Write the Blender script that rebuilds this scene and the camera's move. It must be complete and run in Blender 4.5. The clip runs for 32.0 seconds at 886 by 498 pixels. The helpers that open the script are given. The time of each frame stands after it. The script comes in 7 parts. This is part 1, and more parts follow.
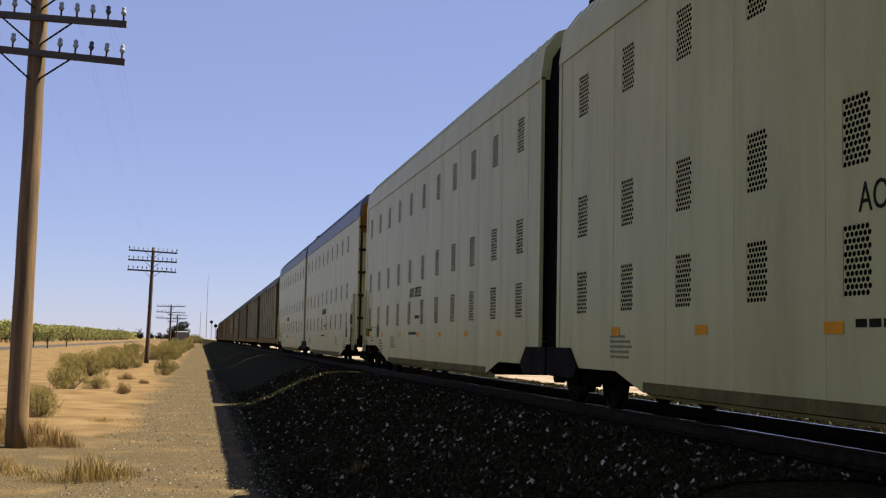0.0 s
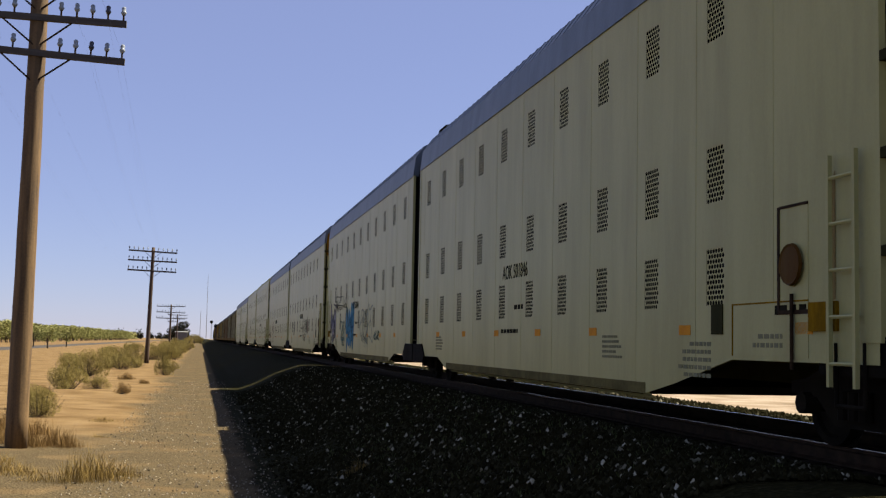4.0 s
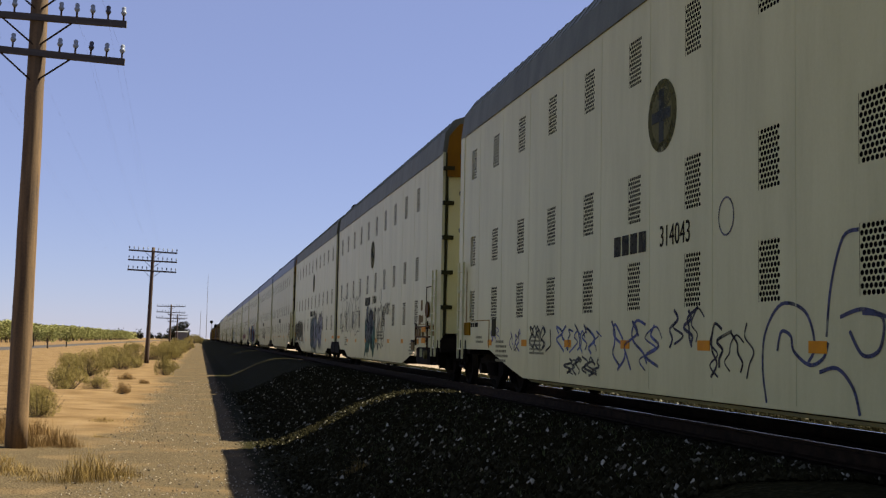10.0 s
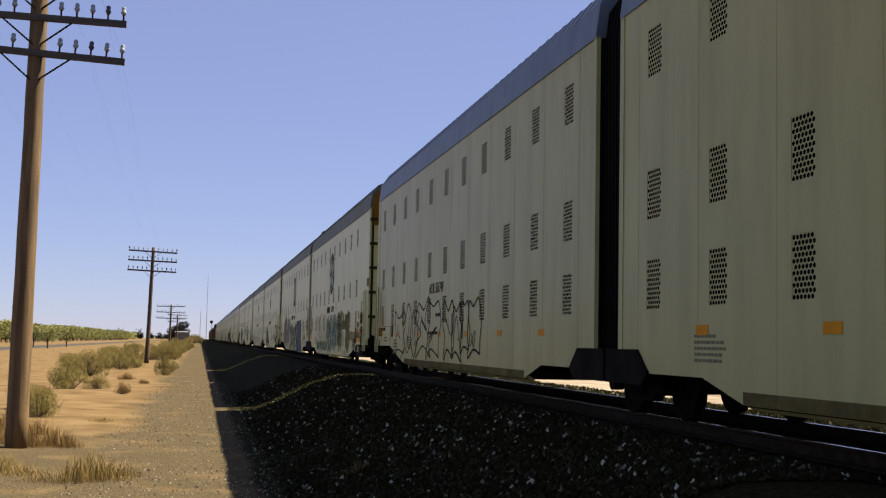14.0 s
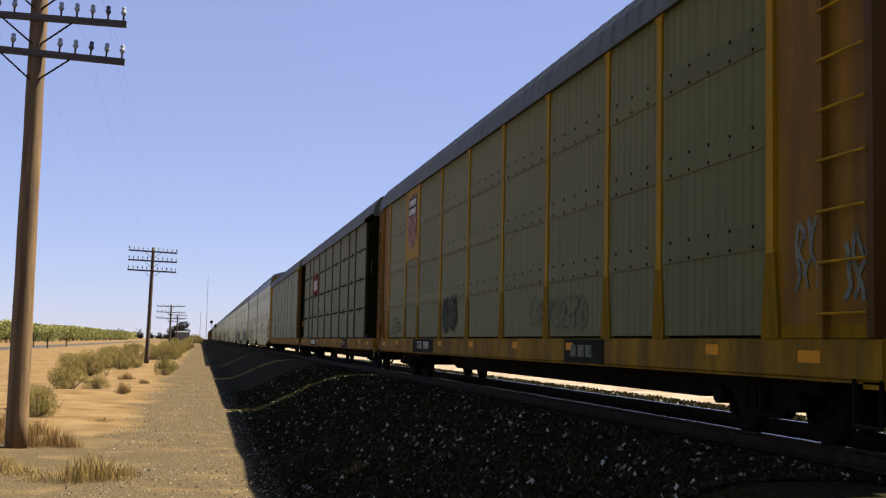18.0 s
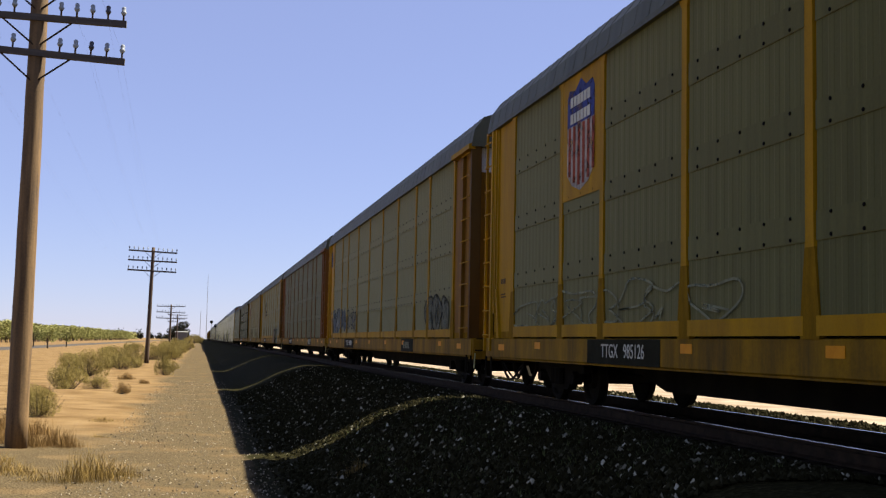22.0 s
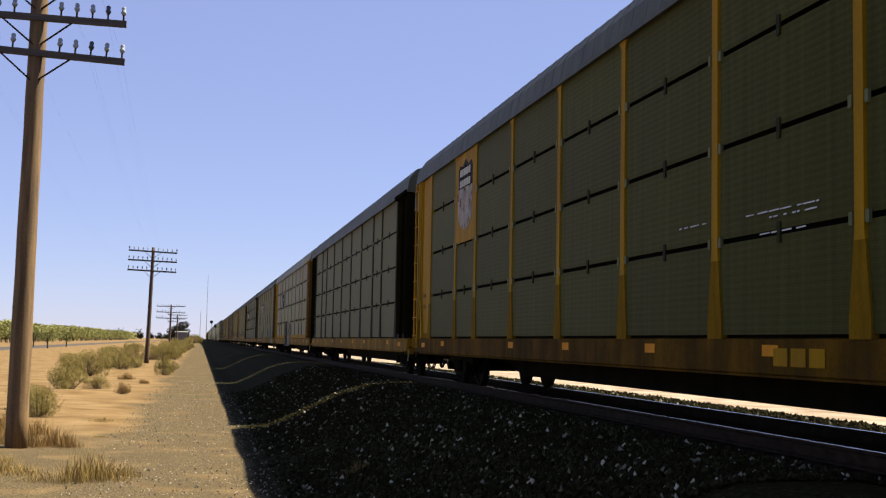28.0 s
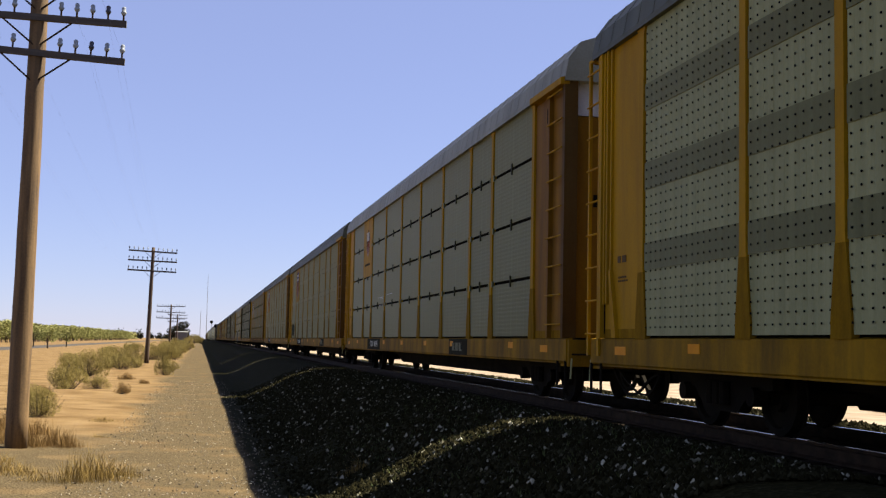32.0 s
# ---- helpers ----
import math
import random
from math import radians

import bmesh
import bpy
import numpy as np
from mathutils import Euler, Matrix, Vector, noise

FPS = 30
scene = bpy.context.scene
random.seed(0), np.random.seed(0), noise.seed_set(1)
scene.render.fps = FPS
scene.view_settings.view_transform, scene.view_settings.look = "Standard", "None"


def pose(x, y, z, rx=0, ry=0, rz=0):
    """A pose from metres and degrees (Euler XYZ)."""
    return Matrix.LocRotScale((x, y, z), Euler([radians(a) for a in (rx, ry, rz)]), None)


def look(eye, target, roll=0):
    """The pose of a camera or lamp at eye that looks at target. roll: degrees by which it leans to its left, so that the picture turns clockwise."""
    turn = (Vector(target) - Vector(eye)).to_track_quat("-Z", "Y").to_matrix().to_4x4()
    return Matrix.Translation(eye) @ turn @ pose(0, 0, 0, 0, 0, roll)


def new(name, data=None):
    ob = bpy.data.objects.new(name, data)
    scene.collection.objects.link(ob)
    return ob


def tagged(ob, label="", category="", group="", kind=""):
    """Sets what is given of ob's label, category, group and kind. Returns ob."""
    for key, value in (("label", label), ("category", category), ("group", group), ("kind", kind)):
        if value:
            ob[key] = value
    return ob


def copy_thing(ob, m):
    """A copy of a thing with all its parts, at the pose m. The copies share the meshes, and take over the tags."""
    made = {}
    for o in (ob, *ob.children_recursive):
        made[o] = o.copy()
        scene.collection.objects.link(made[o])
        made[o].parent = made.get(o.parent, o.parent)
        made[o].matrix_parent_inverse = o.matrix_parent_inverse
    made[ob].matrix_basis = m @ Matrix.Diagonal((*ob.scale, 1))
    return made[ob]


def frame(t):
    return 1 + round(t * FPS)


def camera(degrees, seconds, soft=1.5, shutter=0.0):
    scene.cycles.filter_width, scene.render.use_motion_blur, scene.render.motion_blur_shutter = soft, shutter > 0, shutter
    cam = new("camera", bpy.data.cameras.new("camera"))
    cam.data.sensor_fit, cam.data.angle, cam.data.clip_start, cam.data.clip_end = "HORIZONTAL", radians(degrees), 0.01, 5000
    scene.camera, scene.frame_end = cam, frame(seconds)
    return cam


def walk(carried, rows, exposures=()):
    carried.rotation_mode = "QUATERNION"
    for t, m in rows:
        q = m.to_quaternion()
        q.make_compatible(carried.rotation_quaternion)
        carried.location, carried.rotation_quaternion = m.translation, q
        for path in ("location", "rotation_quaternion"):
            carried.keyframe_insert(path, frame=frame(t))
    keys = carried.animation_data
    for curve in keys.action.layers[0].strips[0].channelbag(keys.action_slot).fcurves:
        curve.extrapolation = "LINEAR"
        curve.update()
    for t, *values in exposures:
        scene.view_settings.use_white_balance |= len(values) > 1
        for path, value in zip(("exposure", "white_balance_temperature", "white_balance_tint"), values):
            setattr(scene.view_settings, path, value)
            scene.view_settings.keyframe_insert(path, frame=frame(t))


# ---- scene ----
# ---- camera ----
# x: across the track, y: along the track (the train runs to +y), z: up from the gravel path
RAIL = 1.22          # top of rail
TRACK = 6.95         # centre of the track
EYE = (0.0, 0.0, 2.15)
YAW, TILT, LEAN = radians(11.5105), radians(4.554), 1.15
AIM = (EYE[0] + math.sin(YAW) * math.cos(TILT), EYE[1] + math.cos(YAW) * math.cos(TILT), EYE[2] + math.sin(TILT))
cam = camera(41.12, 32.0, soft=1.25)
walk(cam, [(0.0, look(EYE, AIM, LEAN)), (32.0, look(EYE, AIM, LEAN))], exposures=[(0.0, 1.58), (6.0, 1.47), (9.0, 1.47), (14.0, 1.55), (17.0, 1.72), (32.0, 1.77)])

SPEED = 25.208         # of the train, m/s

# ---- sky and sun ----
SUN_ELEVATION = radians(55.0)
world = bpy.data.worlds.new("sky")
scene.world = world
world.use_nodes = True
sky = world.node_tree.nodes.new("ShaderNodeTexSky")
sky.sky_type = "NISHITA"
sky.sun_disc = False
sky.sun_elevation = SUN_ELEVATION
sky.sun_rotation = radians(81)
sky.altitude = 1200.0
sky.air_density = 1.0
sky.dust_density = 0.1
sky.ozone_density = 1.0
back = world.node_tree.nodes["Background"]
back.inputs["Strength"].default_value = 0.052
tint = world.node_tree.nodes.new("ShaderNodeMix")
tint.data_type, tint.blend_type = "RGBA", "MULTIPLY"
tint.inputs["Factor"].default_value = 1.0
tint.inputs["B"].default_value = (0.677, 0.680, 0.850, 1)      # a faintly violet sky
world.node_tree.links.new(sky.outputs[0], tint.inputs["A"])
haze = world.node_tree.nodes.new("ShaderNodeMix")           # an even veil of summer haze
haze.data_type = "RGBA"
haze.inputs["Factor"].default_value = 0.5
haze.inputs["B"].default_value = (2.556, 2.844, 4.824, 1)
world.node_tree.links.new(tint.outputs["Result"], haze.inputs["A"])
world.node_tree.links.new(haze.outputs["Result"], back.inputs[0])
sun = new("sun", bpy.data.lights.new("sun", "SUN"))
sun.data.energy, sun.data.angle, sun.data.color = 5.0, radians(0.53), (1.0, 0.90, 0.74)
sun.matrix_world = look((math.cos(SUN_ELEVATION) * 50, math.cos(SUN_ELEVATION) * 8.2, math.sin(SUN_ELEVATION) * 50), (0, 0, 0))


# ---- materials ----
def surface(name, c1, c2, scale=3.0, rough=0.7, metal=0.0, bump=0.0, stretch=(1, 1, 1), fine=40.0, dirt=None, dirt_amount=0.5, spread=0.0, shine=0.5, gloss=None, dust=0.0):
    """Two colours mixed by noise at two scales, with an optional layer of dirt, fine relief and a change from piece to piece."""
    m = bpy.data.materials.new(name)
    m.use_nodes = True
    nt = m.node_tree
    n, link = nt.nodes, nt.links.new
    bsdf = n["Principled BSDF"]
    coord = n.new("ShaderNodeTexCoord")
    mapping = n.new("ShaderNodeMapping")
    mapping.inputs["Scale"].default_value = stretch
    link(coord.outputs["Object"], mapping.inputs["Vector"])
    big = n.new("ShaderNodeTexNoise")
    big.inputs["Scale"].default_value, big.inputs["Detail"].default_value = scale, 5.0
    small = n.new("ShaderNodeTexNoise")
    small.inputs["Scale"].default_value, small.inputs["Detail"].default_value = fine, 3.0
    link(mapping.outputs[0], big.inputs["Vector"])
    link(coord.outputs["Object"], small.inputs["Vector"])
    add = n.new("ShaderNodeMath")
    add.operation = "MULTIPLY_ADD"
    add.inputs[1].default_value = 0.35
    link(small.outputs["Fac"], add.inputs[0])
    link(big.outputs["Fac"], add.inputs[2])
    ramp = n.new("ShaderNodeValToRGB")
    ramp.color_ramp.elements[0].position, ramp.color_ramp.elements[1].position = 0.48, 0.86
    ramp.color_ramp.elements[0].color, ramp.color_ramp.elements[1].color = (*c1, 1), (*c2, 1)
    link(add.outputs[0], ramp.inputs[0])
    colour = ramp.outputs[0]
    if dirt:
        grime = n.new("ShaderNodeTexNoise")
        grime.inputs["Scale"].default_value, grime.inputs["Detail"].default_value = 1.0, 8.0
        grime.inputs["Roughness"].default_value = 0.65
        long = n.new("ShaderNodeMapping")
        long.inputs["Scale"].default_value = (1.0, 2.2, 0.35)
        long.inputs["Location"].default_value = (3.1, 7.7, 1.3)
        link(coord.outputs["Object"], long.inputs["Vector"])
        link(long.outputs[0], grime.inputs["Vector"])
        cut = n.new("ShaderNodeMapRange")
        cut.inputs["From Min"].default_value, cut.inputs["From Max"].default_value = 0.42, 0.75
        cut.inputs["To Max"].default_value = dirt_amount
        link(grime.outputs["Fac"], cut.inputs[0])
        mix = n.new("ShaderNodeMix")
        mix.data_type = "RGBA"
        link(cut.outputs[0], mix.inputs["Factor"])
        link(colour, mix.inputs["A"])
        mix.inputs["B"].default_value = (*dirt, 1)
        colour = mix.outputs["Result"]
    if spread:
        info = n.new("ShaderNodeObjectInfo")
        rng = n.new("ShaderNodeMapRange")
        rng.inputs["To Min"].default_value, rng.inputs["To Max"].default_value = 1 - spread, 1 + spread
        link(info.outputs["Random"], rng.inputs[0])
        hsv = n.new("ShaderNodeHueSaturation")
        link(rng.outputs[0], hsv.inputs["Value"])
        link(colour, hsv.inputs["Color"])
        colour = hsv.outputs[0]
    link(colour, bsdf.inputs["Base Color"])
    bsdf.inputs["Roughness"].default_value, bsdf.inputs["Metallic"].default_value = rough, metal
    bsdf.inputs["Specular IOR Level"].default_value = shine
    if dust:          # the sheen of a dusty coat
        bsdf.inputs["Sheen Weight"].default_value, bsdf.inputs["Sheen Roughness"].default_value = dust, 0.45
        bsdf.inputs["Sheen Tint"].default_value = (1.0, 0.90, 0.48, 1)
    if gloss:
        bsdf.inputs["Specular Tint"].default_value = (*gloss, 1)
    if bump:
        b = n.new("ShaderNodeBump")
        b.inputs["Strength"].default_value, b.inputs["Distance"].default_value = 0.6, bump
        link(add.outputs[0], b.inputs["Height"])
        link(b.outputs[0], bsdf.inputs["Normal"])
    return m


DUSTY = (1.0, 0.92, 0.62)      # tint of the gloss of dusty zinc
GRIME = (0.082, 0.074, 0.034)
white_paint = surface("white_paint", (0.35, 0.34, 0.14), (0.40, 0.388, 0.168), 0.8, 0.36, 0, 0.0006, (1, 1.6, 0.4), 30, GRIME, 0.26, shine=0.08)
pale_paint = surface("pale_paint", (0.485, 0.48, 0.232), (0.535, 0.53, 0.262), 0.8, 0.36, 0, 0.0006, (1, 1.6, 0.4), 30, GRIME, 0.2, shine=0.08)
blue_roof = surface("blue_roof", (0.075, 0.10, 0.125), (0.115, 0.145, 0.175), 1.0, 0.5, 0.2, 0.002, (1, 3, 1), 30)
grey_roof = surface("grey_roof", (0.08, 0.088, 0.055), (0.12, 0.13, 0.085), 1.0, 0.55, 0.0, 0.002, (1, 3, 1), 30, shine=0.12)
# lighter roof colour with the sheen of the sky painted in
pale_roof = surface("pale_roof", (0.16, 0.165, 0.125), (0.24, 0.245, 0.19), 1.0, 0.5, 0.0, 0.002, (1, 3, 1), 30, GRIME, 0.3, shine=0.12)
zinc_roof = surface("zinc_roof", (0.055, 0.060, 0.042), (0.085, 0.092, 0.066), 1.0, 0.55, 0.0, 0.002, (1, 3, 1), 30, GRIME, 0.3, shine=0.12)
yellow_paint = surface("yellow_paint", (0.275, 0.150, 0.003), (0.37, 0.205, 0.004), 1.2, 0.55, 0, 0.002, (1, 2, 0.4), 30, (0.10, 0.06, 0.018), 0.5, shine=0.03)
brown_paint = surface("brown_paint", (0.055, 0.026, 0.004), (0.085, 0.040, 0.006), 1.2, 0.6, 0, 0.002, (1, 2, 0.4), 30, GRIME, 0.4, shine=0.06)
rust_paint = surface("rust_paint", (0.12, 0.042, 0.003), (0.17, 0.06, 0.005), 1.2, 0.6, 0, 0.002, (1, 2, 0.4), 30, GRIME, 0.4, shine=0.06)
black_paint = surface("black_paint", (0.005, 0.005, 0.002), (0.010, 0.0095, 0.004), 1.2, 0.6, 0, 0.002, shine=0.0)
dark_green_paint = surface("dark_green_paint", (0.016, 0.017, 0.006), (0.028, 0.029, 0.011), 1.2, 0.55, 0, 0.002, (1, 2, 0.4), 30, GRIME, 0.3, shine=0.008)
zinc = surface("zinc", (0.055, 0.056, 0.0175), (0.084, 0.085, 0.028), 1.5, 0.55, 0.0, 0.003, (1, 5, 0.25), 25, (0.05, 0.045, 0.014), 0.4, 0.12, shine=0.012, dust=0.4)
zinc_dark = surface("zinc_dark", (0.034, 0.034, 0.0095), (0.058, 0.057, 0.017), 1.5, 0.45, 0.0, 0.003, (1, 5, 0.25), 25, (0.030, 0.026, 0.008), 0.45, 0.12, shine=0.006, dust=0.35)
zinc_olive = surface("zinc_olive", (0.033, 0.034, 0.0065), (0.056, 0.057, 0.012), 1.5, 0.45, 0.0, 0.003, (1, 5, 0.25), 25, (0.030, 0.026, 0.008), 0.45, 0.12, shine=0.006, dust=0.2)
zinc_bright = surface("zinc_bright", (0.082, 0.089, 0.040), (0.117, 0.126, 0.059), 1.5, 0.4, 0.0, 0.003, (1, 5, 0.25), 25, GRIME, 0.35, 0.08, shine=0.015, dust=0.3)
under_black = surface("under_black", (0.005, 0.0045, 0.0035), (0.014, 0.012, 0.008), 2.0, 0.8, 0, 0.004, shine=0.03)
steel = surface("steel", (0.25, 0.24, 0.23), (0.45, 0.43, 0.41), 5.0, 0.25, 1.0)
rust = surface("rust", (0.016, 0.010, 0.005), (0.04, 0.024, 0.012), 6.0, 0.85, 0, 0.004, shine=0.1)
zinc_strip = surface("zinc_strip", (0.043, 0.0435, 0.0125), (0.061, 0.061, 0.020), 1.5, 0.55, 0.0, 0.003, (1, 5, 0.25), 25, GRIME, 0.35, shine=0.03, gloss=DUSTY)
zinc_strip_dark = surface("zinc_strip_dark", (0.017, 0.018, 0.006), (0.027, 0.028, 0.010), 1.5, 0.55, 0.0, 0.003, (1, 5, 0.25), 25, GRIME, 0.35, shine=0.03)
# near-black; in openings it puts their inner shade into the colour
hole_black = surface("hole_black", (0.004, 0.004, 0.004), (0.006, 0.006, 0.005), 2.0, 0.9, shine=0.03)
zinc_pale = surface("zinc_pale", (0.21, 0.222, 0.105), (0.27, 0.283, 0.14), 1.5, 0.5, 0.0, 0.003, (1, 5, 0.25), 25, GRIME, 0.3, 0.06, shine=0.06, gloss=DUSTY)
sill_yellow = surface("sill_yellow", (0.15, 0.082, 0.003), (0.26, 0.145, 0.005), 1.4, 0.65, 0, 0.002, (1, 1.5, 0.8), 30, (0.035, 0.027, 0.010), 0.95, shine=0.05)
tan_card = surface("tan_card", (0.14, 0.10, 0.04), (0.21, 0.155, 0.068), 3.0, 0.7, 0, 0.002, (1, 2, 0.6), 30, GRIME, 0.5, shine=0.02)
orange_sheet = surface("orange_sheet", (0.50, 0.20, 0.006), (0.60, 0.25, 0.008), 4.0, 0.5, shine=0.05)
sign_white = surface("sign_white", (0.40, 0.40, 0.32), (0.52, 0.52, 0.42), 4.0, 0.6, shine=0.1)
sign_black = surface("sign_black", (0.010, 0.010, 0.005), (0.018, 0.018, 0.010), 4.0, 0.7, shine=0.02)
foot_grime = surface("foot_grime", (0.16, 0.088, 0.004), (0.25, 0.14, 0.006), 3.0, 0.75, 0, 0.003, (1, 2, 0.6), 30, (0.03, 0.02, 0.006), 0.7, shine=0.02)
foot_dark = surface("foot_dark", (0.010, 0.010, 0.006), (0.022, 0.020, 0.012), 3.0, 0.75, 0, 0.003, (1, 2, 0.6), 30, shine=0.12)
sill_dirty = surface("sill_dirty", (0.05, 0.028, 0.004), (0.13, 0.066, 0.006), 1.4, 0.7, 0, 0.002, (1, 1.5, 0.8), 30, (0.02, 0.015, 0.006), 0.95, shine=0.02)
skirt_grime = surface("skirt_grime", (0.085, 0.072, 0.026), (0.16, 0.14, 0.052), 1.6, 0.7, 0, 0.002, (1, 1.2, 2.0), 30, (0.03, 0.026, 0.01), 0.6, shine=0.02)
ochre_paint = surface("ochre_paint", (0.15, 0.070, 0.003), (0.22, 0.105, 0.004), 1.2, 0.6, 0, 0.002, (1, 2, 0.4), 30, (0.05, 0.03, 0.012), 0.7, shine=0.06)
gable_white = surface("gable_white", (0.34, 0.35, 0.36), (0.46, 0.47, 0.48), 2.0, 0.5, 0, 0.002, (1, 2, 0.4), 30, GRIME, 0.3, shine=0.3)
pole_wood = surface("pole_wood", (0.068, 0.039, 0.014), (0.185, 0.112, 0.043), 2.0, 0.85, 0, 0.01, (6, 6, 0.4), 30, (0.0194, 0.0129, 0.00838), 0.5)
# darker wood for the far poles: their shaded, backlit side put into the colour
creosote_wood = surface("creosote_wood", (0.030, 0.018, 0.010), (0.065, 0.038, 0.020), 2.0, 0.85, 0, 0.01, (6, 6, 0.4), 30)
arm_wood = surface("arm_wood", (0.03694, 0.02873, 0.02261), (0.06977, 0.05746, 0.04514), 3.0, 0.85, 0, 0.006, (0.4, 6, 6), 30)


# ---- mesh helpers ----
class Solid:
    """Collects simple solids into one mesh."""

    def __init__(self):
        self.v, self.f = [], []

    def add(self, verts, faces):
        k = len(self.v)
        self.v += [tuple(p) for p in verts]
        self.f += [tuple(i + k for i in f) for f in faces]
        return self

    def box(self, x0, x1, y0, y1, z0, z1):
        return self.add([(x0, y0, z0), (x1, y0, z0), (x1, y1, z0), (x0, y1, z0), (x0, y0, z1), (x1, y0, z1), (x1, y1, z1), (x0, y1, z1)],
                        [(3, 2, 1, 0), (4, 5, 6, 7), (0, 1, 5, 4), (1, 2, 6, 5), (2, 3, 7, 6), (3, 0, 4, 7)])

    def loft(self, rings, closed=True, caps=True):
        """Joins rings of points of equal number."""
        n, faces = len(rings[0]), []
        for a in range(len(rings) - 1):
            for i in range(n if closed else n - 1):
                j = (i + 1) % n
                faces.append((a * n + i, a * n + j, (a + 1) * n + j, (a + 1) * n + i))
        if caps:
            faces += [tuple(reversed(range(n))), tuple(range((len(rings) - 1) * n, len(rings) * n))]
        return self.add([p for r in rings for p in r], faces)

    def along_y(self, profile, y0, y1):
        """A closed outline in x, z carried from y0 to y1."""
        return self.loft([[(x, y0, z) for x, z in profile], [(x, y1, z) for x, z in profile]])

    def along_x(self, profile, x0, x1):
        """A closed outline in y, z carried from x0 to x1."""
        return self.loft([[(x0, y, z) for y, z in profile], [(x1, y, z) for y, z in profile]])

    def rod(self, a, b, r0, r1=None, sides=8):
        a, b = Vector(a), Vector(b)
        q = (b - a).to_track_quat("Z", "Y")
        r1 = r0 if r1 is None else r1
        ring = [Vector((math.cos(k * math.tau / sides), math.sin(k * math.tau / sides), 0)) for k in range(sides)]
        return self.loft([[a + q @ (p * r0) for p in ring], [b + q @ (p * r1) for p in ring]])

    def lathe(self, centre, axis, outline, sides=16):
        """Turns (distance along the axis, radius) round an axis."""
        c, q = Vector(centre), Vector(axis).to_track_quat("Z", "Y")
        rings = [[c + q @ Vector((r * math.cos(k * math.tau / sides), r * math.sin(k * math.tau / sides), h)) for k in range(sides)] for h, r in outline]
        return self.loft(rings)

    def mesh(self, name, material, smooth=False):
        me = bpy.data.meshes.new(name)
        me.from_pydata(self.v, [], self.f)
        me.materials.append(material)
        bm = bmesh.new()
        bm.from_mesh(me)
        bmesh.ops.recalc_face_normals(bm, faces=bm.faces)
        bm.to_mesh(me)
        bm.free()
        if smooth:
            me.polygons.foreach_set("use_smooth", [True] * len(me.polygons))
        me.update()
        return me


def part(name, solid, material, parent, label="", smooth=False, place=None):
    """Links a solid (or a mesh that others share) as one part under a thing or a part."""
    me = solid if isinstance(solid, bpy.types.Mesh) else solid.mesh(name, material, smooth)
    ob = new(name, me)
    ob.parent = parent
    if place is not None:
        ob.matrix_basis = place
    if label:
        ob["label"] = label
    return ob


def thing(name, label, category, group="", kind="", place=None):
    ob = tagged(new(name), label, category, group, kind)
    ob.empty_display_size = 0.3
    if place is not None:
        ob.matrix_basis = place
    return ob


def blank(name):
    """An unlabelled empty that carries parts of a part."""
    return new(name)


# ---- ground ----
def profile(x):
    """Height of the ground across the track."""
    px = [-4000, -9, -4, -1.5, 0.5, 1.7, 2.4, 3.3, 4.2, 4.6, 5.4, 5.75, 8.15, 8.5, 9.3, 9.8, 11.8, 14, 40, 4000]
    pz = [0.0, 0.02, 0.06, 0.02, 0.0, 0.02, 0.30, 0.76, 1.04, 1.08, 1.08, 1.005, 1.005, 1.08, 1.08, 1.04, 0.35, 0.25, 0.2, 0.2]
    return float(np.interp(x, px, pz))


def spread(stops):
    """Positions from (start, step) stops up to the last start."""
    out = []
    for (a, step), (b, _) in zip(stops, stops[1:]):
        out += list(np.arange(a, b - step * 0.3, step))
    return out + [stops[-1][0]]


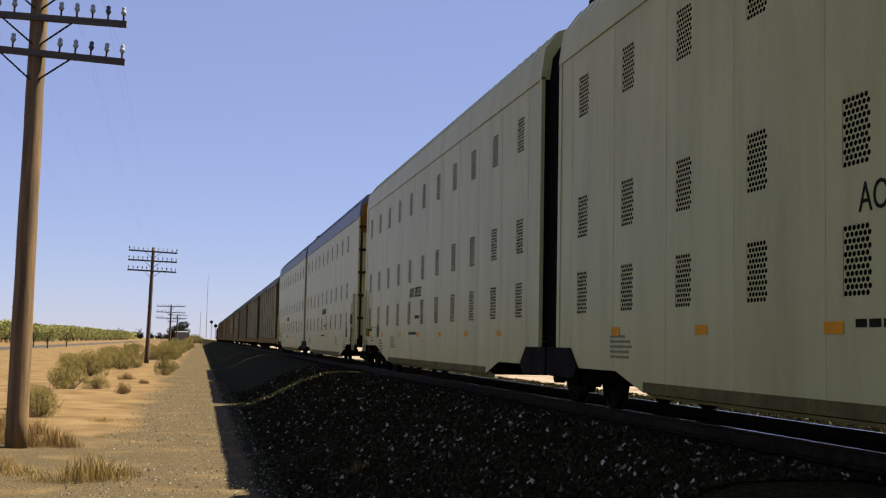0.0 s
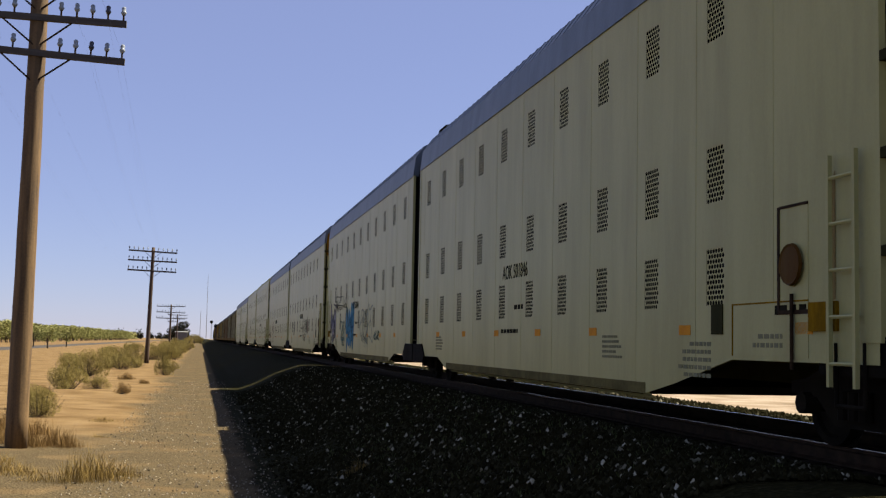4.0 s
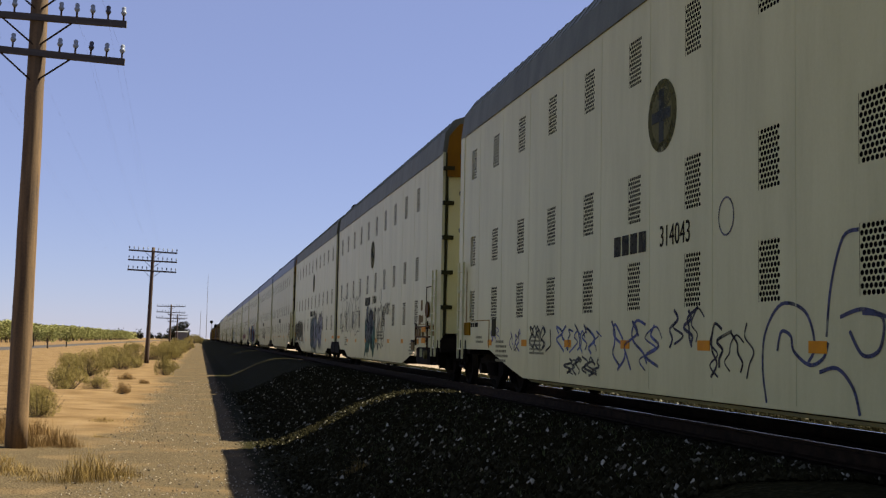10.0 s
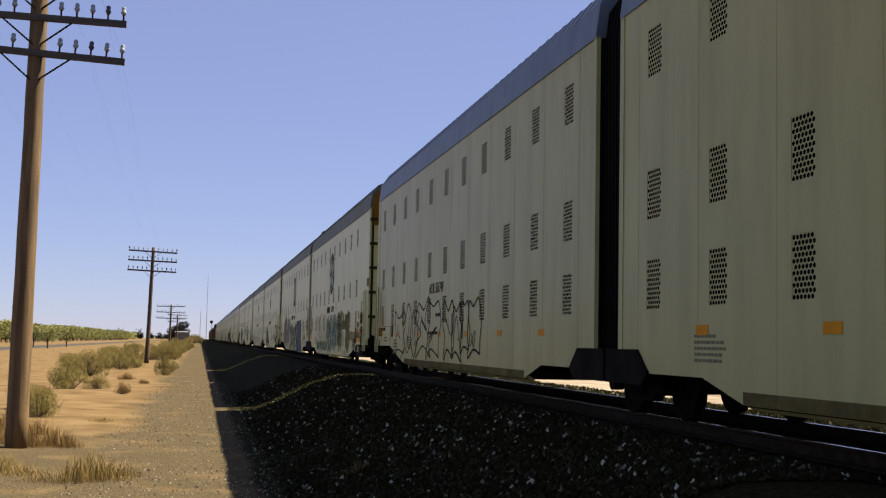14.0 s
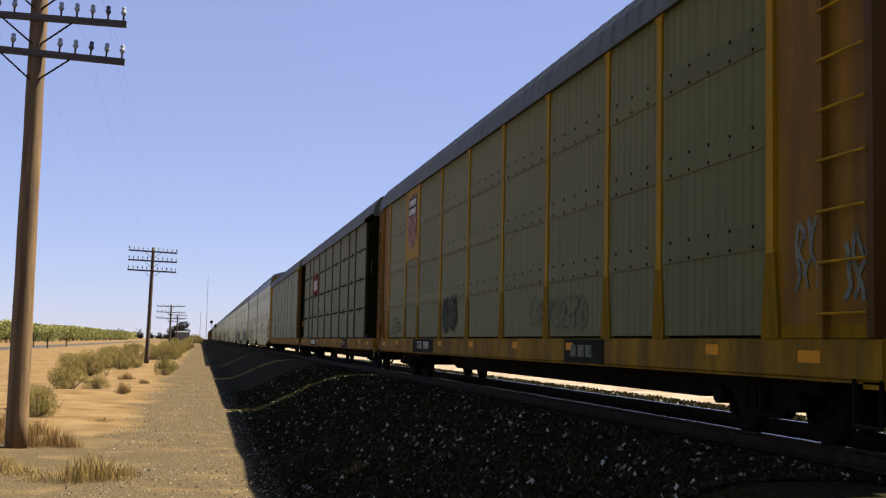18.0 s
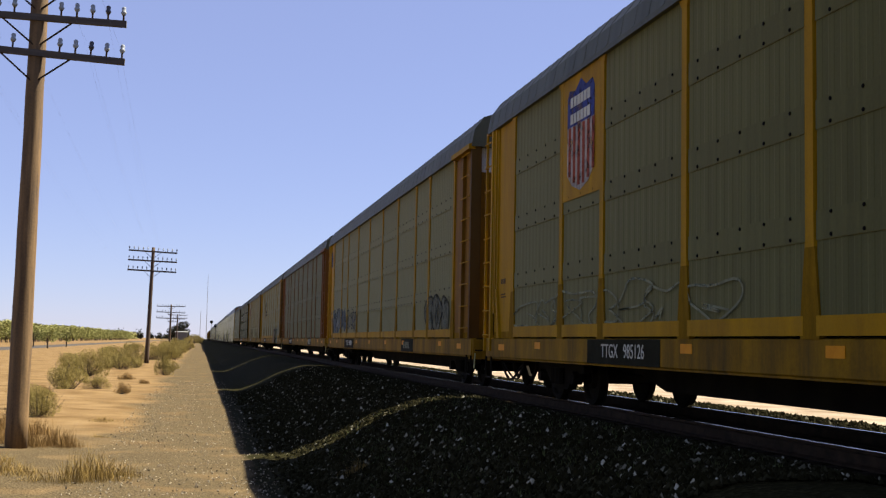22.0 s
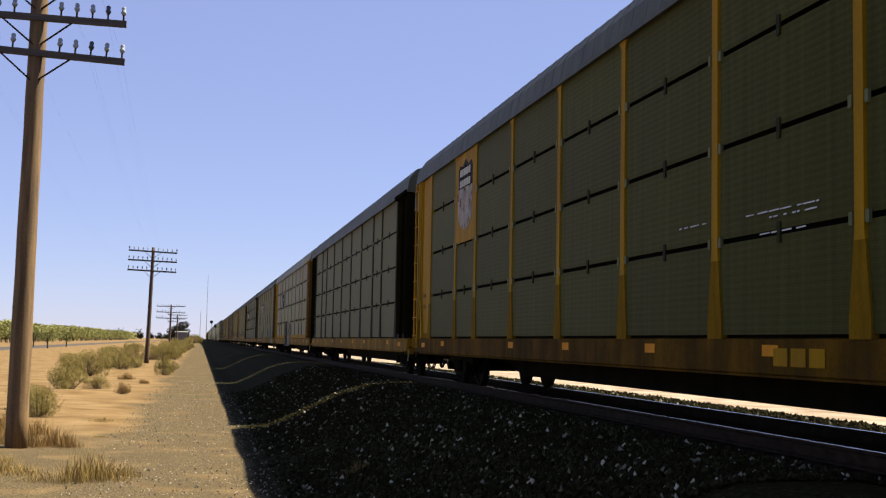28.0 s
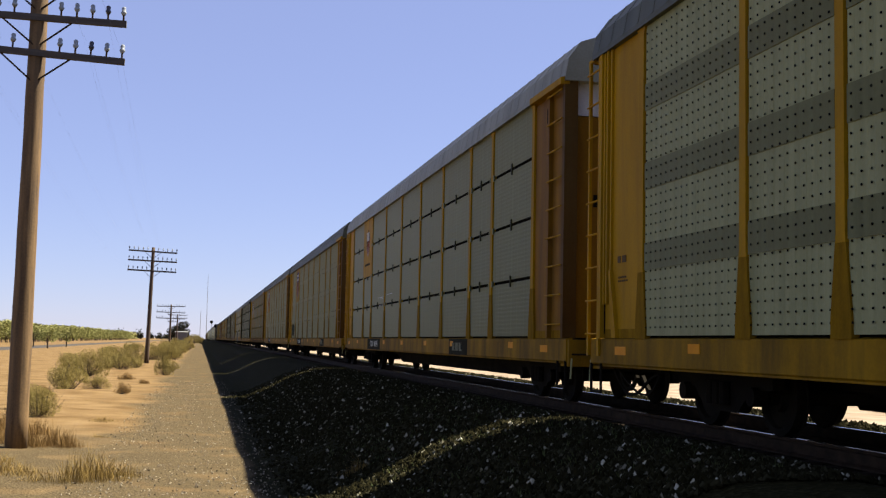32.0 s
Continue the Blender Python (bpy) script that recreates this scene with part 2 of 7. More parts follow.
def make_ground():
    xs = spread([(-4000, 1300), (-1400, 400), (-200, 60), (-80, 15), (-35, 3), (-14, 0.5), (-4, 0.25), (9, 0.5), (14, 4), (50, 50), (250, 1200), (4000, 1)])
    ys = spread([(-1300, 500), (-300, 60), (-60, 12), (-12, 2), (4, 0.4), (45, 1.2), (120, 6), (300, 40), (1000, 500), (4800, 1)])
    verts = []
    for y in ys:
        for x in xs:
            z = profile(x)
            near = max(0.0, 1 - max(0, y - 60) / 200) * (1 if -14 < x < 14 else 0.4)
            wob = noise.noise((x * 0.5, y * 0.35, 0)) * 0.05 + noise.noise((x * 1.7, y * 1.5, 3)) * (0.022 if x > -1.5 else 0.008)
            if x < -1.5:
                wob += 0.10 * noise.noise((x * 0.25, y * 0.12, 7)) * min(1, (-1.5 - x) / 2)
            verts.append((x, y, z + wob * near * (0.35 if 4.6 <= x <= 9.3 else 1)))
    n = len(xs)
    faces = [(j * n + i, j * n + i + 1, (j + 1) * n + i + 1, (j + 1) * n + i) for j in range(len(ys) - 1) for i in range(n - 1)]
    me = bpy.data.meshes.new("ground")
    me.from_pydata(verts, [], faces)
    me.polygons.foreach_set("use_smooth", [True] * len(me.polygons))
    m = bpy.data.materials.new("sand_and_gravel")
    m.use_nodes = True
    nt = m.node_tree
    nd, link = nt.nodes, nt.links.new
    bsdf = nd["Principled BSDF"]
    bsdf.inputs["Roughness"].default_value, bsdf.inputs["Specular IOR Level"].default_value = 0.95, 0.02
    geo = nd.new("ShaderNodeNewGeometry")
    sep = nd.new("ShaderNodeSeparateXYZ")
    link(geo.outputs["Position"], sep.inputs[0])

    def noisy(scale, detail=4.0):
        t = nd.new("ShaderNodeTexNoise")
        t.inputs["Scale"].default_value, t.inputs["Detail"].default_value = scale, detail
        link(geo.outputs["Position"], t.inputs["Vector"])
        return t.outputs["Fac"]

    def ramp(fac, stops):
        r = nd.new("ShaderNodeValToRGB")
        while len(r.color_ramp.elements) < len(stops):
            r.color_ramp.elements.new(0.5)
        for e, (p, c) in zip(r.color_ramp.elements, stops):
            e.position, e.color = p, (*c, 1)
        link(fac, r.inputs[0])
        return r.outputs[0]

    def mixed(fac, a, b):
        x = nd.new("ShaderNodeMix")
        x.data_type = "RGBA"
        link(fac, x.inputs["Factor"]), link(a, x.inputs["A"]), link(b, x.inputs["B"])
        return x.outputs["Result"]

    def math_node(op, a, b):
        x = nd.new("ShaderNodeMath")
        x.operation = op
        for s, v in zip(x.inputs, (a, b)):
            if isinstance(v, (int, float)):
                s.default_value = v
            else:
                link(v, s)
        return x.outputs[0]

    def step(value, lo, hi):
        x = nd.new("ShaderNodeMapRange")
        x.inputs["From Min"].default_value, x.inputs["From Max"].default_value = lo, hi
        x.interpolation_type = "SMOOTHSTEP"
        link(value, x.inputs[0])
        return x.outputs[0]

    vor = nd.new("ShaderNodeTexVoronoi")
    vor.inputs["Scale"].default_value = 22.0
    link(geo.outputs["Position"], vor.inputs["Vector"])
    sand = ramp(noisy(0.8, 7), [(0.3, (0.09526, 0.05998, 0.02549)), (0.5, (0.1411, 0.09314, 0.04267)), (0.7, (0.1764, 0.1214, 0.05927))])
    gravel = ramp(noisy(30, 3), [(0.32, (0.034, 0.0255, 0.01386)), (0.5, (0.064, 0.050, 0.02772)), (0.68, (0.108, 0.087, 0.0504))])
    drift = step(noisy(0.9, 6), 0.5, 0.68)
    gravel = mixed(math_node("MULTIPLY", drift, 0.45), gravel, sand)
    # bed stones kept very dark: the train's shade is put into their colour
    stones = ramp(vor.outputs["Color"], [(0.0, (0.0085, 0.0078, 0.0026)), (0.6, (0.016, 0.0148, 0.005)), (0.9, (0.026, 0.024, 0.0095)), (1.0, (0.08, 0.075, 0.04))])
    wavy = math_node("ADD", sep.outputs[0], math_node("MULTIPLY", math_node("SUBTRACT", noisy(0.35, 5), 0.5), 3.0))
    near = math_node("SUBTRACT", 1.0, step(math_node("ADD", sep.outputs[1], math_node("MULTIPLY", math_node("SUBTRACT", noisy(0.5, 5), 0.5), 9.0)), 22.0, 31.0))
    on_path = math_node("MULTIPLY", math_node("MAXIMUM", step(wavy, -2.2, -1.2), near), 0.92)
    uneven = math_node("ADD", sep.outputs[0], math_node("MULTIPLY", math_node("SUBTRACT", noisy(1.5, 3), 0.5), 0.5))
    # starts at the train's shadow edge, so the flat path is painted shade-dark too
    bed_and_shadow = step(uneven, 0.78, 0.98)
    off_bed = step(sep.outputs[0], 11.0, 12.2)
    road = math_node("MULTIPLY", step(sep.outputs[0], -33.0, -32.4), math_node("SUBTRACT", 1.0, step(sep.outputs[0], -26.2, -25.4)))
    tar = ramp(noisy(3, 3), [(0.3, (0.04644, 0.04334, 0.04025)), (0.7, (0.07416, 0.06811, 0.06192))])
    colour = mixed(bed_and_shadow, mixed(on_path, sand, gravel), stones)
    pale_dirt = ramp(noisy(0.6, 7), [(0.32, (0.15, 0.112, 0.072)), (0.5, (0.235, 0.187, 0.132)), (0.68, (0.30, 0.25, 0.185))])
    colour = mixed(off_bed, colour, pale_dirt)
    colour = mixed(road, colour, tar)
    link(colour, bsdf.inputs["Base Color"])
    bump = nd.new("ShaderNodeBump")
    bump.inputs["Distance"].default_value, bump.inputs["Strength"].default_value = 0.03, 0.7
    link(math_node("ADD", noisy(14, 4), math_node("MULTIPLY", vor.outputs["Distance"], 0.8)), bump.inputs["Height"])
    link(bump.outputs[0], bsdf.inputs["Normal"])
    me.materials.append(m)
    return tagged(new("ground", me), "dry pale sand with a gravel path and a stony track bed, darkened from the shadow edge", "ground", kind="structure")


ground = make_ground()


# ---- track ----
def make_track():
    track = thing("railway_track", "single railway track with rusty steel rails on wooden sleepers", "railway track", kind="structure")
    for side in (-1, 1):
        x = TRACK + side * 0.7525
        s = Solid()
        h = RAIL
        outline = [(-0.075, h - 0.18), (0.075, h - 0.18), (0.072, h - 0.165), (0.012, h - 0.145), (0.009, h - 0.045), (0.036, h - 0.03), (0.036, h - 0.006),
                   (0.028, h), (-0.028, h), (-0.036, h - 0.006), (-0.036, h - 0.03), (-0.009, h - 0.045), (-0.012, h - 0.145), (-0.072, h - 0.165)]
        s.along_y([(x + a, b) for a, b in outline], -1000, 1600)
        part("rail", s, rust, track)
        part("running_surface", Solid().box(x - 0.027, x + 0.027, -1000, 1600, h + 0.001, h + 0.003), steel, track, "polished top of the rail")
    sleeper = Solid()
    sleeper.loft([[(TRACK - 1.3, y, z) for y, z in ((-0.115, 0.93), (0.115, 0.93), (0.115, 1.02), (0.1, 1.036), (-0.1, 1.036), (-0.115, 1.02))],
                  [(TRACK + 1.3, y, z) for y, z in ((-0.115, 0.93), (0.115, 0.93), (0.115, 1.02), (0.1, 1.036), (-0.1, 1.036), (-0.115, 1.02))]])
    tie_wood = surface("tie_wood", (0.012, 0.009, 0.006), (0.035, 0.026, 0.017), 4.0, 0.9, 0, 0.01, (0.5, 5, 5), 30, None, 0, 0.25, shine=0.05)
    shared = sleeper.mesh("sleeper", tie_wood)
    for k in range(150):
        part("sleeper", shared, None, track, place=Matrix.Translation((random.uniform(-0.05, 0.05), -8 + k * 0.53, 0.0)))
    rest = Solid()
    for k in range(700):
        y = -8 + (150 + k) * 0.53
        rest.box(TRACK - 1.3, TRACK + 1.3, y - 0.11, y + 0.11, 0.95, 1.036)
    part("far_sleepers", rest, tie_wood, track)["kind"] = "stuff"
    return track


make_track()


# ---- train: shared pieces ----
HALF = 1.58          # half the width of a car


def flat_text(words, size, material, squeeze=1.0):
    """Words as one thin mesh that reads from the side of a car (facing -x)."""
    cu = bpy.data.curves.new("lettering", "FONT")
    cu.body, cu.size, cu.extrude, cu.align_x, cu.align_y = words, size, 0.002, "CENTER", "CENTER"
    cu.resolution_u = 3
    ob = bpy.data.objects.new("lettering", cu)
    scene.collection.objects.link(ob)
    bpy.context.view_layer.update()
    me = bpy.data.meshes.new_from_object(ob.evaluated_get(bpy.context.evaluated_depsgraph_get()))
    bpy.data.objects.remove(ob)
    # text x runs to -y of the car, text y runs up
    me.transform(Matrix(((0, 0, -1, 0), (-squeeze, 0, 0, 0), (0, 1, 0, 0), (0, 0, 0, 1))))
    me.materials.clear()
    me.materials.append(material)
    return me


def decal(outline, x, thick=0.004):
    """A thin plate on the near side, from points (y, z)."""
    return Solid().along_x(outline, x - thick, x)


def ellipse(cy, cz, ry, rz, n=28, wob=0.0, seed=0):
    rnd = random.Random(seed)
    k = [1 + wob * rnd.uniform(-1, 1) for _ in range(n)]
    return [(cy + ry * k[i] * math.cos(i * math.tau / n), cz + rz * k[i] * math.sin(i * math.tau / n)) for i in range(n)]


def stroke(points, width, x, thick=0.003):
    """A painted line of even width through points (y, z)."""
    s, n = Solid(), len(points)
    ring = []
    for i, (y, z) in enumerate(points):
        a, b = points[max(0, i - 1)], points[min(n - 1, i + 1)]
        dy, dz = b[0] - a[0], b[1] - a[1]
        d = math.hypot(dy, dz) or 1
        w = width * 0.5
        oy, oz = -dz / d * w, dy / d * w
        ring.append([(x, y + oy, z + oz), (x, y - oy, z - oz), (x - thick, y - oy, z - oz), (x - thick, y + oy, z + oz)])
    return s.loft(ring)


paint_cache = {}


def spray(c):
    """Spray paint of one colour, thin and worn in places."""
    if c not in paint_cache:
        dark = tuple(v * 0.62 for v in c)
        m = surface("spray_paint", dark, c, 2.5, 0.6, 0, 0.0, (1, 1, 1), 18, GRIME, 0.25, shine=0.02)
        nt = m.node_tree
        coord, wear, cover = nt.nodes.new("ShaderNodeTexCoord"), nt.nodes.new("ShaderNodeTexNoise"), nt.nodes.new("ShaderNodeMapRange")
        wear.inputs["Scale"].default_value, wear.inputs["Detail"].default_value, wear.inputs["Roughness"].default_value = 3.4, 7.0, 0.7
        cover.inputs["From Min"].default_value, cover.inputs["From Max"].default_value = 0.36, 0.54
        cover.inputs["To Min"].default_value, cover.inputs["To Max"].default_value = 0.30, 0.96
        nt.links.new(coord.outputs["Object"], wear.inputs["Vector"])
        nt.links.new(wear.outputs["Fac"], cover.inputs[0])
        nt.links.new(cover.outputs[0], nt.nodes["Principled BSDF"].inputs["Alpha"])
        paint_cache[c] = m
    return paint_cache[c]


def smooth_line(pts, per=6):
    """Rounds a row of points."""
    out, n = [], len(pts)
    for i in range(n - 1):
        p0, p1, p2, p3 = pts[max(0, i - 1)], pts[i], pts[i + 1], pts[min(n - 1, i + 2)]
        for k in range(per):
            t = k / per
            out.append(tuple(0.5 * (2 * b + (c - a) * t + (2 * a - 5 * b + 4 * c - d) * t * t + (3 * b - a - 3 * c + d) * t ** 3)
                             for a, b, c, d in zip(p0, p1, p2, p3)))
    return out + [pts[-1]]


def graffiti(car, x, y0, y1, z0, z1, fills, line, seed, letters=5, line_width=0.06, scribbles=0):
    """Sprayed shapes that cannot be read: swelling forms with outlines and loose lines between y0 (front) and y1."""
    rnd = random.Random(seed)
    step = (y1 - y0) / letters
    for k in range(letters):
        cy, cz = y0 + step * (k + 0.5) + rnd.uniform(-0.1, 0.1) * step, (z0 + z1) / 2 + rnd.uniform(-0.06, 0.06) * (z1 - z0)
        ry, rz = abs(step) * rnd.uniform(0.52, 0.82), (z1 - z0) * rnd.uniform(0.40, 0.56)
        shape = [(-1, -1), (-0.72, -0.3), (-1, 0.35), (-0.8, 1), (0, 0.78), (0.8, 1), (1, 0.3), (0.7, -0.25), (1, -1), (0.1, -0.72)]
        if rnd.random() < 0.55:
            shape = [(rnd.uniform(0.55, 1.1) * math.cos(i * math.tau / 9), rnd.uniform(0.6, 1.1) * math.sin(i * math.tau / 9)) for i in range(9)]
        knots = [(cy + ry * (u + rnd.uniform(-0.2, 0.2)), cz + rz * (v + rnd.uniform(-0.12, 0.12))) for u, v in shape]
        loop = smooth_line(knots + knots[:1], 5)[:-1]
        if fills:
            part("sprayed_patch", decal(loop, x - 0.0012 * (k % 3), 0.003), spray(rnd.choice(fills)), car)
        if line:
            part("sprayed_line", stroke(loop + loop[:2], line_width, x - 0.006, 0.002), spray(line), car)
            inner = smooth_line([(cy + ry * rnd.uniform(-0.6, 0.6), cz + rz * rnd.uniform(-0.7, 0.7)) for _ in range(4)], 5)
            part("sprayed_line", stroke(inner, line_width * 0.8, x - 0.006, 0.002), spray(line), car)
    for k in range(scribbles):
        cy, cz = rnd.uniform(min(y0, y1), max(y0, y1)), rnd.uniform(z0, z1)
        pts = [(cy + rnd.uniform(-0.7, 0.7), cz + rnd.uniform(-0.3, 0.3)) for _ in range(rnd.randint(5, 9))]
        part("sprayed_line", stroke(smooth_line(pts, 5), line_width * 0.6, x - 0.007, 0.002), spray(line or (0.02, 0.02, 0.02)), car)


def wild_strokes(car, x, y0, y1, z0, z1, colour, seed, count, width, sway=0.6):
    """Upright wavering strokes side by side, like letters that cannot be read."""
    r = random.Random(seed)
    step = (y1 - y0) / count
    for k in range(count):
        cy = y0 + step * (k + 0.5)
        lo, hi = z0 + (z1 - z0) * r.uniform(0, 0.2), z1 - (z1 - z0) * r.uniform(0, 0.25)
        pts = [(cy + step * sway * r.uniform(-1, 1), lo + (hi - lo) * i / 4) for i in range(5)]
        if r.random() < 0.6:
            pts.append((pts[-1][0] + step * r.uniform(0.5, 1.1), hi - (hi - lo) * r.uniform(0.1, 0.4)))
        part("painted_line", stroke(smooth_line(pts, 5), width * r.uniform(0.6, 1.3), x - 0.001 * (k % 3), 0.002), spray(colour), car)


def text_bars(car, x, y, z, rows, width, height, material, seed):
    """Small lettering that cannot be read, as plain bars."""
    rnd = random.Random(seed)
    s = Solid()
    for r in range(rows):
        a, end = y, y - width * rnd.uniform(0.6, 1)
        while a > end:
            w = rnd.uniform(1.5, 4) * height * 0.7
            s.box(x - 0.003, x, a - w, a, z - r * height * 1.9 - height, z - r * height * 1.9)
            a -= w + height * 0.6
    part("small_print", s, material, car)


GREYED = surface("faded_print", (0.16, 0.16, 0.09), (0.20, 0.20, 0.115), 4.0, 0.7, shine=0.04)
OCHRE_STAIN = surface("rust_stain", (0.20, 0.145, 0.05), (0.26, 0.20, 0.075), 4.0, 0.7, 0, 0, (1, 4, 0.4), shine=0.04)


# a truck: two wheelsets, side frames and bolster
def truck_meshes():
    frame_side = Solid()
    outline = [(-1.25, 0.50), (-1.25, 0.62), (-0.95, 0.66), (-0.55, 0.80), (0.55, 0.80), (0.95, 0.66), (1.25, 0.62), (1.25, 0.50), (0.75, 0.48), (0.42, 0.22), (-0.42, 0.22), (-0.75, 0.48)]
    frame_side.along_x(outline, -0.07, 0.07)
    for k in (-0.18, 0.0, 0.18):
        frame_side.rod((-0.1, k, 0.30), (-0.1, k, 0.56), 0.075, None, 8)
    for k in (-0.9, 0.9):
        frame_side.rod((-0.16, k, 0.42), (0.0, k, 0.42), 0.11, None, 10)
    wheel = Solid().lathe((0, 0, 0), (1, 0, 0), [(-0.07, 0.14), (-0.07, 0.43), (-0.04, 0.455), (-0.035, 0.425), (0.065, 0.415), (0.065, 0.34), (0.02, 0.32), (0.02, 0.16), (0.09, 0.14), (0.09, 0.0)], 24)
    axle = Solid().rod((-0.95, 0, 0), (0.95, 0, 0), 0.085, None, 10)
    bolster = Solid().box(-0.95, 0.95, -0.2, 0.2, 0.36, 0.66)
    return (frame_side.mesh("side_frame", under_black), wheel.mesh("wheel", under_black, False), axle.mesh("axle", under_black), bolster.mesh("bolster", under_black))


SIDE_FRAME, WHEEL, AXLE, BOLSTER = truck_meshes()


def add_truck(car, y):
    bogie = part("truck", BOLSTER, None, car, "black cast-steel truck", place=Matrix.Translation((0, y, 0)))
    for side in (-1, 1):
        part("side_frame", SIDE_FRAME, None, bogie, place=Matrix.Translation((side * 1.0, 0, 0)) @ (Matrix.Diagonal((-1, 1, 1, 1)) if side > 0 else Matrix()))
    for k in (-0.9, 0.9):
        part("axle", AXLE, None, bogie, place=Matrix.Translation((0, k, 0.4155)))
        for side in (-1, 1):
            part("wheel", WHEEL, None, bogie, place=Matrix.Translation((side * 0.76, k, 0.4155)) @ (Matrix.Diagonal((-1, 1, 1, 1)) if side < 0 else Matrix()))


def ladder(height, width, rungs, r=0.018):
    s = Solid()
    for k in (-width / 2, width / 2):
        s.box(-0.02, 0.02, k - 0.022, k + 0.022, 0, height)
    for i in range(rungs):
        z = height * (i + 0.5) / rungs
        s.rod((0, -width / 2, z), (0, width / 2, z), r, None, 6)
    return s


def end_ladder(height, width, rungs, r=0.018):
    """The same, lying in the x, z plane."""
    s = ladder(height, width, rungs, r)
    s.v = [(y, x, z) for x, y, z in s.v]
    return s


# ---- train: two-unit car carriers with pierced walls ----
PAIR = 44.458          # over one pair of units
Y_COUPLER, Y_JOINT = 10.12, -10.62   # ends of a unit's body, coupler end and joint end
FRONT_COLUMNS = [8.925 - 1.825 * k for k in range(11)]
REAR_COLUMNS = [7.0 - 1.825 * k for k in range(10)]     # with the brake gear beside the coupler end
ROWS = [(1.39, 2.0), (2.5, 3.1), (4.28, 4.88)]
SIDE_TOP = 5.31


def vent_mesh():
    """A pierced sheet: staggered oval holes in a thin plate of 0.44 x 0.62 m, facing -x."""
    s = Solid()
    cols, rows = 6, 11
    w, h = 0.44, 0.61
    cw, ch = w / (cols + 0.5), h / rows
    for r in range(rows):
        off = cw * 0.5 * (r % 2)
        z0 = -h / 2 + r * ch
        edge0, edge1 = -w / 2, -w / 2 + off
        if off:
            s.add([(0, edge0, z0), (0, edge1, z0), (0, edge1, z0 + ch), (0, edge0, z0 + ch)], [(0, 1, 2, 3)])
        else:
            s.add([(0, w / 2 - cw * 0.5, z0), (0, w / 2, z0), (0, w / 2, z0 + ch), (0, w / 2 - cw * 0.5, z0 + ch)], [(0, 1, 2, 3)])
        for c in range(cols):
            y0 = -w / 2 + off + c * cw
            cy, cz = y0 + cw / 2, z0 + ch / 2
            hole = [(0, cy + cw * 0.44 * math.cos(a), cz + ch * 0.45 * math.sin(a)) for a in [math.tau * (i + 0.5) / 8 for i in range(8)]]
            sq = [(y0 + cw, cz), (y0 + cw, z0 + ch), (cy, z0 + ch), (y0, z0 + ch), (y0, cz), (y0, z0), (cy, z0), (y0 + cw, z0)]
            sq = [(0, a, b) for a, b in sq]
            ring = sq + hole
            faces = []
            for i in range(8):
                j = (i + 1) % 8
                faces.append((i, j, 8 + i))
                faces.append((j, 8 + j, 8 + i))
            s.add(ring, faces)
    return s.mesh("vent_sheet", white_paint)


VENT = vent_mesh()
VENT_PALE = VENT.copy()
VENT_PALE.materials.clear()
VENT_PALE.materials.append(pale_paint)
REFLECTOR = Solid().box(-0.004, 0, -0.16, 0.16, -0.055, 0.055).mesh("reflector", orange_sheet)


def well_bottom(y):
    """Lower edge of a unit's side: raised over the trucks at both ends."""
    return float(np.interp(y, [-10.6, -9.95, -9.6, -8.0, -7.0, 5.0, 5.9, 7.4, 10.3], [0.86, 0.86, 0.61, 0.61, 0.37, 0.37, 0.52, 0.82, 0.82]))


def unit_wall(openings, columns):
    """The side sheet at x = 0 with openings, thin, built as a grid of strips between the openings."""
    s = Solid()
    ys = sorted({Y_JOINT, Y_COUPLER, -9.95, -9.6, -8.0, -7.0, 5.0, 5.9, 7.4} | {c + d for c in columns for d in (-0.22, 0.22)})
    zs = [None, 1.20] + [v for r in ROWS for v in r] + [SIDE_TOP]
    for a, b in zip(ys, ys[1:]):
        inside = any(abs((a + b) / 2 - c) < 0.22 for c in columns)
        for lo, hi in zip(zs, zs[1:]):
            if openings and inside and (lo, hi) in ROWS:
                continue
            la, lb = (well_bottom(a), well_bottom(b)) if lo is None else (lo, lo)
            s.add([(0, a, la), (0, b, lb), (0, b, hi), (0, a, hi)], [(0, 1, 2, 3)])
    return s


def add_brake(car, paint):
    """The recess with the hand brake beside the coupler end."""
    cab = Solid()
    x0, x1 = -HALF - 0.014, -HALF
    cab.box(x0, x1, 8.42, 9.02, 1.26, 1.3).box(x0, x1, 8.41, 8.45, 1.3, 2.28).box(x0, x1, 8.45, 8.98, 2.26, 2.285)
    cy = 8.72
    wheel = Solid().lathe((-HALF - 0.03, cy, 1.72), (1, 0, 0), [(-0.02, 0.17), (-0.03, 0.19), (0.0, 0.20), (0.01, 0.18)], 18)
    for a in range(3):
        wheel.rod((-HALF - 0.03, cy, 1.72), (-HALF - 0.03, cy + 0.18 * math.cos(a * 2.1), 1.72 + 0.18 * math.sin(a * 2.1)), 0.02, None, 6)
    part("brake_recess", cab, rust, car, "rusty frame round the brake gear")
    part("brake_back", Solid().box(-HALF - 0.004, -HALF + 0.002, 8.45, 8.98, 1.3, 2.26), paint, car)
    part("brake_wheel", wheel, brown_paint, car, "rusty brown hand brake wheel")
    part("brake_chain", Solid().rod((-HALF - 0.03, cy, 1.45), (-HALF - 0.03, cy, 0.75), 0.02, None, 6), rust, car)


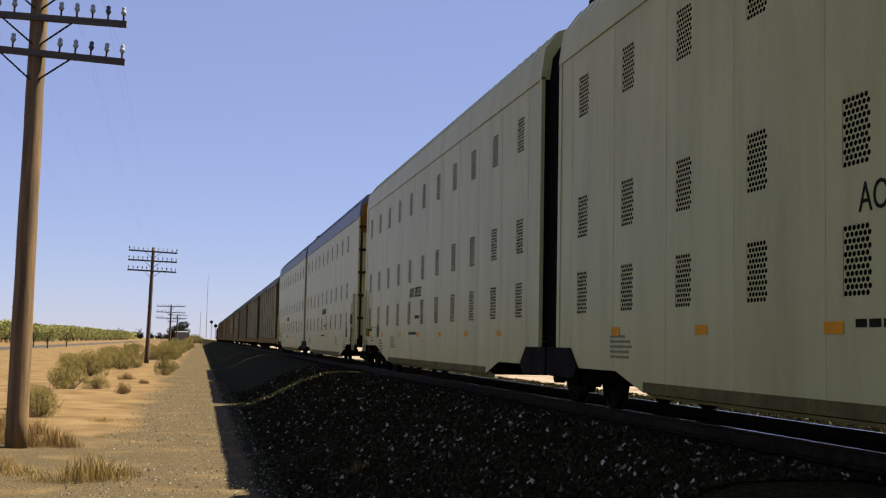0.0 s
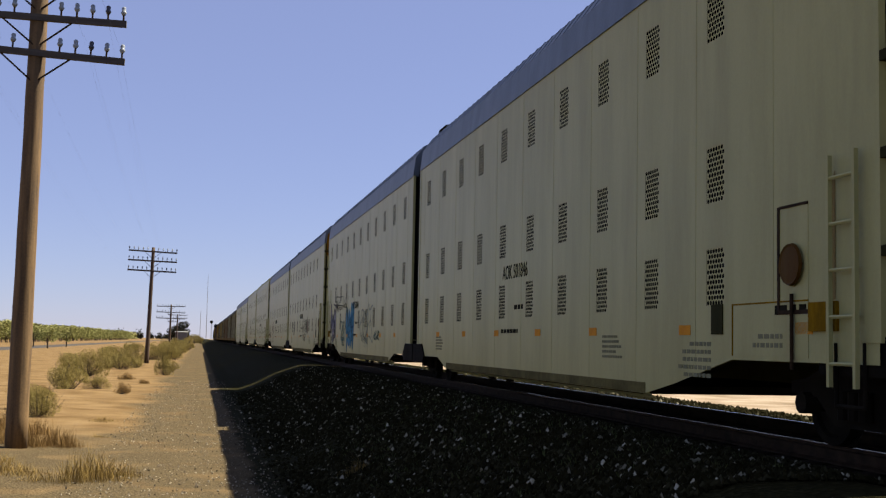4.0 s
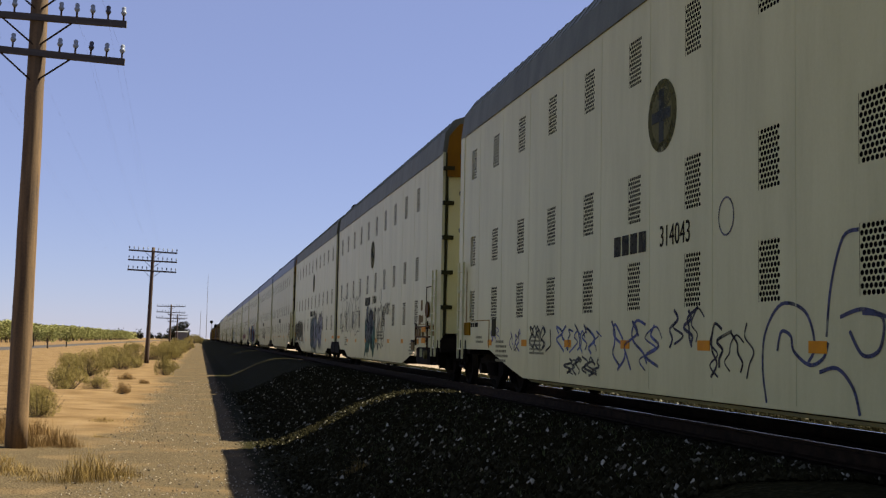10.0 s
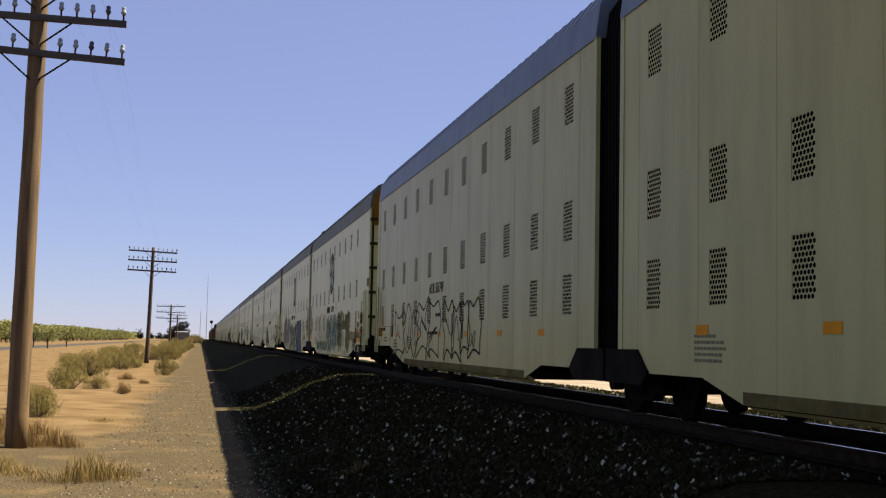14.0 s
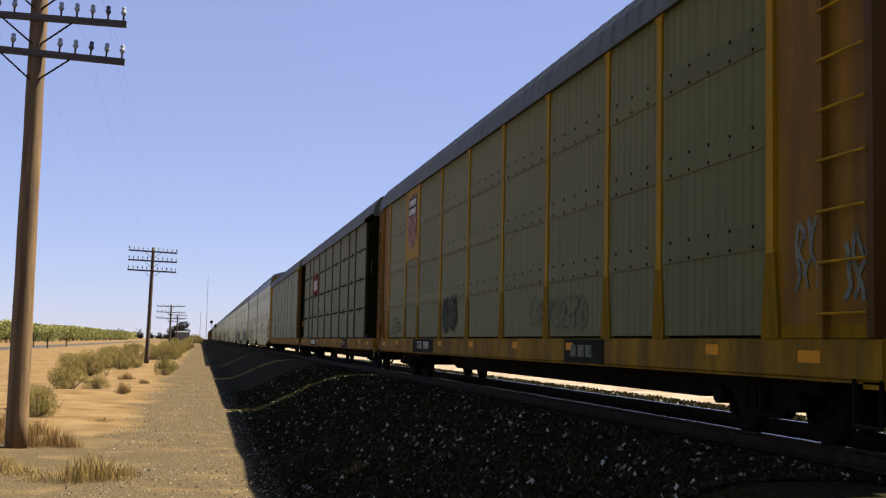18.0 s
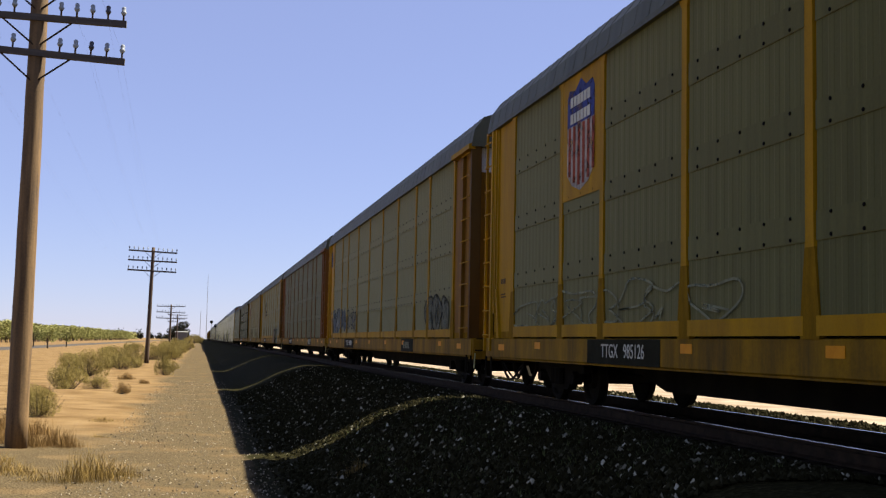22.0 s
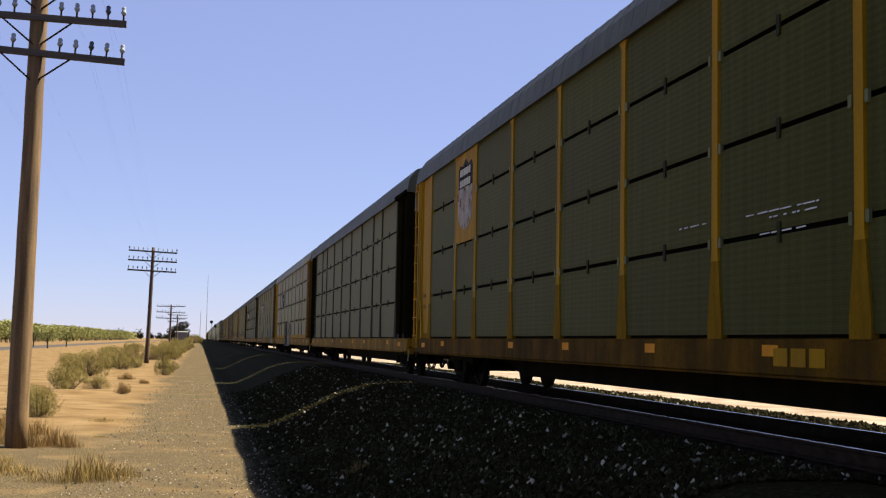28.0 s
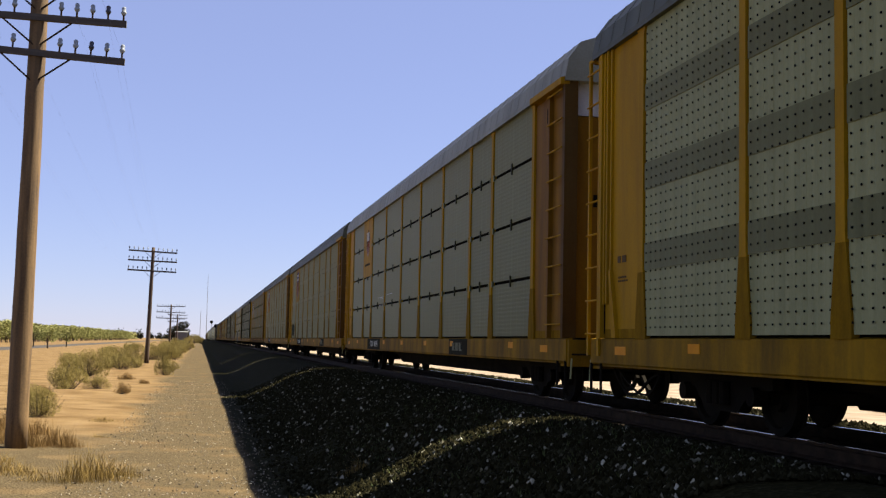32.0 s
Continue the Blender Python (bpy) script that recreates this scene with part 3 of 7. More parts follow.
def add_notices(car, paint):
    """Box, data plate, card holder and stains beside the coupler end."""
    x = -HALF
    part("tool_box", Solid().box(x - 0.03, x, 9.02, 9.50, 1.10, 1.36), foot_grime, car, "small ochre box beside the ladder")
    plate = Solid().box(x - 0.006, x, 7.45, 8.98, 0.86, 1.38)
    part("data_plate", plate, paint, car)
    rim = Solid().box(x - 0.010, x, 7.42, 8.98, 1.375, 1.39).box(x - 0.010, x, 7.42, 7.44, 0.86, 1.375)
    part("plate_rim", rim, foot_grime, car)
    text_bars(car, x - 0.006, 8.95, 1.35, 1, 0.6, 0.09, sign_black, 41)
    text_bars(car, x - 0.006, 8.5, 1.08, 2, 0.6, 0.045, GREYED, 42)
    part("card_holder", Solid().box(x - 0.012, x, 6.92, 7.20, 1.08, 1.40), dark_green_paint, car, "dark card holder")
    text_bars(car, x - 0.001, 6.9, 1.0, 5, 0.95, 0.045, GREYED, 43)
    part("rust_stain", decal([(9.45, 1.38), (9.36, 1.36), (9.38, 2.4), (9.45, 2.5)], x - 0.001, 0.002), OCHRE_STAIN, car)


def add_shelf(car):
    """The shelf with boxes, plates and black gear that a whitish unit carries beside its brake."""
    x = -HALF
    for z in (1.30, 1.055):
        part("shelf", Solid().box(x - 0.05, x, 7.14, 8.95, z, z + 0.035), brown_paint, car, "brown shelf edge")
    part("shelf_upright", Solid().box(x - 0.045, x, 7.12, 7.15, 0.86, 1.335), brown_paint, car)
    for a, b in ((7.20, 7.42), (7.46, 7.72), (7.98, 8.12)):
        part("shelf_box", Solid().box(x - 0.035, x, a, b, 1.09, 1.27), tan_card, car)
    for z in (1.19, 0.92):
        part("orange_plate", Solid().box(x - 0.06, x - 0.05, 8.12, 8.60, z, z + 0.125), orange_sheet, car)
    for a, b, c, d in ((7.40, 7.66, 1.36, 1.62), (7.67, 8.00, 1.43, 1.60), (7.68, 7.88, 1.72, 1.98)):
        part("tan_patch", Solid().box(x - 0.006, x, a, b, c, d), tan_card, car)
    part("side_box", Solid().box(x - 0.03, x, 6.50, 6.84, 0.74, 0.94), tan_card, car, "small tan box on the side")
    part("side_box_lid", Solid().box(x - 0.034, x, 6.48, 6.86, 0.94, 1.0), foot_dark, car)
    part("gear_box", Solid().along_x([(7.0, 0.82), (7.05, 0.46), (7.3, 0.40), (8.9, 0.40), (8.9, 0.82)], x + 0.02, x + 0.5), under_black, car, "black brake gear below the side")
    for y in (7.16, 7.86, 8.02):
        part("grab_iron", Solid().rod((x - 0.03, y, 0.58), (x - 0.03, y, 0.78), 0.016, None, 6), pale_paint, car)
    part("small_tank", Solid().lathe((x - 0.03, 8.42, 0.64), (1, 0, 0), [(-0.02, 0.0), (-0.02, 0.10), (0.05, 0.11), (0.05, 0.0)], 12), skirt_grime, car)


def make_unit(paint, vent, roof_paint, label, columns, brake):
    """One unit, its coupler end to +y and its joint to -y."""
    car = thing("autorack_unit", label, "railway car", "units of the car-carrier train")
    wall = unit_wall(True, columns)
    wall.v = [(x - HALF, y, z) for x, y, z in wall.v]
    part("side_wall", wall, paint, car, "dusty pale painted steel side with pierced vents")
    other = unit_wall(False, columns)
    other.v = [(x + HALF, y, z) for x, y, z in other.v]
    part("side_wall", other, paint, car)
    # added black sheet behind the vents, painted as the unlit inside of the unit
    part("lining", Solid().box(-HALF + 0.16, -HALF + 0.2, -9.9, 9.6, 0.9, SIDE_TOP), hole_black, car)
    for c in columns:
        for lo, hi in ROWS:
            part("vent", vent, None, car, place=Matrix.Translation((-HALF + 0.004, c, (lo + hi) / 2)))
    # lower skirt that turns inwards
    skirt = Solid()
    rings = []
    for y in (-7.1, -6.9, 4.7, 4.9):
        z = well_bottom(y)
        rings.append([(-HALF + 0.01, y, z + 0.02), (-HALF + 0.12, y, z - 0.06), (-HALF + 0.18, y, z - 0.06), (-HALF + 0.07, y, z + 0.02)])
    skirt.loft(rings)
    part("bottom_skirt", skirt, paint, car, "grimy lower edge turned under")
    # vertical seams
    seam = Solid()
    for k in range(11):
        y = columns[-1] - 0.52 + k * 1.825
        if y > Y_COUPLER - 0.4:
            continue
        seam.box(-HALF - 0.003, -HALF + 0.001, y - 0.012, y + 0.012, well_bottom(y) + 0.05, SIDE_TOP - 0.03)
    part("seam", seam, paint, car)
    # roof: curved sheet with cross ribs
    sect = [(-HALF - 0.02, SIDE_TOP - 0.02), (-HALF - 0.02, SIDE_TOP + 0.03), (-1.54, 5.80), (-1.32, 6.11), (-0.75, 6.31), (0, 6.38), (0.75, 6.31), (1.32, 6.11), (1.54, 5.80),
            (HALF + 0.02, SIDE_TOP + 0.03), (HALF + 0.02, SIDE_TOP - 0.02)]
    part("roof", Solid().along_y(sect, Y_JOINT, Y_COUPLER), roof_paint, car, "ribbed curved roof")
    ribs = Solid()
    for k in range(46):
        y = Y_JOINT + 0.2 + k * (Y_COUPLER - Y_JOINT - 0.4) / 45
        ribs.along_y([(a * 1.003, b + 0.010) for a, b in sect[2:9]] + [(a * 1.0, b - 0.01) for a, b in reversed(sect[2:9])], y - 0.035, y + 0.035)
    part("roof_ribs", ribs, roof_paint, car)
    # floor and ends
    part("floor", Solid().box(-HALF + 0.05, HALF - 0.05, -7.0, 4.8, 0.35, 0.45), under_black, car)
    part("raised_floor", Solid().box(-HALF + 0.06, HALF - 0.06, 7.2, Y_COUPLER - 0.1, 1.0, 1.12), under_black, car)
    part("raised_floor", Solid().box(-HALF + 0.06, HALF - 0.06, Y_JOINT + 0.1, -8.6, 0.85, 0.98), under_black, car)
    sect_end = [(-HALF + 0.03, 1.0)] + [(a * 0.985, b - 0.03) for a, b in sect[1:10]] + [(HALF - 0.03, 1.0)]
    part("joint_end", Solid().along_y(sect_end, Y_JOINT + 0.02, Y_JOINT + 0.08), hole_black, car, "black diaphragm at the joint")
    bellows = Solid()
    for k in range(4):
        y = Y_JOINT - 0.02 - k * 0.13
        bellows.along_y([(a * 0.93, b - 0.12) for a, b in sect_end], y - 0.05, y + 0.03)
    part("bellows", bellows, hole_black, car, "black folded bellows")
    for side in (-1, 1):
        for k in range(3):
            xa, xb = side * (0.03 + k * 0.48), side * (0.03 + (k + 1) * 0.48 - 0.02)
            part("door_leaf", Solid().box(min(xa, xb), max(xa, xb), Y_COUPLER - 0.02, Y_COUPLER + 0.05 + 0.03 * (k % 2), 1.15, 5.45), paint, car, "leaf of the folding end door")
    top = Solid().along_y([(-1.5, 4.75), (-1.52, 5.3), (-1.47, 5.7), (-1.24, 5.98), (0, 6.22), (1.24, 5.98), (1.47, 5.7), (1.52, 5.3), (1.5, 4.75)], Y_COUPLER + 0.10, Y_COUPLER + 0.14)
    part("door_header", top, ochre_paint, car, "dull yellow header over the end door")
    hinge = Solid()
    for z in (1.7, 2.5, 3.3, 4.1, 4.9):
        hinge.box(-HALF - 0.01, -HALF + 0.24, Y_COUPLER + 0.04, Y_COUPLER + 0.16, z, z + 0.09)
    hinge.rod((-HALF + 0.06, Y_COUPLER + 0.12, 1.1), (-HALF + 0.06, Y_COUPLER + 0.12, 5.3), 0.025)
    part("door_bar", hinge, dark_green_paint, car, "dark locking bar with hinges")
    post = Solid().box(-HALF - 0.012, -HALF + 0.05, Y_COUPLER - 0.30, Y_COUPLER + 0.04, 1.0, SIDE_TOP + 0.02)
    part("corner_post", post, paint, car)
    part("joint_post", Solid().box(-HALF - 0.012, -HALF + 0.05, Y_JOINT, Y_JOINT + 0.14, 0.9, SIDE_TOP + 0.02), paint, car)
    # steps and brake gear by the coupler end
    steps = part("ladder", Solid().box(-0.02, 0.02, -0.232, -0.188, 0, 2.0), paint, car, place=Matrix.Translation((-HALF - 0.07, Y_COUPLER - 0.45, 0.62)))
    part("ladder_rail", Solid().box(-0.02, 0.02, 0.188, 0.232, 0, 2.0), paint, steps)
    for k in range(5):
        part("rung", Solid().rod((0, -0.21, 0.2 + k * 0.4), (0, 0.21, 0.2 + k * 0.4), 0.018, None, 6), paint, steps)
    if brake:
        add_brake(car, paint)
        part("roof_cap", Solid().along_y([(-1.18, 6.10), (-1.15, 6.34), (-0.7, 6.44), (-0.6, 6.30)], Y_JOINT + 0.1, Y_JOINT + 0.95), black_paint, car, "black cap at the roof end")
    part("end_sill", Solid().box(-HALF + 0.02, HALF - 0.02, Y_COUPLER - 1.0, Y_COUPLER + 0.05, 0.72, 1.05), under_black, car)
    part("coupler", Solid().box(-0.2, 0.2, Y_COUPLER, 11.0, 0.72, 0.98), under_black, car)
    part("step", Solid().rod((-HALF, 9.9, 1.0), (-HALF, 9.9, 0.45), 0.02).rod((-HALF, 9.45, 1.0), (-HALF, 9.45, 0.45), 0.02).rod((-HALF, 9.9, 0.46), (-HALF, 9.45, 0.46), 0.02), under_black, car)
    hose = smooth_line([(10.3, 0.8), (10.5, 0.45), (10.8, 0.33), (11.0, 0.55)], 5)
    part("air_hose", stroke(hose, 0.05, -0.55, 0.05), under_black, car)
    pale = paint == pale_paint
    for k in range(7):
        y, z = (-7.2 + k * 2.43, 0.96) if pale else ((-8.0, -5.27, -2.5, 0.24, 3.0, 6.2, 8.9)[k], 1.13)
        part("reflector", REFLECTOR, None, car, place=Matrix.Translation((-HALF - 0.002, y, z)))
    if not pale:
        band = Solid()
        for a, b in zip((-7.0, -4.0, -1.0, 2.0), (-4.0, -1.0, 2.0, 5.0)):
            band.box(-HALF - 0.004, -HALF, a, b, 0.372, 0.50)
        part("bottom_band", band, skirt_grime, car, "grime-stained band along the lower edge")
    elif brake:
        add_shelf(car)
    add_notices(car, paint)
    add_truck(car, 8.95)
    skirt_end = Solid().along_x([(-11.05, 0.90), (-11.05, 0.46), (-9.75, 0.46), (-9.55, 0.62), (-9.92, 0.90)], -HALF - 0.03, -HALF + 0.05)
    part("joint_apron", skirt_end, under_black, car, "black apron over the joint truck")
    return car


# ---- train: racks on flat cars ----
RACK = 28.71
WIDE, SLIM = 2.842, 1.875
PANEL_STEPS = [WIDE, SLIM, WIDE, WIDE, WIDE, WIDE, WIDE, SLIM, WIDE]
RACK_TOP = 4.98


def rack_posts():
    y = sum(PANEL_STEPS) / 2
    out = [y]
    for s in PANEL_STEPS:
        y -= s
        out.append(y)
    return out


POSTS = rack_posts()


def panel_mesh(width, height, ribs, level, material, name, depth=0.002):
    """A ribbed side screen facing -x, its middle at the origin: shallow corrugations, upright or level."""
    s = Solid()
    span, other = (height, width) if level else (width, height)
    line = []
    for i in range(ribs):
        y0, w = -span / 2 + span * i / ribs, span / ribs
        line += [(0.0, y0), (0.0, y0 + w * 0.42), (-depth, y0 + w * 0.5), (-depth, y0 + w * 0.92)]
    line.append((0.0, span / 2))
    if level:
        v = [(x, -other / 2, y) for x, y in line] + [(x, other / 2, y) for x, y in line]
    else:
        v = [(x, y, -other / 2) for x, y in line] + [(x, y, other / 2) for x, y in line]
    s.add(v, [(i, i + 1, len(line) + i + 1, len(line) + i) for i in range(len(line) - 1)])
    return s.mesh(name, material)


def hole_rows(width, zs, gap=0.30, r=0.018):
    """Rows of small dark discs on a screen: bolts, or holes whose inner dark is painted."""
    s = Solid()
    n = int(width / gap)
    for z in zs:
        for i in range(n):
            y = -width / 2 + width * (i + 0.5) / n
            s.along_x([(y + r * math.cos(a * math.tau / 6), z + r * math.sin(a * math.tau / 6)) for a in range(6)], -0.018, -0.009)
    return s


def cover_strip(width, high=0.27):
    return Solid().box(-0.012, -0.001, -width / 2, width / 2, -high / 2, high / 2)


BRACKET = Solid().box(-0.03, 0.0, -0.028, 0.028, -0.055, 0.055).mesh("bracket", zinc_bright)
MID_BRACKET = Solid().box(-0.02, 0.0, -0.03, 0.03, -0.10, 0.10).mesh("bracket", zinc_strip_dark)
STRIP_Z = (-0.97, 0.03, 1.03)


panel_cache = {}


def panels_for(style, material):
    key = (style, material.name)
    if key not in panel_cache:
        out = {}
        for w in (WIDE, SLIM):
            ww = w - 0.20
            if style == "rows":
                out[w] = [panel_mesh(ww, 0.95, 13, True, material, "side_screen")]
            elif style == "flush":
                out[w] = [panel_mesh(ww, 3.90, round(ww * 5), False, material, "side_screen"),
                          cover_strip(ww).mesh("cover_strip", material),
                          hole_rows(ww, [z + d for z in STRIP_Z for d in (-0.10, 0.10)], 0.45, 0.019).mesh("rivet_pattern", hole_black)]
            else:
                out[w] = [panel_mesh(ww, 3.90, round(ww * 5), False, material, "side_screen"),
                          cover_strip(ww, 0.34).mesh("cover_strip", zinc_bright),
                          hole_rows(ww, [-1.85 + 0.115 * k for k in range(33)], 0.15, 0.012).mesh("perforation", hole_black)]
        panel_cache[key] = out
    return panel_cache[key]


def add_rack_end(car, s, sect, paint, grime):
    """The end of a rack car towards s: folding door, gable, side plates, ladders."""
    def slab(x0, x1, a, b, z0, z1, solid=None):
        return (solid or Solid()).box(x0, x1, *sorted((s * a, s * b)), z0, z1)

    rear = s < 0
    tone = ochre_paint if paint == yellow_paint else paint          # rear plates are browner than the front; doors also carry the gap's shade in this paint
    e = 13.66 if rear else 13.30                                   # outer corner
    d = e - 0.10
    door = part("end_door", Solid().along_y([(-1.40, 1.05), (-1.42, 4.45), (1.42, 4.45), (1.40, 1.05)], *sorted((s * (d - 0.06), s * d))), tone, car, "end door panel")
    part("door_slot", slab(-1.12, -0.90, d, d + 0.006, 3.05, 3.24), hole_black, door, "small black slot")
    for x in (-0.7, 0.0, 0.7):
        part("door_seam", slab(x - 0.015, x + 0.015, d, d + 0.03, 1.1, 4.4), tone, door)
    part("end_gable", Solid().along_y([(-1.42, 4.46)] + [(a * 0.97, b - 0.02) for a, b in sect[1:10]] + [(1.42, 4.46)], *sorted((s * (d - 0.06), s * (d + 0.01)))), gable_white, car, "white gable under the roof end")
    side = tone if rear else paint
    part("end_side_plate", slab(-HALF + 0.02, -HALF + 0.06, 11.90, e - 0.05, 1.16, RACK_TOP), side, car, "plain plate beside the end door")
    part("plate_foot", slab(-HALF + 0.018, -HALF + 0.062, 11.90, e - 0.05, 1.04, 1.16), grime, car, "grimy foot of the end plate")
    corner = slab(-HALF - 0.05, -HALF + 0.03, e - 0.08, e, 1.04, RACK_TOP + 0.06)
    slab(-HALF - 0.05, -HALF + 0.16, e, e + 0.03, 1.04, RACK_TOP + 0.06, corner)
    part("corner_post", corner, brown_paint if rear and tone == ochre_paint else side, car)
    if rear:
        part("ladder_post", slab(-HALF - 0.05, -HALF + 0.02, 12.80, 12.88, 1.04, RACK_TOP), side, car)
        for k in range(9):
            z = 1.25 + k * 0.45
            part("rung", Solid().rod((-HALF - 0.07, s * 12.82, z), (-HALF - 0.07, s * 13.60, z), 0.014, None, 6).rod((-HALF - 0.07, s * 12.84, z), (-HALF - 0.03, s * 12.84, z), 0.014, None, 6), yellow_paint if side == ochre_paint else side, car)
        part("plate_slot", slab(-HALF + 0.010, -HALF + 0.022, 12.55, 12.66, 4.50, 4.74), hole_black, car, "small black slot near the top")
        beam = Solid().along_y([(-HALF - 0.12, RACK_TOP - 0.07), (-HALF - 0.12, RACK_TOP + 0.03), (-HALF + 0.02, RACK_TOP + 0.08), (-HALF + 0.02, RACK_TOP - 0.07)], *sorted((s * 11.95, s * 13.70)))
        part("header_beam", beam, paint, car, "header beam under the eave")
    else:
        folds = Solid()
        for a in (12.92, 13.03, 13.14):
            slab(-HALF - 0.01 - 0.02 * (a > 13.0), -HALF + 0.03, a, a + 0.05, 1.50, RACK_TOP, folds)
        part("door_fold", folds, side, car, "folded edges of the end door")
        leg = Solid().along_x([(12.90, 1.95), (12.97, 1.95), (12.82, 1.04), (12.66, 1.04)], -HALF - 0.03, -HALF + 0.02)
        part("door_leg", leg, side, car)
        part("fold_gap", slab(-HALF + 0.008, -HALF + 0.024, 13.20, 13.225, 1.1, RACK_TOP - 0.05), hole_black, car, "black gap beside the fold")
        steps = part("side_ladder", slab(-HALF - 0.03, -HALF + 0.01, 13.78, 13.84, 0.80, RACK_TOP - 0.02), side, car, "ladder standing off the front corner")
        part("ladder_rail", slab(-HALF - 0.03, -HALF + 0.01, 13.34, 13.42, 0.80, RACK_TOP - 0.02), side, steps)
        part("ladder_bracket", slab(-HALF - 0.03, -HALF + 0.2, 13.36, 13.84, RACK_TOP - 0.02, RACK_TOP + 0.02), side, steps)
        for k in range(9):
            z = 1.1 + k * 0.46
            part("rung", Solid().rod((-HALF - 0.04, 13.34, z), (-HALF - 0.04, 13.86, z), 0.014, None, 6), side, steps)
        loop = smooth_line([(13.5, 0.70), (13.15, 0.42), (12.8, 0.30), (12.45, 0.36), (12.1, 0.52), (11.8, 0.60)], 5)
        part("brake_pipe", stroke(loop, 0.03, -HALF + 0.25, 0.03), under_black, car, "black hose hanging in a loop")
        second_loop = smooth_line([(13.0, 0.60), (12.7, 0.46), (12.3, 0.34), (11.9, 0.36), (11.6, 0.58)], 5)
        part("brake_pipe", stroke(second_loop, 0.022, -HALF + 0.18, 0.022), under_black, car)
        text_bars(car, -HALF + 0.018, 12.72, 2.12, 1, 0.42, 0.09, brown_paint, 31)
        text_bars(car, -HALF + 0.018, 12.70, 1.85, 2, 0.5, 0.025, brown_paint, 32)
    part("reflector", slab(-HALF - 0.004, -HALF, 12.35, 12.75, 0.82, 0.93), orange_sheet, car, "orange reflector on the sill")


def make_rack(post_paint, end_paint, sill_paint, screen, style, roof_paint, label):
    """A rack car; its front is +y."""
    car = thing("autorack_car", label, "railway car", "rack cars of the car-carrier train")
    sill = [(-HALF + 0.02, 0.66), (-HALF + 0.02, 0.68), (-HALF, 0.70), (-HALF, 1.03), (-HALF + 0.1, 1.05), (-HALF + 0.1, 0.66)]
    part("side_sill", Solid().along_y(sill, -13.72, 13.72), sill_paint, car, "grimy side sill of the flat car")
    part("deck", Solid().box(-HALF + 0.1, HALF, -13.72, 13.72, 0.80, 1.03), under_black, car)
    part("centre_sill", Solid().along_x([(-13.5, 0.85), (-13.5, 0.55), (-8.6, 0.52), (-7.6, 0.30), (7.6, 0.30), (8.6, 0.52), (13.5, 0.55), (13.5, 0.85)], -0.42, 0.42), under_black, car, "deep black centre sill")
    meshes = panels_for(style, screen)
    for k, w in enumerate(PANEL_STEPS):
        y = (POSTS[k] + POSTS[k + 1]) / 2
        if style == "rows":
            for r in range(4):
                part("side_screen", meshes[w][0], None, car, place=Matrix.Translation((-HALF + 0.012, y, 1.55 + r * 1.005)))
        else:
            screen_part = part("side_screen", meshes[w][0], None, car, place=Matrix.Translation((-HALF + 0.012, y, 3.02)))
            for z in STRIP_Z:
                part("cover_strip", meshes[w][1], None, screen_part, place=Matrix.Translation((0, 0, z)))
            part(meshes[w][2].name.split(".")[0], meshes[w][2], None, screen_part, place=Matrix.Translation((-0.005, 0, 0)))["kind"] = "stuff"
    # added black sheet behind the screens, in place of shade inside the rack
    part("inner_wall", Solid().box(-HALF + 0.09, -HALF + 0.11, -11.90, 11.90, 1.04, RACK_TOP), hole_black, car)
    part("far_wall", Solid().box(HALF - 0.06, HALF, -13.5, 13.2, 1.04, RACK_TOP), screen, car)
    xa, xb = -HALF + 0.06, -HALF - 0.013

    def level(w, z, x=xb):
        return [(xa, -w, z), (x, -w, z), (x, w, z), (xa, w, z)]

    shared = Solid().loft([level(0.085, 1.86), level(0.075, 1.95), level(0.07, 4.86), level(0.15, 4.98, -HALF - 0.024)]).mesh("post", post_paint)
    foot = Solid().loft([level(0.17, 1.03), level(0.17, 1.20), level(0.088, 1.86)]).mesh("post_foot", foot_dark if post_paint in (dark_green_paint, black_paint) else foot_grime if post_paint == yellow_paint else post_paint)
    for y in POSTS:
        upright = part("post", shared, None, car, place=Matrix.Translation((0, y, 0)))
        part("post_foot", foot, None, upright, "grimy flared foot of the post")
    if style == "rows":
        for y in POSTS[1:-1]:
            for r in range(3):
                for d in (-0.13, 0.13):
                    part("bracket", BRACKET, None, car, place=Matrix.Translation((-HALF + 0.012, y + d, 2.05 + r * 1.005)))
        for ya, yb in zip(POSTS, POSTS[1:]):
            for r in range(3):
                part("bracket", MID_BRACKET, None, car, place=Matrix.Translation((-HALF + 0.010, (ya + yb) / 2, 2.05 + r * 1.005)))
    rail = Solid().box(-HALF + 0.02, -HALF + 0.09, -11.90, 11.90, RACK_TOP - 0.10, RACK_TOP)
    part("top_rail", rail, post_paint, car)
    sect = [(-HALF - 0.06, RACK_TOP - 0.02), (-HALF - 0.06, RACK_TOP + 0.05), (-1.59, 5.31), (-1.40, 5.57), (-0.85, 5.76), (0, 5.83), (0.85, 5.76), (1.40, 5.57), (1.59, 5.31), (HALF + 0.06, RACK_TOP + 0.05), (HALF + 0.06, RACK_TOP - 0.02)]
    part("roof", Solid().along_y(sect, -13.74, 13.62), roof_paint, car, "corrugated curved roof")
    ribs = Solid()
    for k in range(54):
        y = -13.4 + k * 26.8 / 53
        ribs.along_y([(a * 1.002, b + 0.004) for a, b in sect[1:10]] + [(a * 0.99, b - 0.01) for a, b in reversed(sect[1:10])], y - 0.05, y + 0.05)
    part("roof_ribs", ribs, roof_paint, car)
    grime = foot_dark if post_paint in (dark_green_paint, black_paint) else foot_grime
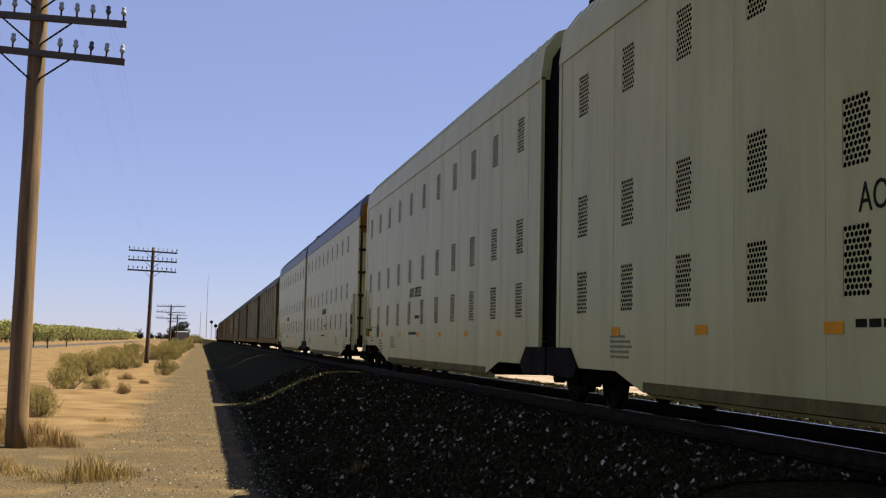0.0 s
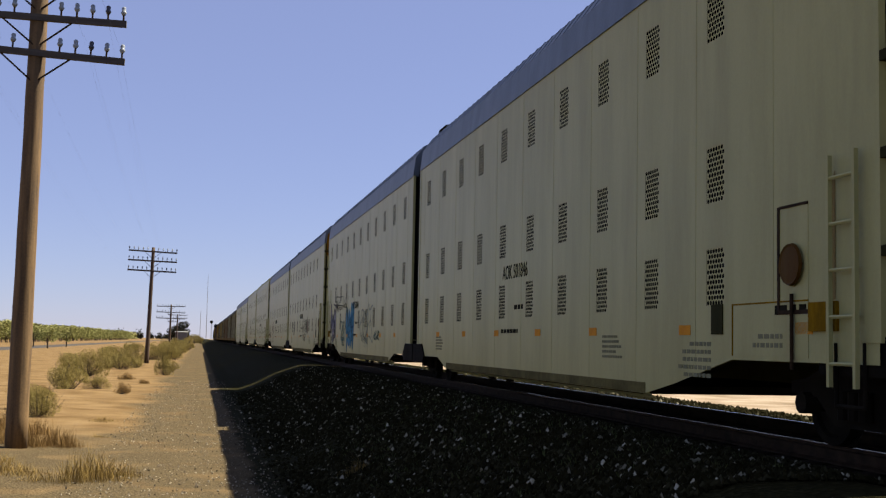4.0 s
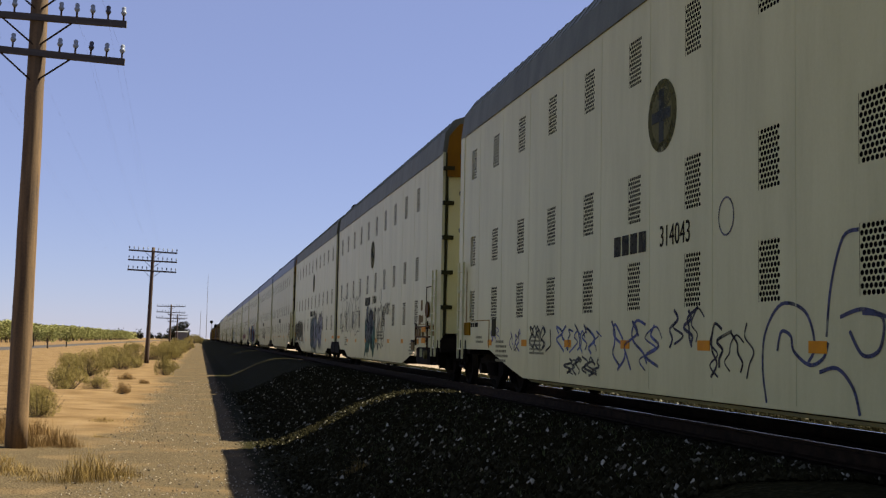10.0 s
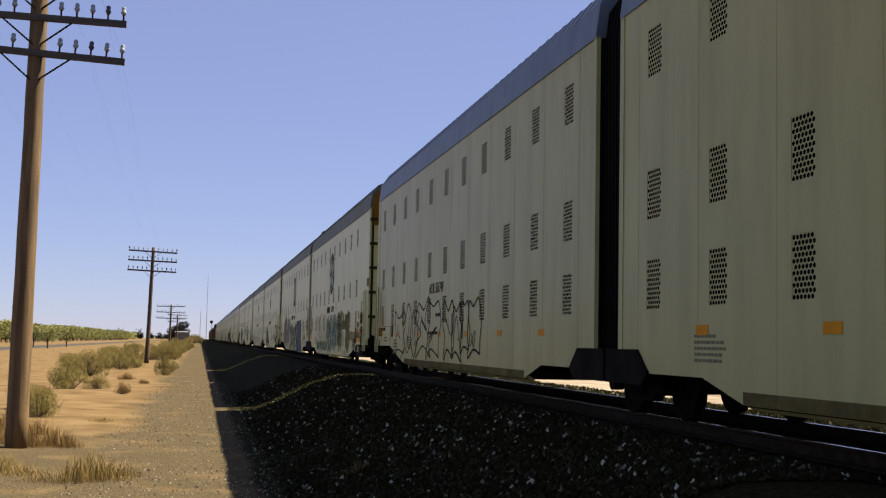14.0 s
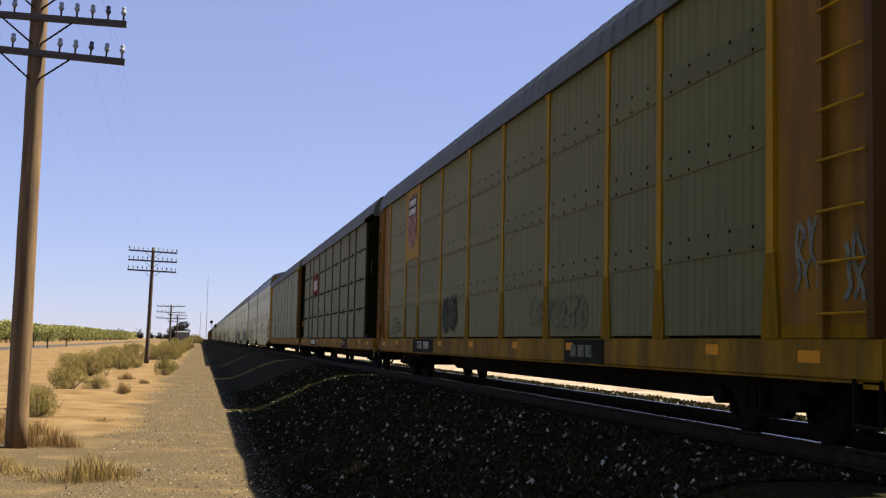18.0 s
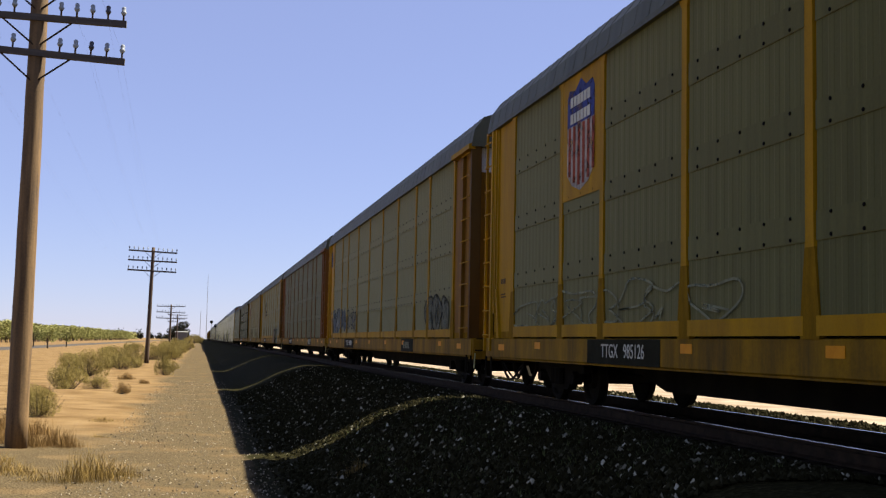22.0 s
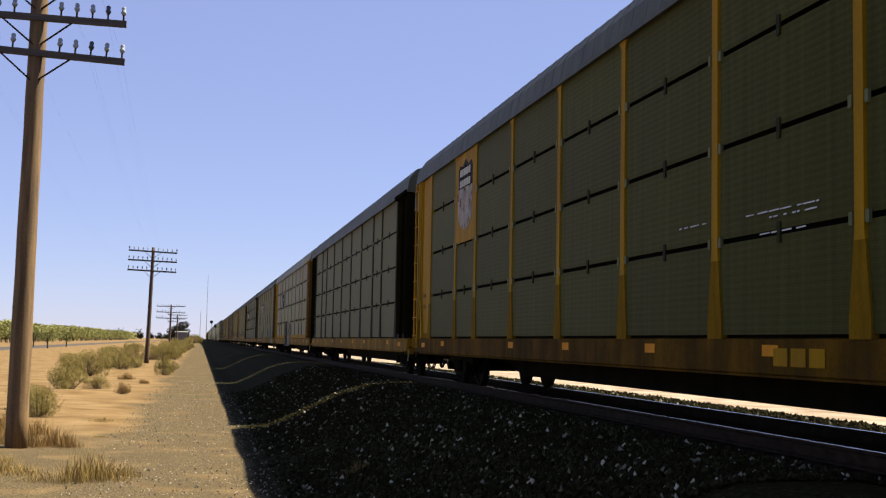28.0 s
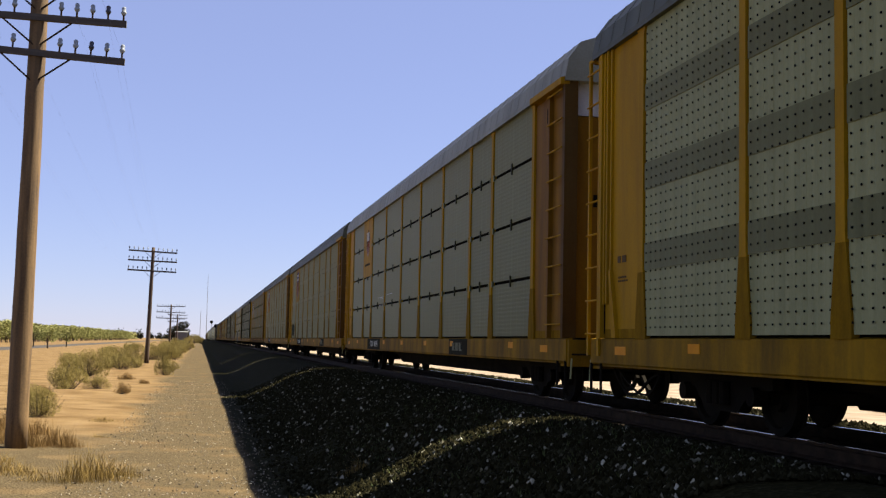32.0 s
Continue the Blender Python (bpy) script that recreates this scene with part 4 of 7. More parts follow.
    for s in (1, -1):
        add_rack_end(car, s, sect, end_paint, grime)
        part("end_sill", Solid().box(-HALF + 0.02, HALF - 0.02, *sorted((s * 13.4, s * 13.80)), 0.62, 1.02), sill_paint, car)
        part("coupler", Solid().box(-0.18, 0.18, *sorted((s * 13.4, s * 14.26)), 0.70, 0.95), under_black, car)
        part("step", Solid().rod((-HALF, s * 13.7, 0.7), (-HALF, s * 13.7, 0.3), 0.02).rod((-HALF, s * 13.3, 0.7), (-HALF, s * 13.3, 0.3), 0.02).rod((-HALF, s * 13.7, 0.31), (-HALF, s * 13.3, 0.31), 0.02), under_black, car)
        hose = smooth_line([(s * 13.4, 0.8), (s * 13.6, 0.42), (s * 13.9, 0.3), (s * 14.2, 0.5)], 5)
        part("air_hose", stroke(hose, 0.05, -0.6, 0.05), under_black, car)
        lever = Solid().rod((-HALF + 0.05, s * 13.86, 0.80), (-0.3, s * 13.9, 0.80), 0.016, None, 6)
        part("uncoupling_lever", lever, under_black, car)
        # the glint on the lever, painted as a pale upright piece
        part("lever_handle", Solid().rod((-HALF + 0.05, s * 13.86, 0.74), (-HALF + 0.03, s * 13.86, 0.44), 0.014, None, 6), zinc_pale, car, "handle of the uncoupling lever, pale to paint its glint")
        add_truck(car, s * 10.6)
    return car


# ---- train: the cars in their order ----
movers = []          # car and its y at the start
FLIP = Matrix.Diagonal((1, -1, 1, 1))
flipped_meshes = {}


def mirrored(ob):
    """A copy of a thing that is turned about front to back, with the same side to the camera."""
    made = {}
    for o in (ob, *ob.children_recursive):
        c = o.copy()
        scene.collection.objects.link(c)
        if o.data:
            if o.data.name not in flipped_meshes:
                me = o.data.copy()
                me.transform(FLIP)
                me.flip_normals()
                flipped_meshes[o.data.name] = me
            c.data = flipped_meshes[o.data.name]
        c.parent = made.get(o.parent)
        c.matrix_basis = FLIP @ o.matrix_basis @ FLIP
        made[o] = c
    return made[ob]


def place_car(car, y):
    movers.append((car, y))
    car.matrix_basis = pose(TRACK, y, RAIL)
    return car


models = {}
UNIT_LABEL = "dusty cream car carrier unit with pierced vents"


UNIT_LOOKS = {"blue": (white_paint, VENT, blue_roof, UNIT_LABEL + ", blue-grey roof"), "plain": (white_paint, VENT, white_paint, UNIT_LABEL + ", pale roof"),
              "white": (pale_paint, VENT_PALE, grey_roof, "whitish car carrier unit with vents, emblem and dark roof")}


def unit(style, rear):
    """A car of that style; the first of each is the one that the others copy."""
    if (style, rear) in models:
        return copy_thing(models[style, rear], Matrix())
    if rear:
        base = make_unit(*UNIT_LOOKS[style], REAR_COLUMNS, True)
        models[style, rear] = mirrored(base)
        for o in (*base.children_recursive, base):
            bpy.data.objects.remove(o)
    else:
        models[style, rear] = make_unit(*UNIT_LOOKS[style], FRONT_COLUMNS, False)
    return models[style, rear]


RACK_LOOKS = {
    "yellow_flush": (yellow_paint, yellow_paint, sill_yellow, zinc, "flush", zinc_roof, "rack car with galvanised screens, yellow posts and yellow end doors"),
    "yellow_rows": (yellow_paint, yellow_paint, sill_dirty, zinc_olive, "rows", zinc_roof, "rack car with four rows of galvanised screens and yellow posts"),
    "bright_rows": (yellow_paint, yellow_paint, sill_yellow, zinc_bright, "rows", pale_roof, "rack car with clean galvanised screens in rows and yellow posts"),
    "black_rows": (dark_green_paint, black_paint, sill_yellow, zinc_dark, "rows", zinc_roof, "rack car with dark screens in rows, dark posts and black ends"),
    "brown_flush": (brown_paint, brown_paint, sill_yellow, zinc, "flush", zinc_roof, "rack car with grey screens, brown posts and brown end doors"),
    "rust_flush": (rust_paint, rust_paint, sill_yellow, zinc_olive, "flush", zinc_roof, "rack car with grey screens and rust-red posts and ends"),
    "pierced": (yellow_paint, yellow_paint, sill_yellow, zinc_pale, "pierced", zinc_roof, "rack car with pale pierced screens and yellow posts"),
}


RACK_LOOKS["grey_flush"] = (zinc_bright, yellow_paint, sill_yellow, zinc_bright, "flush", zinc_roof, "rack car with plain grey screens and posts and yellow ends")
RACK_LOOKS["ochre_flush"] = (yellow_paint, ochre_paint, sill_yellow, zinc, "flush", zinc_roof, "rack car with galvanised screens, yellow posts and dull ochre ends")


def rack(style):
    if style in models:
        return copy_thing(models[style], Matrix())
    models[style] = make_rack(*RACK_LOOKS[style])
    return models[style]


# pairs of units: where their front coupler lies at the start, and the look
FIRST_PAIR = -3.216
pairs = []
for k, style in zip(range(-2, 8), ["blue", "plain", "blue", "blue", "blue", "blue", "white", "white", "white", "blue"]):
    c = FIRST_PAIR - PAIR * k - 1.09
    pairs.append((place_car(unit(style, False), c - 11.09), place_car(unit(style, True), c - 33.302)))
LAST_PAIR_END = FIRST_PAIR - PAIR * 8 + 0.335
racks = []
order = ["grey_flush", "black_rows", "ochre_flush", "yellow_flush", "rust_flush", "yellow_flush", "yellow_flush", "black_rows", "brown_flush", "bright_rows",
         "black_rows", "yellow_rows", "yellow_flush", "yellow_flush", "bright_rows", "pierced", "yellow_flush"]
for k, style in enumerate(order):
    slack = {13: 0.06, 15: 0.10}.get(k, 0.0)          # play in the couplers
    racks.append(place_car(rack(style), LAST_PAIR_END - 1.09 - RACK * (k + 0.5) + slack))
# rack cars ahead of the pairs
ahead = ["brown_flush", "brown_flush", "rust_flush", "brown_flush", "yellow_flush", "brown_flush", "yellow_flush", "rust_flush", "brown_flush", "yellow_flush"]
for k, style in enumerate(ahead):
    far_car = place_car(rack(style), FIRST_PAIR + PAIR * 2 - 1.09 + RACK * (k + 0.5))
    for o in far_car.children_recursive:          # these stay far off: no bolts, strips and rungs
        if o.name.split(".")[0] in ("rivet_pattern", "cover_strip", "rung", "small_print", "bracket", "reflector", "air_hose", "brake_pipe", "lever_handle", "door_seam"):
            bpy.data.objects.remove(o)


# ---- pole line ----
BEARING = 0.002854      # the pole line and fields run at a slight angle to the track


def place_on_ground(x, y):
    return (x + BEARING * y, y, profile(x) - 0.08)


INSULATOR = Solid().lathe((0, 0, 0), (0, 0, 1), [(0, 0.03), (0.04, 0.055), (0.07, 0.05), (0.08, 0.036), (0.13, 0.045), (0.16, 0.03), (0.17, 0.0)], 10)
glassy = surface("insulator_glass", (0.1944, 0.216, 0.2246), (0.2808, 0.3024, 0.311), 5, 0.12)
glassy_dark = surface("dark_insulator", (0.02, 0.02, 0.025), (0.05, 0.05, 0.06), 5, 0.15)
INS_PALE, INS_DARK = INSULATOR.mesh("insulator", glassy, True), INSULATOR.mesh("insulator", glassy_dark, True)
PIN = Solid().rod((0, 0, -0.12), (0, 0, 0.03), 0.018, None, 6).mesh("pin", rust)


def make_pole(x, y, height, lean, arms, foot=0.225, seed=0):
    """A telegraph pole; arms: (height, half length, tilt) of each cross-arm."""
    pole = thing("telegraph_pole", "weathered wooden telegraph pole with cross-arms and glass insulators", "telegraph pole", "telegraph poles beside the track",
                 place=Matrix.Translation(place_on_ground(x, y)) @ pose(0, 0, 0, 0, lean, 0))
    rnd = random.Random(seed)
    rings = []
    for k in range(15):
        h = height * k / 14
        r = foot - 0.055 * k / 14
        rings.append([(r * (1 + 0.03 * rnd.uniform(-1, 1)) * math.cos(a * math.tau / 14), r * (1 + 0.03 * rnd.uniform(-1, 1)) * math.sin(a * math.tau / 14), h) for a in range(14)])
    part("shaft", Solid().loft(rings), pole_wood if y < 50 else creosote_wood, pole, smooth=True)
    for h, half, tilt in arms:
        arm = part("cross_arm", Solid().box(-half, half, -0.20, -0.10, -0.06, 0.06), arm_wood, pole, place=pose(0, 0, h, 0, tilt, 0))
        brace = Solid()
        for s in (-1, 1):
            brace.rod((s * 0.62, -0.15, -0.06), (s * 0.05, -0.13, -0.52), 0.018, None, 6)
        part("brace", brace, rust, arm)
        n = 5
        for s in (-1, 1):
            for k in range(n):
                xx = s * (0.42 + k * (half - 0.48) / (n - 1))
                part("pin", PIN, None, arm, place=Matrix.Translation((xx, -0.15, 0.16)))
                part("insulator", INS_DARK if rnd.random() < 0.3 else INS_PALE, None, arm, place=Matrix.Translation((xx, -0.15, 0.17)))
    return pole


ARMS = [(7.45, 1.62, 2.0), (8.13, 1.62, 0.2), (8.82, 1.62, 0.0)]
make_pole(-3.31, 23.05, 9.3, 0.3, ARMS, 0.205, seed=1)
make_pole(-4.37, 97.1, 9.35, 1.2, [(7.45, 1.9, 0.6), (8.25, 1.9, 0.4), (9.0, 1.9, 0.9)], 0.18, seed=2)
make_pole(-5.25, 191.6, 7.4, 0.8, [(5.2, 2.2, 0.5), (6.15, 2.2, 0.6), (7.1, 2.2, -1.0)], 0.18, seed=3)
make_pole(-6.2, 286.0, 7.8, 0.5, [(5.9, 2.2, 0.5), (6.7, 2.2, -0.6), (7.5, 2.2, 1.0)], 0.18, seed=4)


# ---- locomotives at the head ----
def make_locomotive():
    engine = thing("locomotive", "dark diesel locomotive with a long hood", "locomotive", "locomotives of the train")
    part("frame", Solid().along_x([(-10.6, 0.9), (-10.6, 1.5), (10.6, 1.5), (10.6, 0.9), (7, 0.7), (-7, 0.7)], -1.5, 1.5), black_paint, engine)
    part("hood", Solid().along_y([(-0.95, 1.5), (-0.95, 4.1), (-0.7, 4.45), (0.7, 4.45), (0.95, 4.1), (0.95, 1.5)], -9.8, 5.2), dark_green_paint, engine)
    part("cab", Solid().along_y([(-1.5, 1.5), (-1.5, 4.2), (-1.0, 4.65), (1.0, 4.65), (1.5, 4.2), (1.5, 1.5)], 5.2, 8.0), dark_green_paint, engine)
    part("nose", Solid().along_x([(8.0, 1.5), (10.0, 1.5), (9.8, 2.7), (8.0, 3.0)], -0.9, 0.9), dark_green_paint, engine)
    part("radiator", Solid().along_y([(-1.45, 3.4), (-1.3, 4.6), (1.3, 4.6), (1.45, 3.4)], -9.0, -4.5), black_paint, engine)
    part("fuel_tank", Solid().along_x([(-3.2, 0.3), (-3.4, 0.9), (3.4, 0.9), (3.2, 0.3)], -1.4, 1.4), black_paint, engine)
    for y in (-6.6, 6.6):
        add_truck(engine, y)
    return engine


engine = make_locomotive()
head = FIRST_PAIR + PAIR * 2 - 1.09 + RACK * 10
second = copy_thing(engine, Matrix())
place_car(engine, head + 11.2)
place_car(second, head + 33.6)


# ---- lettering, emblems and sprayed paint on the cars ----
WALL = -HALF - 0.002       # just proud of a unit's side
SCREEN = -HALF - 0.003     # just proud of a rack's screens
LETTERS = {}


def letter(car, words, y, z, size, material, x, squeeze=1.0):
    key = (words, size, material.name)
    if key not in LETTERS:
        LETTERS[key] = flat_text(words, size, material, squeeze)
    part("lettering", LETTERS[key], None, car, place=Matrix.Translation((x, y, z)))


def letter_blocks(car, y, z, height, widths, material, x, slant=0.0):
    """Plain blocks in place of a trade name, running to -y."""
    a = y
    for w in widths:
        zt, zb = z + height / 2, z - height / 2
        part("name_block", decal([(a, zb), (a - w * 0.8, zb), (a - w * 0.8 - slant, zt), (a - slant, zt)], x), material, car)
        a -= w


def emblem_round(car, y, z, r, faded=False):
    """A round emblem as a plain ring with a cross."""
    pale = r > 0.7
    rim = (0.115, 0.125, 0.055) if pale else ((0.13, 0.14, 0.09) if faded else (0.085, 0.085, 0.025))
    field = (0.60, 0.62, 0.44) if pale else ((0.16, 0.17, 0.11) if faded else (0.16, 0.155, 0.06))
    cross = (0.11, 0.20, 0.27) if pale else ((0.11, 0.115, 0.08) if faded else (0.06, 0.07, 0.06))
    part("emblem", decal(ellipse(y, z, r, r), WALL), spray(rim), car, "round olive emblem" if not pale else "round olive ring with a blue cross")
    part("emblem_field", decal(ellipse(y, z, r * 0.74, r * 0.74), WALL - 0.004), spray(field), car)
    part("emblem_cross", decal([(y - r * 0.16, z - r * 0.72), (y + r * 0.16, z - r * 0.72), (y + r * 0.16, z + r * 0.72), (y - r * 0.16, z + r * 0.72)], WALL - 0.008), spray(cross), car)
    part("emblem_cross", decal([(y - r * 0.66, z - r * 0.15), (y + r * 0.66, z - r * 0.15), (y + r * 0.66, z + r * 0.15), (y - r * 0.66, z + r * 0.15)], WALL - 0.012), spray(cross if not pale else (0.38, 0.41, 0.36)), car)


def shield(car, y, top, bottom, half, blue=(0.05, 0.07, 0.22), red=(0.30, 0.06, 0.03), plain=False):
    """A shield on a yellow plate: dark top, striped or plain lower part."""
    mid = top - (top - bottom) * 0.40
    upper = [(y + half, mid), (y + half, top - 0.22), (y + half * 0.85, top - 0.10), (y + half * 0.4, top - 0.14), (y, top), (y - half * 0.4, top - 0.14),
             (y - half * 0.85, top - 0.10), (y - half, top - 0.22), (y - half, mid)]
    lower = [(y + half, mid), (y - half, mid), (y - half, bottom + 0.28), (y - half * 0.6, bottom + 0.10), (y, bottom), (y + half * 0.6, bottom + 0.10), (y + half, bottom + 0.28)]
    part("shield_top", decal(upper, SCREEN - 0.010), spray(blue), car)
    part("shield_field", decal(lower, SCREEN - 0.010), spray((0.42, 0.38, 0.32)), car)
    for r in range(2):
        letter_blocks(car, y + half * 0.75, mid + (top - mid) * (0.55 - 0.38 * r), 0.15, [half * 0.25] * 6, sign_white, SCREEN - 0.015)
    if not plain:
        for k in range(6):
            a = y + half * (0.88 - k * 0.35)
            low = bottom + 0.08 + 0.22 * (abs(a - y) / half) ** 2
            part("stripe", decal([(a, mid - 0.01), (a, low), (a - half * 0.17, low), (a - half * 0.17, mid - 0.01)], SCREEN - 0.015), spray(red), car)


def badge_plate(car, y0, y1, z0, z1, material=None):
    part("badge_plate", decal([(y0, z0), (y1, z0), (y1, z1), (y0, z1)], SCREEN, 0.008), material or yellow_paint, car, "painted plate")


def number_board(car, words, y=6.22, z=0.86):
    part("number_board", Solid().box(-HALF - 0.006, -HALF + 0.02, y - 1.25, y + 1.45, z - 0.17, z + 0.165), sign_black, car, "black board with white car number")
    letter(car, words.replace(" ", "   "), y + 0.05, z, 0.26, sign_white, -HALF - 0.009, 0.95)


def maker_blocks(car, y=-6.2, z=0.86, material=None, high=0.17):
    """Three plain blocks in place of a maker's mark, on a dark board where they are white."""
    if not material:
        part("mark_board", Solid().box(-HALF - 0.003, -HALF + 0.02, y - 0.95, y + 0.85, z - 0.17, z + 0.165), sign_black, car)
    letter_blocks(car, y + 0.52, z, high, [high * 2] * 3, material or spray((0.17, 0.18, 0.12) if high < 0.2 else (0.36, 0.37, 0.29)), -HALF - 0.005)


def kick_plates(car):
    for k, w in enumerate(PANEL_STEPS):
        y = (POSTS[k] + POSTS[k + 1]) / 2
        part("kick_plate", Solid().box(SCREEN - 0.012, SCREEN + 0.02, y - w / 2 + 0.12, y + w / 2 - 0.12, 1.06, 1.24), yellow_paint, car)


def sill_reflectors(car, ys):
    for y in ys:
        part("reflector", REFLECTOR, None, car, place=Matrix.Translation((-HALF - 0.002, y, 0.92)))


BLACK, WHITE, GREY = (0.012, 0.012, 0.014), (0.42, 0.43, 0.44), (0.16, 0.16, 0.16)
BLUE, SKY, RED, GREEN, PINK = (0.02, 0.06, 0.26), (0.05, 0.20, 0.36), (0.28, 0.03, 0.02), (0.03, 0.12, 0.05), (0.30, 0.17, 0.26)


def unit_marks(car, number, y, cream=True):
    """Car number and the small notices of a cream unit."""
    letter(car, "AOK " + number, y - 0.30, 2.20, 0.36, sign_black, WALL - 0.002, 0.86)
    text_bars(car, WALL, y + 0.6, 1.20, 1, 1.4, 0.07, sign_black, 5)
    text_bars(car, WALL, y - 0.3, 1.62, 1, 0.5, 0.08, sign_black, 6)


def notice(car, y, seed=1):
    text_bars(car, WALL, y, 1.08, 5, 0.8, 0.035, GREYED, seed)


def white_marks(car, number, y):
    letter_blocks(car, y + 1.42, 2.24, 0.26, [0.30] * 4, spray((0.045, 0.047, 0.032)), WALL - 0.002)
    letter(car, number, y - 0.62, 2.24, 0.36, sign_black, WALL - 0.002, 0.86)
    part("stencil_ring", stroke([p for p in ellipse(y - 2.0, 2.32, 0.18, 0.20, 20)] + [ellipse(y - 2.0, 2.32, 0.18, 0.20, 20)[0]], 0.02, WALL), spray(GREY), car)


numbers = ["502514", "502525", "501956", "501846", "502235", "501955", None, None, None, "501749"]
for (front, rear), number in zip(pairs, numbers):
    if number:
        unit_marks(front, number, 1.05)
        unit_marks(rear, number, 1.55)
        notice(front, 4.6, 3)
        notice(rear, 8.2, 4)
        notice(rear, -3.4, 7)
    else:
        notice(front, 4.6, 8)
        notice(rear, 8.0, 9)
plain_before = set(bpy.data.objects)
# second pair of the cream cars
graffiti(pairs[2][0], WALL, 8.1, 7.2, 1.05, 2.1, None, (0.25, 0.09, 0.06), 11, 2, 0.035)
graffiti(pairs[2][0], WALL, 4.7, 3.8, 1.1, 2.2, None, (0.25, 0.09, 0.06), 12, 2, 0.035)
graffiti(pairs[2][1], WALL, 0.1, -1.9, 1.3, 2.1, None, (0.13, 0.13, 0.08), 13, 3, 0.035)
graffiti(pairs[2][1], WALL, 0.1, -1.6, 0.9, 1.3, None, (0.10, 0.10, 0.06), 14, 4, 0.03)
graffiti(pairs[2][1], WALL, -1.9, -3.0, 1.2, 2.1, [(0.26, 0.20, 0.13), (0.16, 0.19, 0.11)], None, 16, 3)
graffiti(pairs[2][1], WALL, 7.0, 5.6, 1.2, 2.0, None, (0.2, 0.2, 0.17), 15, 3, 0.03)
# blue swelling forms, white forms and black tags
graffiti(pairs[3][0], WALL, 3.35, 1.0, 0.5, 2.45, [(0.07, 0.27, 0.40), (0.06, 0.24, 0.36)], (0.05, 0.20, 0.30), 21, 4, 0.05)
graffiti(pairs[3][0], WALL, 8.9, 6.8, 0.85, 2.35, [(0.36, 0.36, 0.38)], (0.05, 0.05, 0.06), 22, 3, 0.06, 1)
graffiti(pairs[3][0], WALL, 6.7, 5.0, 2.2, 2.7, None, (0.14, 0.15, 0.10), 23, 1, 0.03, 3)
graffiti(pairs[3][0], WALL, 4.3, 3.2, 2.15, 2.5, None, (0.14, 0.15, 0.10), 24, 1, 0.03, 2)
graffiti(pairs[3][0], WALL, 5.0, 3.9, 0.9, 1.7, None, (0.05, 0.17, 0.17), 25, 3, 0.04, 2)
graffiti(pairs[3][0], WALL, -0.6, -3.4, 0.9, 2.1, None, (0.13, 0.20, 0.21), 26, 3, 0.03, 2)
wild_strokes(pairs[3][0], WALL, -4.0, -5.1, 0.95, 1.28, (0.05, 0.125, 0.11), 27, 6, 0.04, 1.1)
wild_strokes(pairs[3][0], WALL, 6.6, 5.2, 2.05, 2.35, (0.10, 0.10, 0.065), 28, 6, 0.025, 1.2)
# rear unit with a long colourful strip
g = pairs[4][1]
graffiti(g, WALL, 9.5, 7.9, 0.75, 2.4, [SKY, (0.10, 0.30, 0.42)], BLACK, 31, 2, 0.06)
graffiti(g, WALL, 7.7, 6.6, 0.7, 2.3, [(0.36, 0.07, 0.07)], (0.20, 0.25, 0.4), 32, 1, 0.06)
part("sprayed_patch", decal([(5.0, 0.62), (0.1, 0.55), (-0.6, 0.9), (-0.4, 2.05), (1.0, 2.1), (4.9, 2.0)], WALL), spray((0.025, 0.03, 0.035)), g)
graffiti(g, WALL - 0.004, 4.9, 2.6, 0.75, 1.95, [(0.05, 0.07, 0.10), (0.16, 0.17, 0.18), (0.30, 0.30, 0.3)], BLACK, 33, 4, 0.05, 2)
graffiti(g, WALL - 0.004, 2.6, 1.4, 0.55, 2.3, [(0.30, 0.21, 0.15), (0.24, 0.15, 0.10)], (0.10, 0.05, 0.04), 34, 2, 0.04, 1)
graffiti(g, WALL - 0.004, 1.2, -0.3, 0.7, 1.9, [(0.03, 0.03, 0.035), (0.09, 0.09, 0.10)], GREY, 35, 3, 0.04, 1)
graffiti(g, WALL - 0.004, -0.2, -2.4, 0.55, 2.2, [(0.07, 0.22, 0.42), (0.09, 0.28, 0.48)], BLACK, 36, 4, 0.06)
graffiti(g, WALL - 0.004, -1.8, -5.4, 0.5, 2.15, [RED, (0.36, 0.34, 0.29), (0.08, 0.24, 0.44)], BLACK, 37, 6, 0.06, 1)
graffiti(g, WALL, -2.6, -5.2, 2.2, 2.5, None, (0.35, 0.08, 0.05), 38, 2, 0.03, 2)
graffiti(pairs[4][0], WALL, 5.5, -3.5, 0.85, 1.5, [(0.35, 0.20, 0.16)], (0.30, 0.12, 0.08), 39, 6, 0.03)
graffiti(pairs[5][0], WALL, 1.2, -1.6, 1.1, 1.75, None, (0.12, 0.11, 0.08), 41, 3, 0.04, 2)
graffiti(pairs[5][0], WALL, -1.3, -2.6, 1.0, 1.6, None, (0.06, 0.06, 0.05), 42, 2, 0.04, 2)
# whitish pairs
white_marks(pairs[6][0], "314064", -1.0)
emblem_round(pairs[6][0], -1.1, 3.72, 0.445)
graffiti(pairs[6][0], WALL, 0.3, -5.2, 0.5, 2.1, [(0.40, 0.41, 0.40), (0.20, 0.25, 0.23), (0.33, 0.35, 0.34)], (0.035, 0.06, 0.05), 51, 9, 0.05, 2)
graffiti(pairs[6][0], WALL, 9.9, 4.7, 0.9, 1.9, [(0.19, 0.17, 0.09), (0.15, 0.13, 0.07), (0.25, 0.24, 0.14)], (0.085, 0.085, 0.05), 52, 7, 0.04)
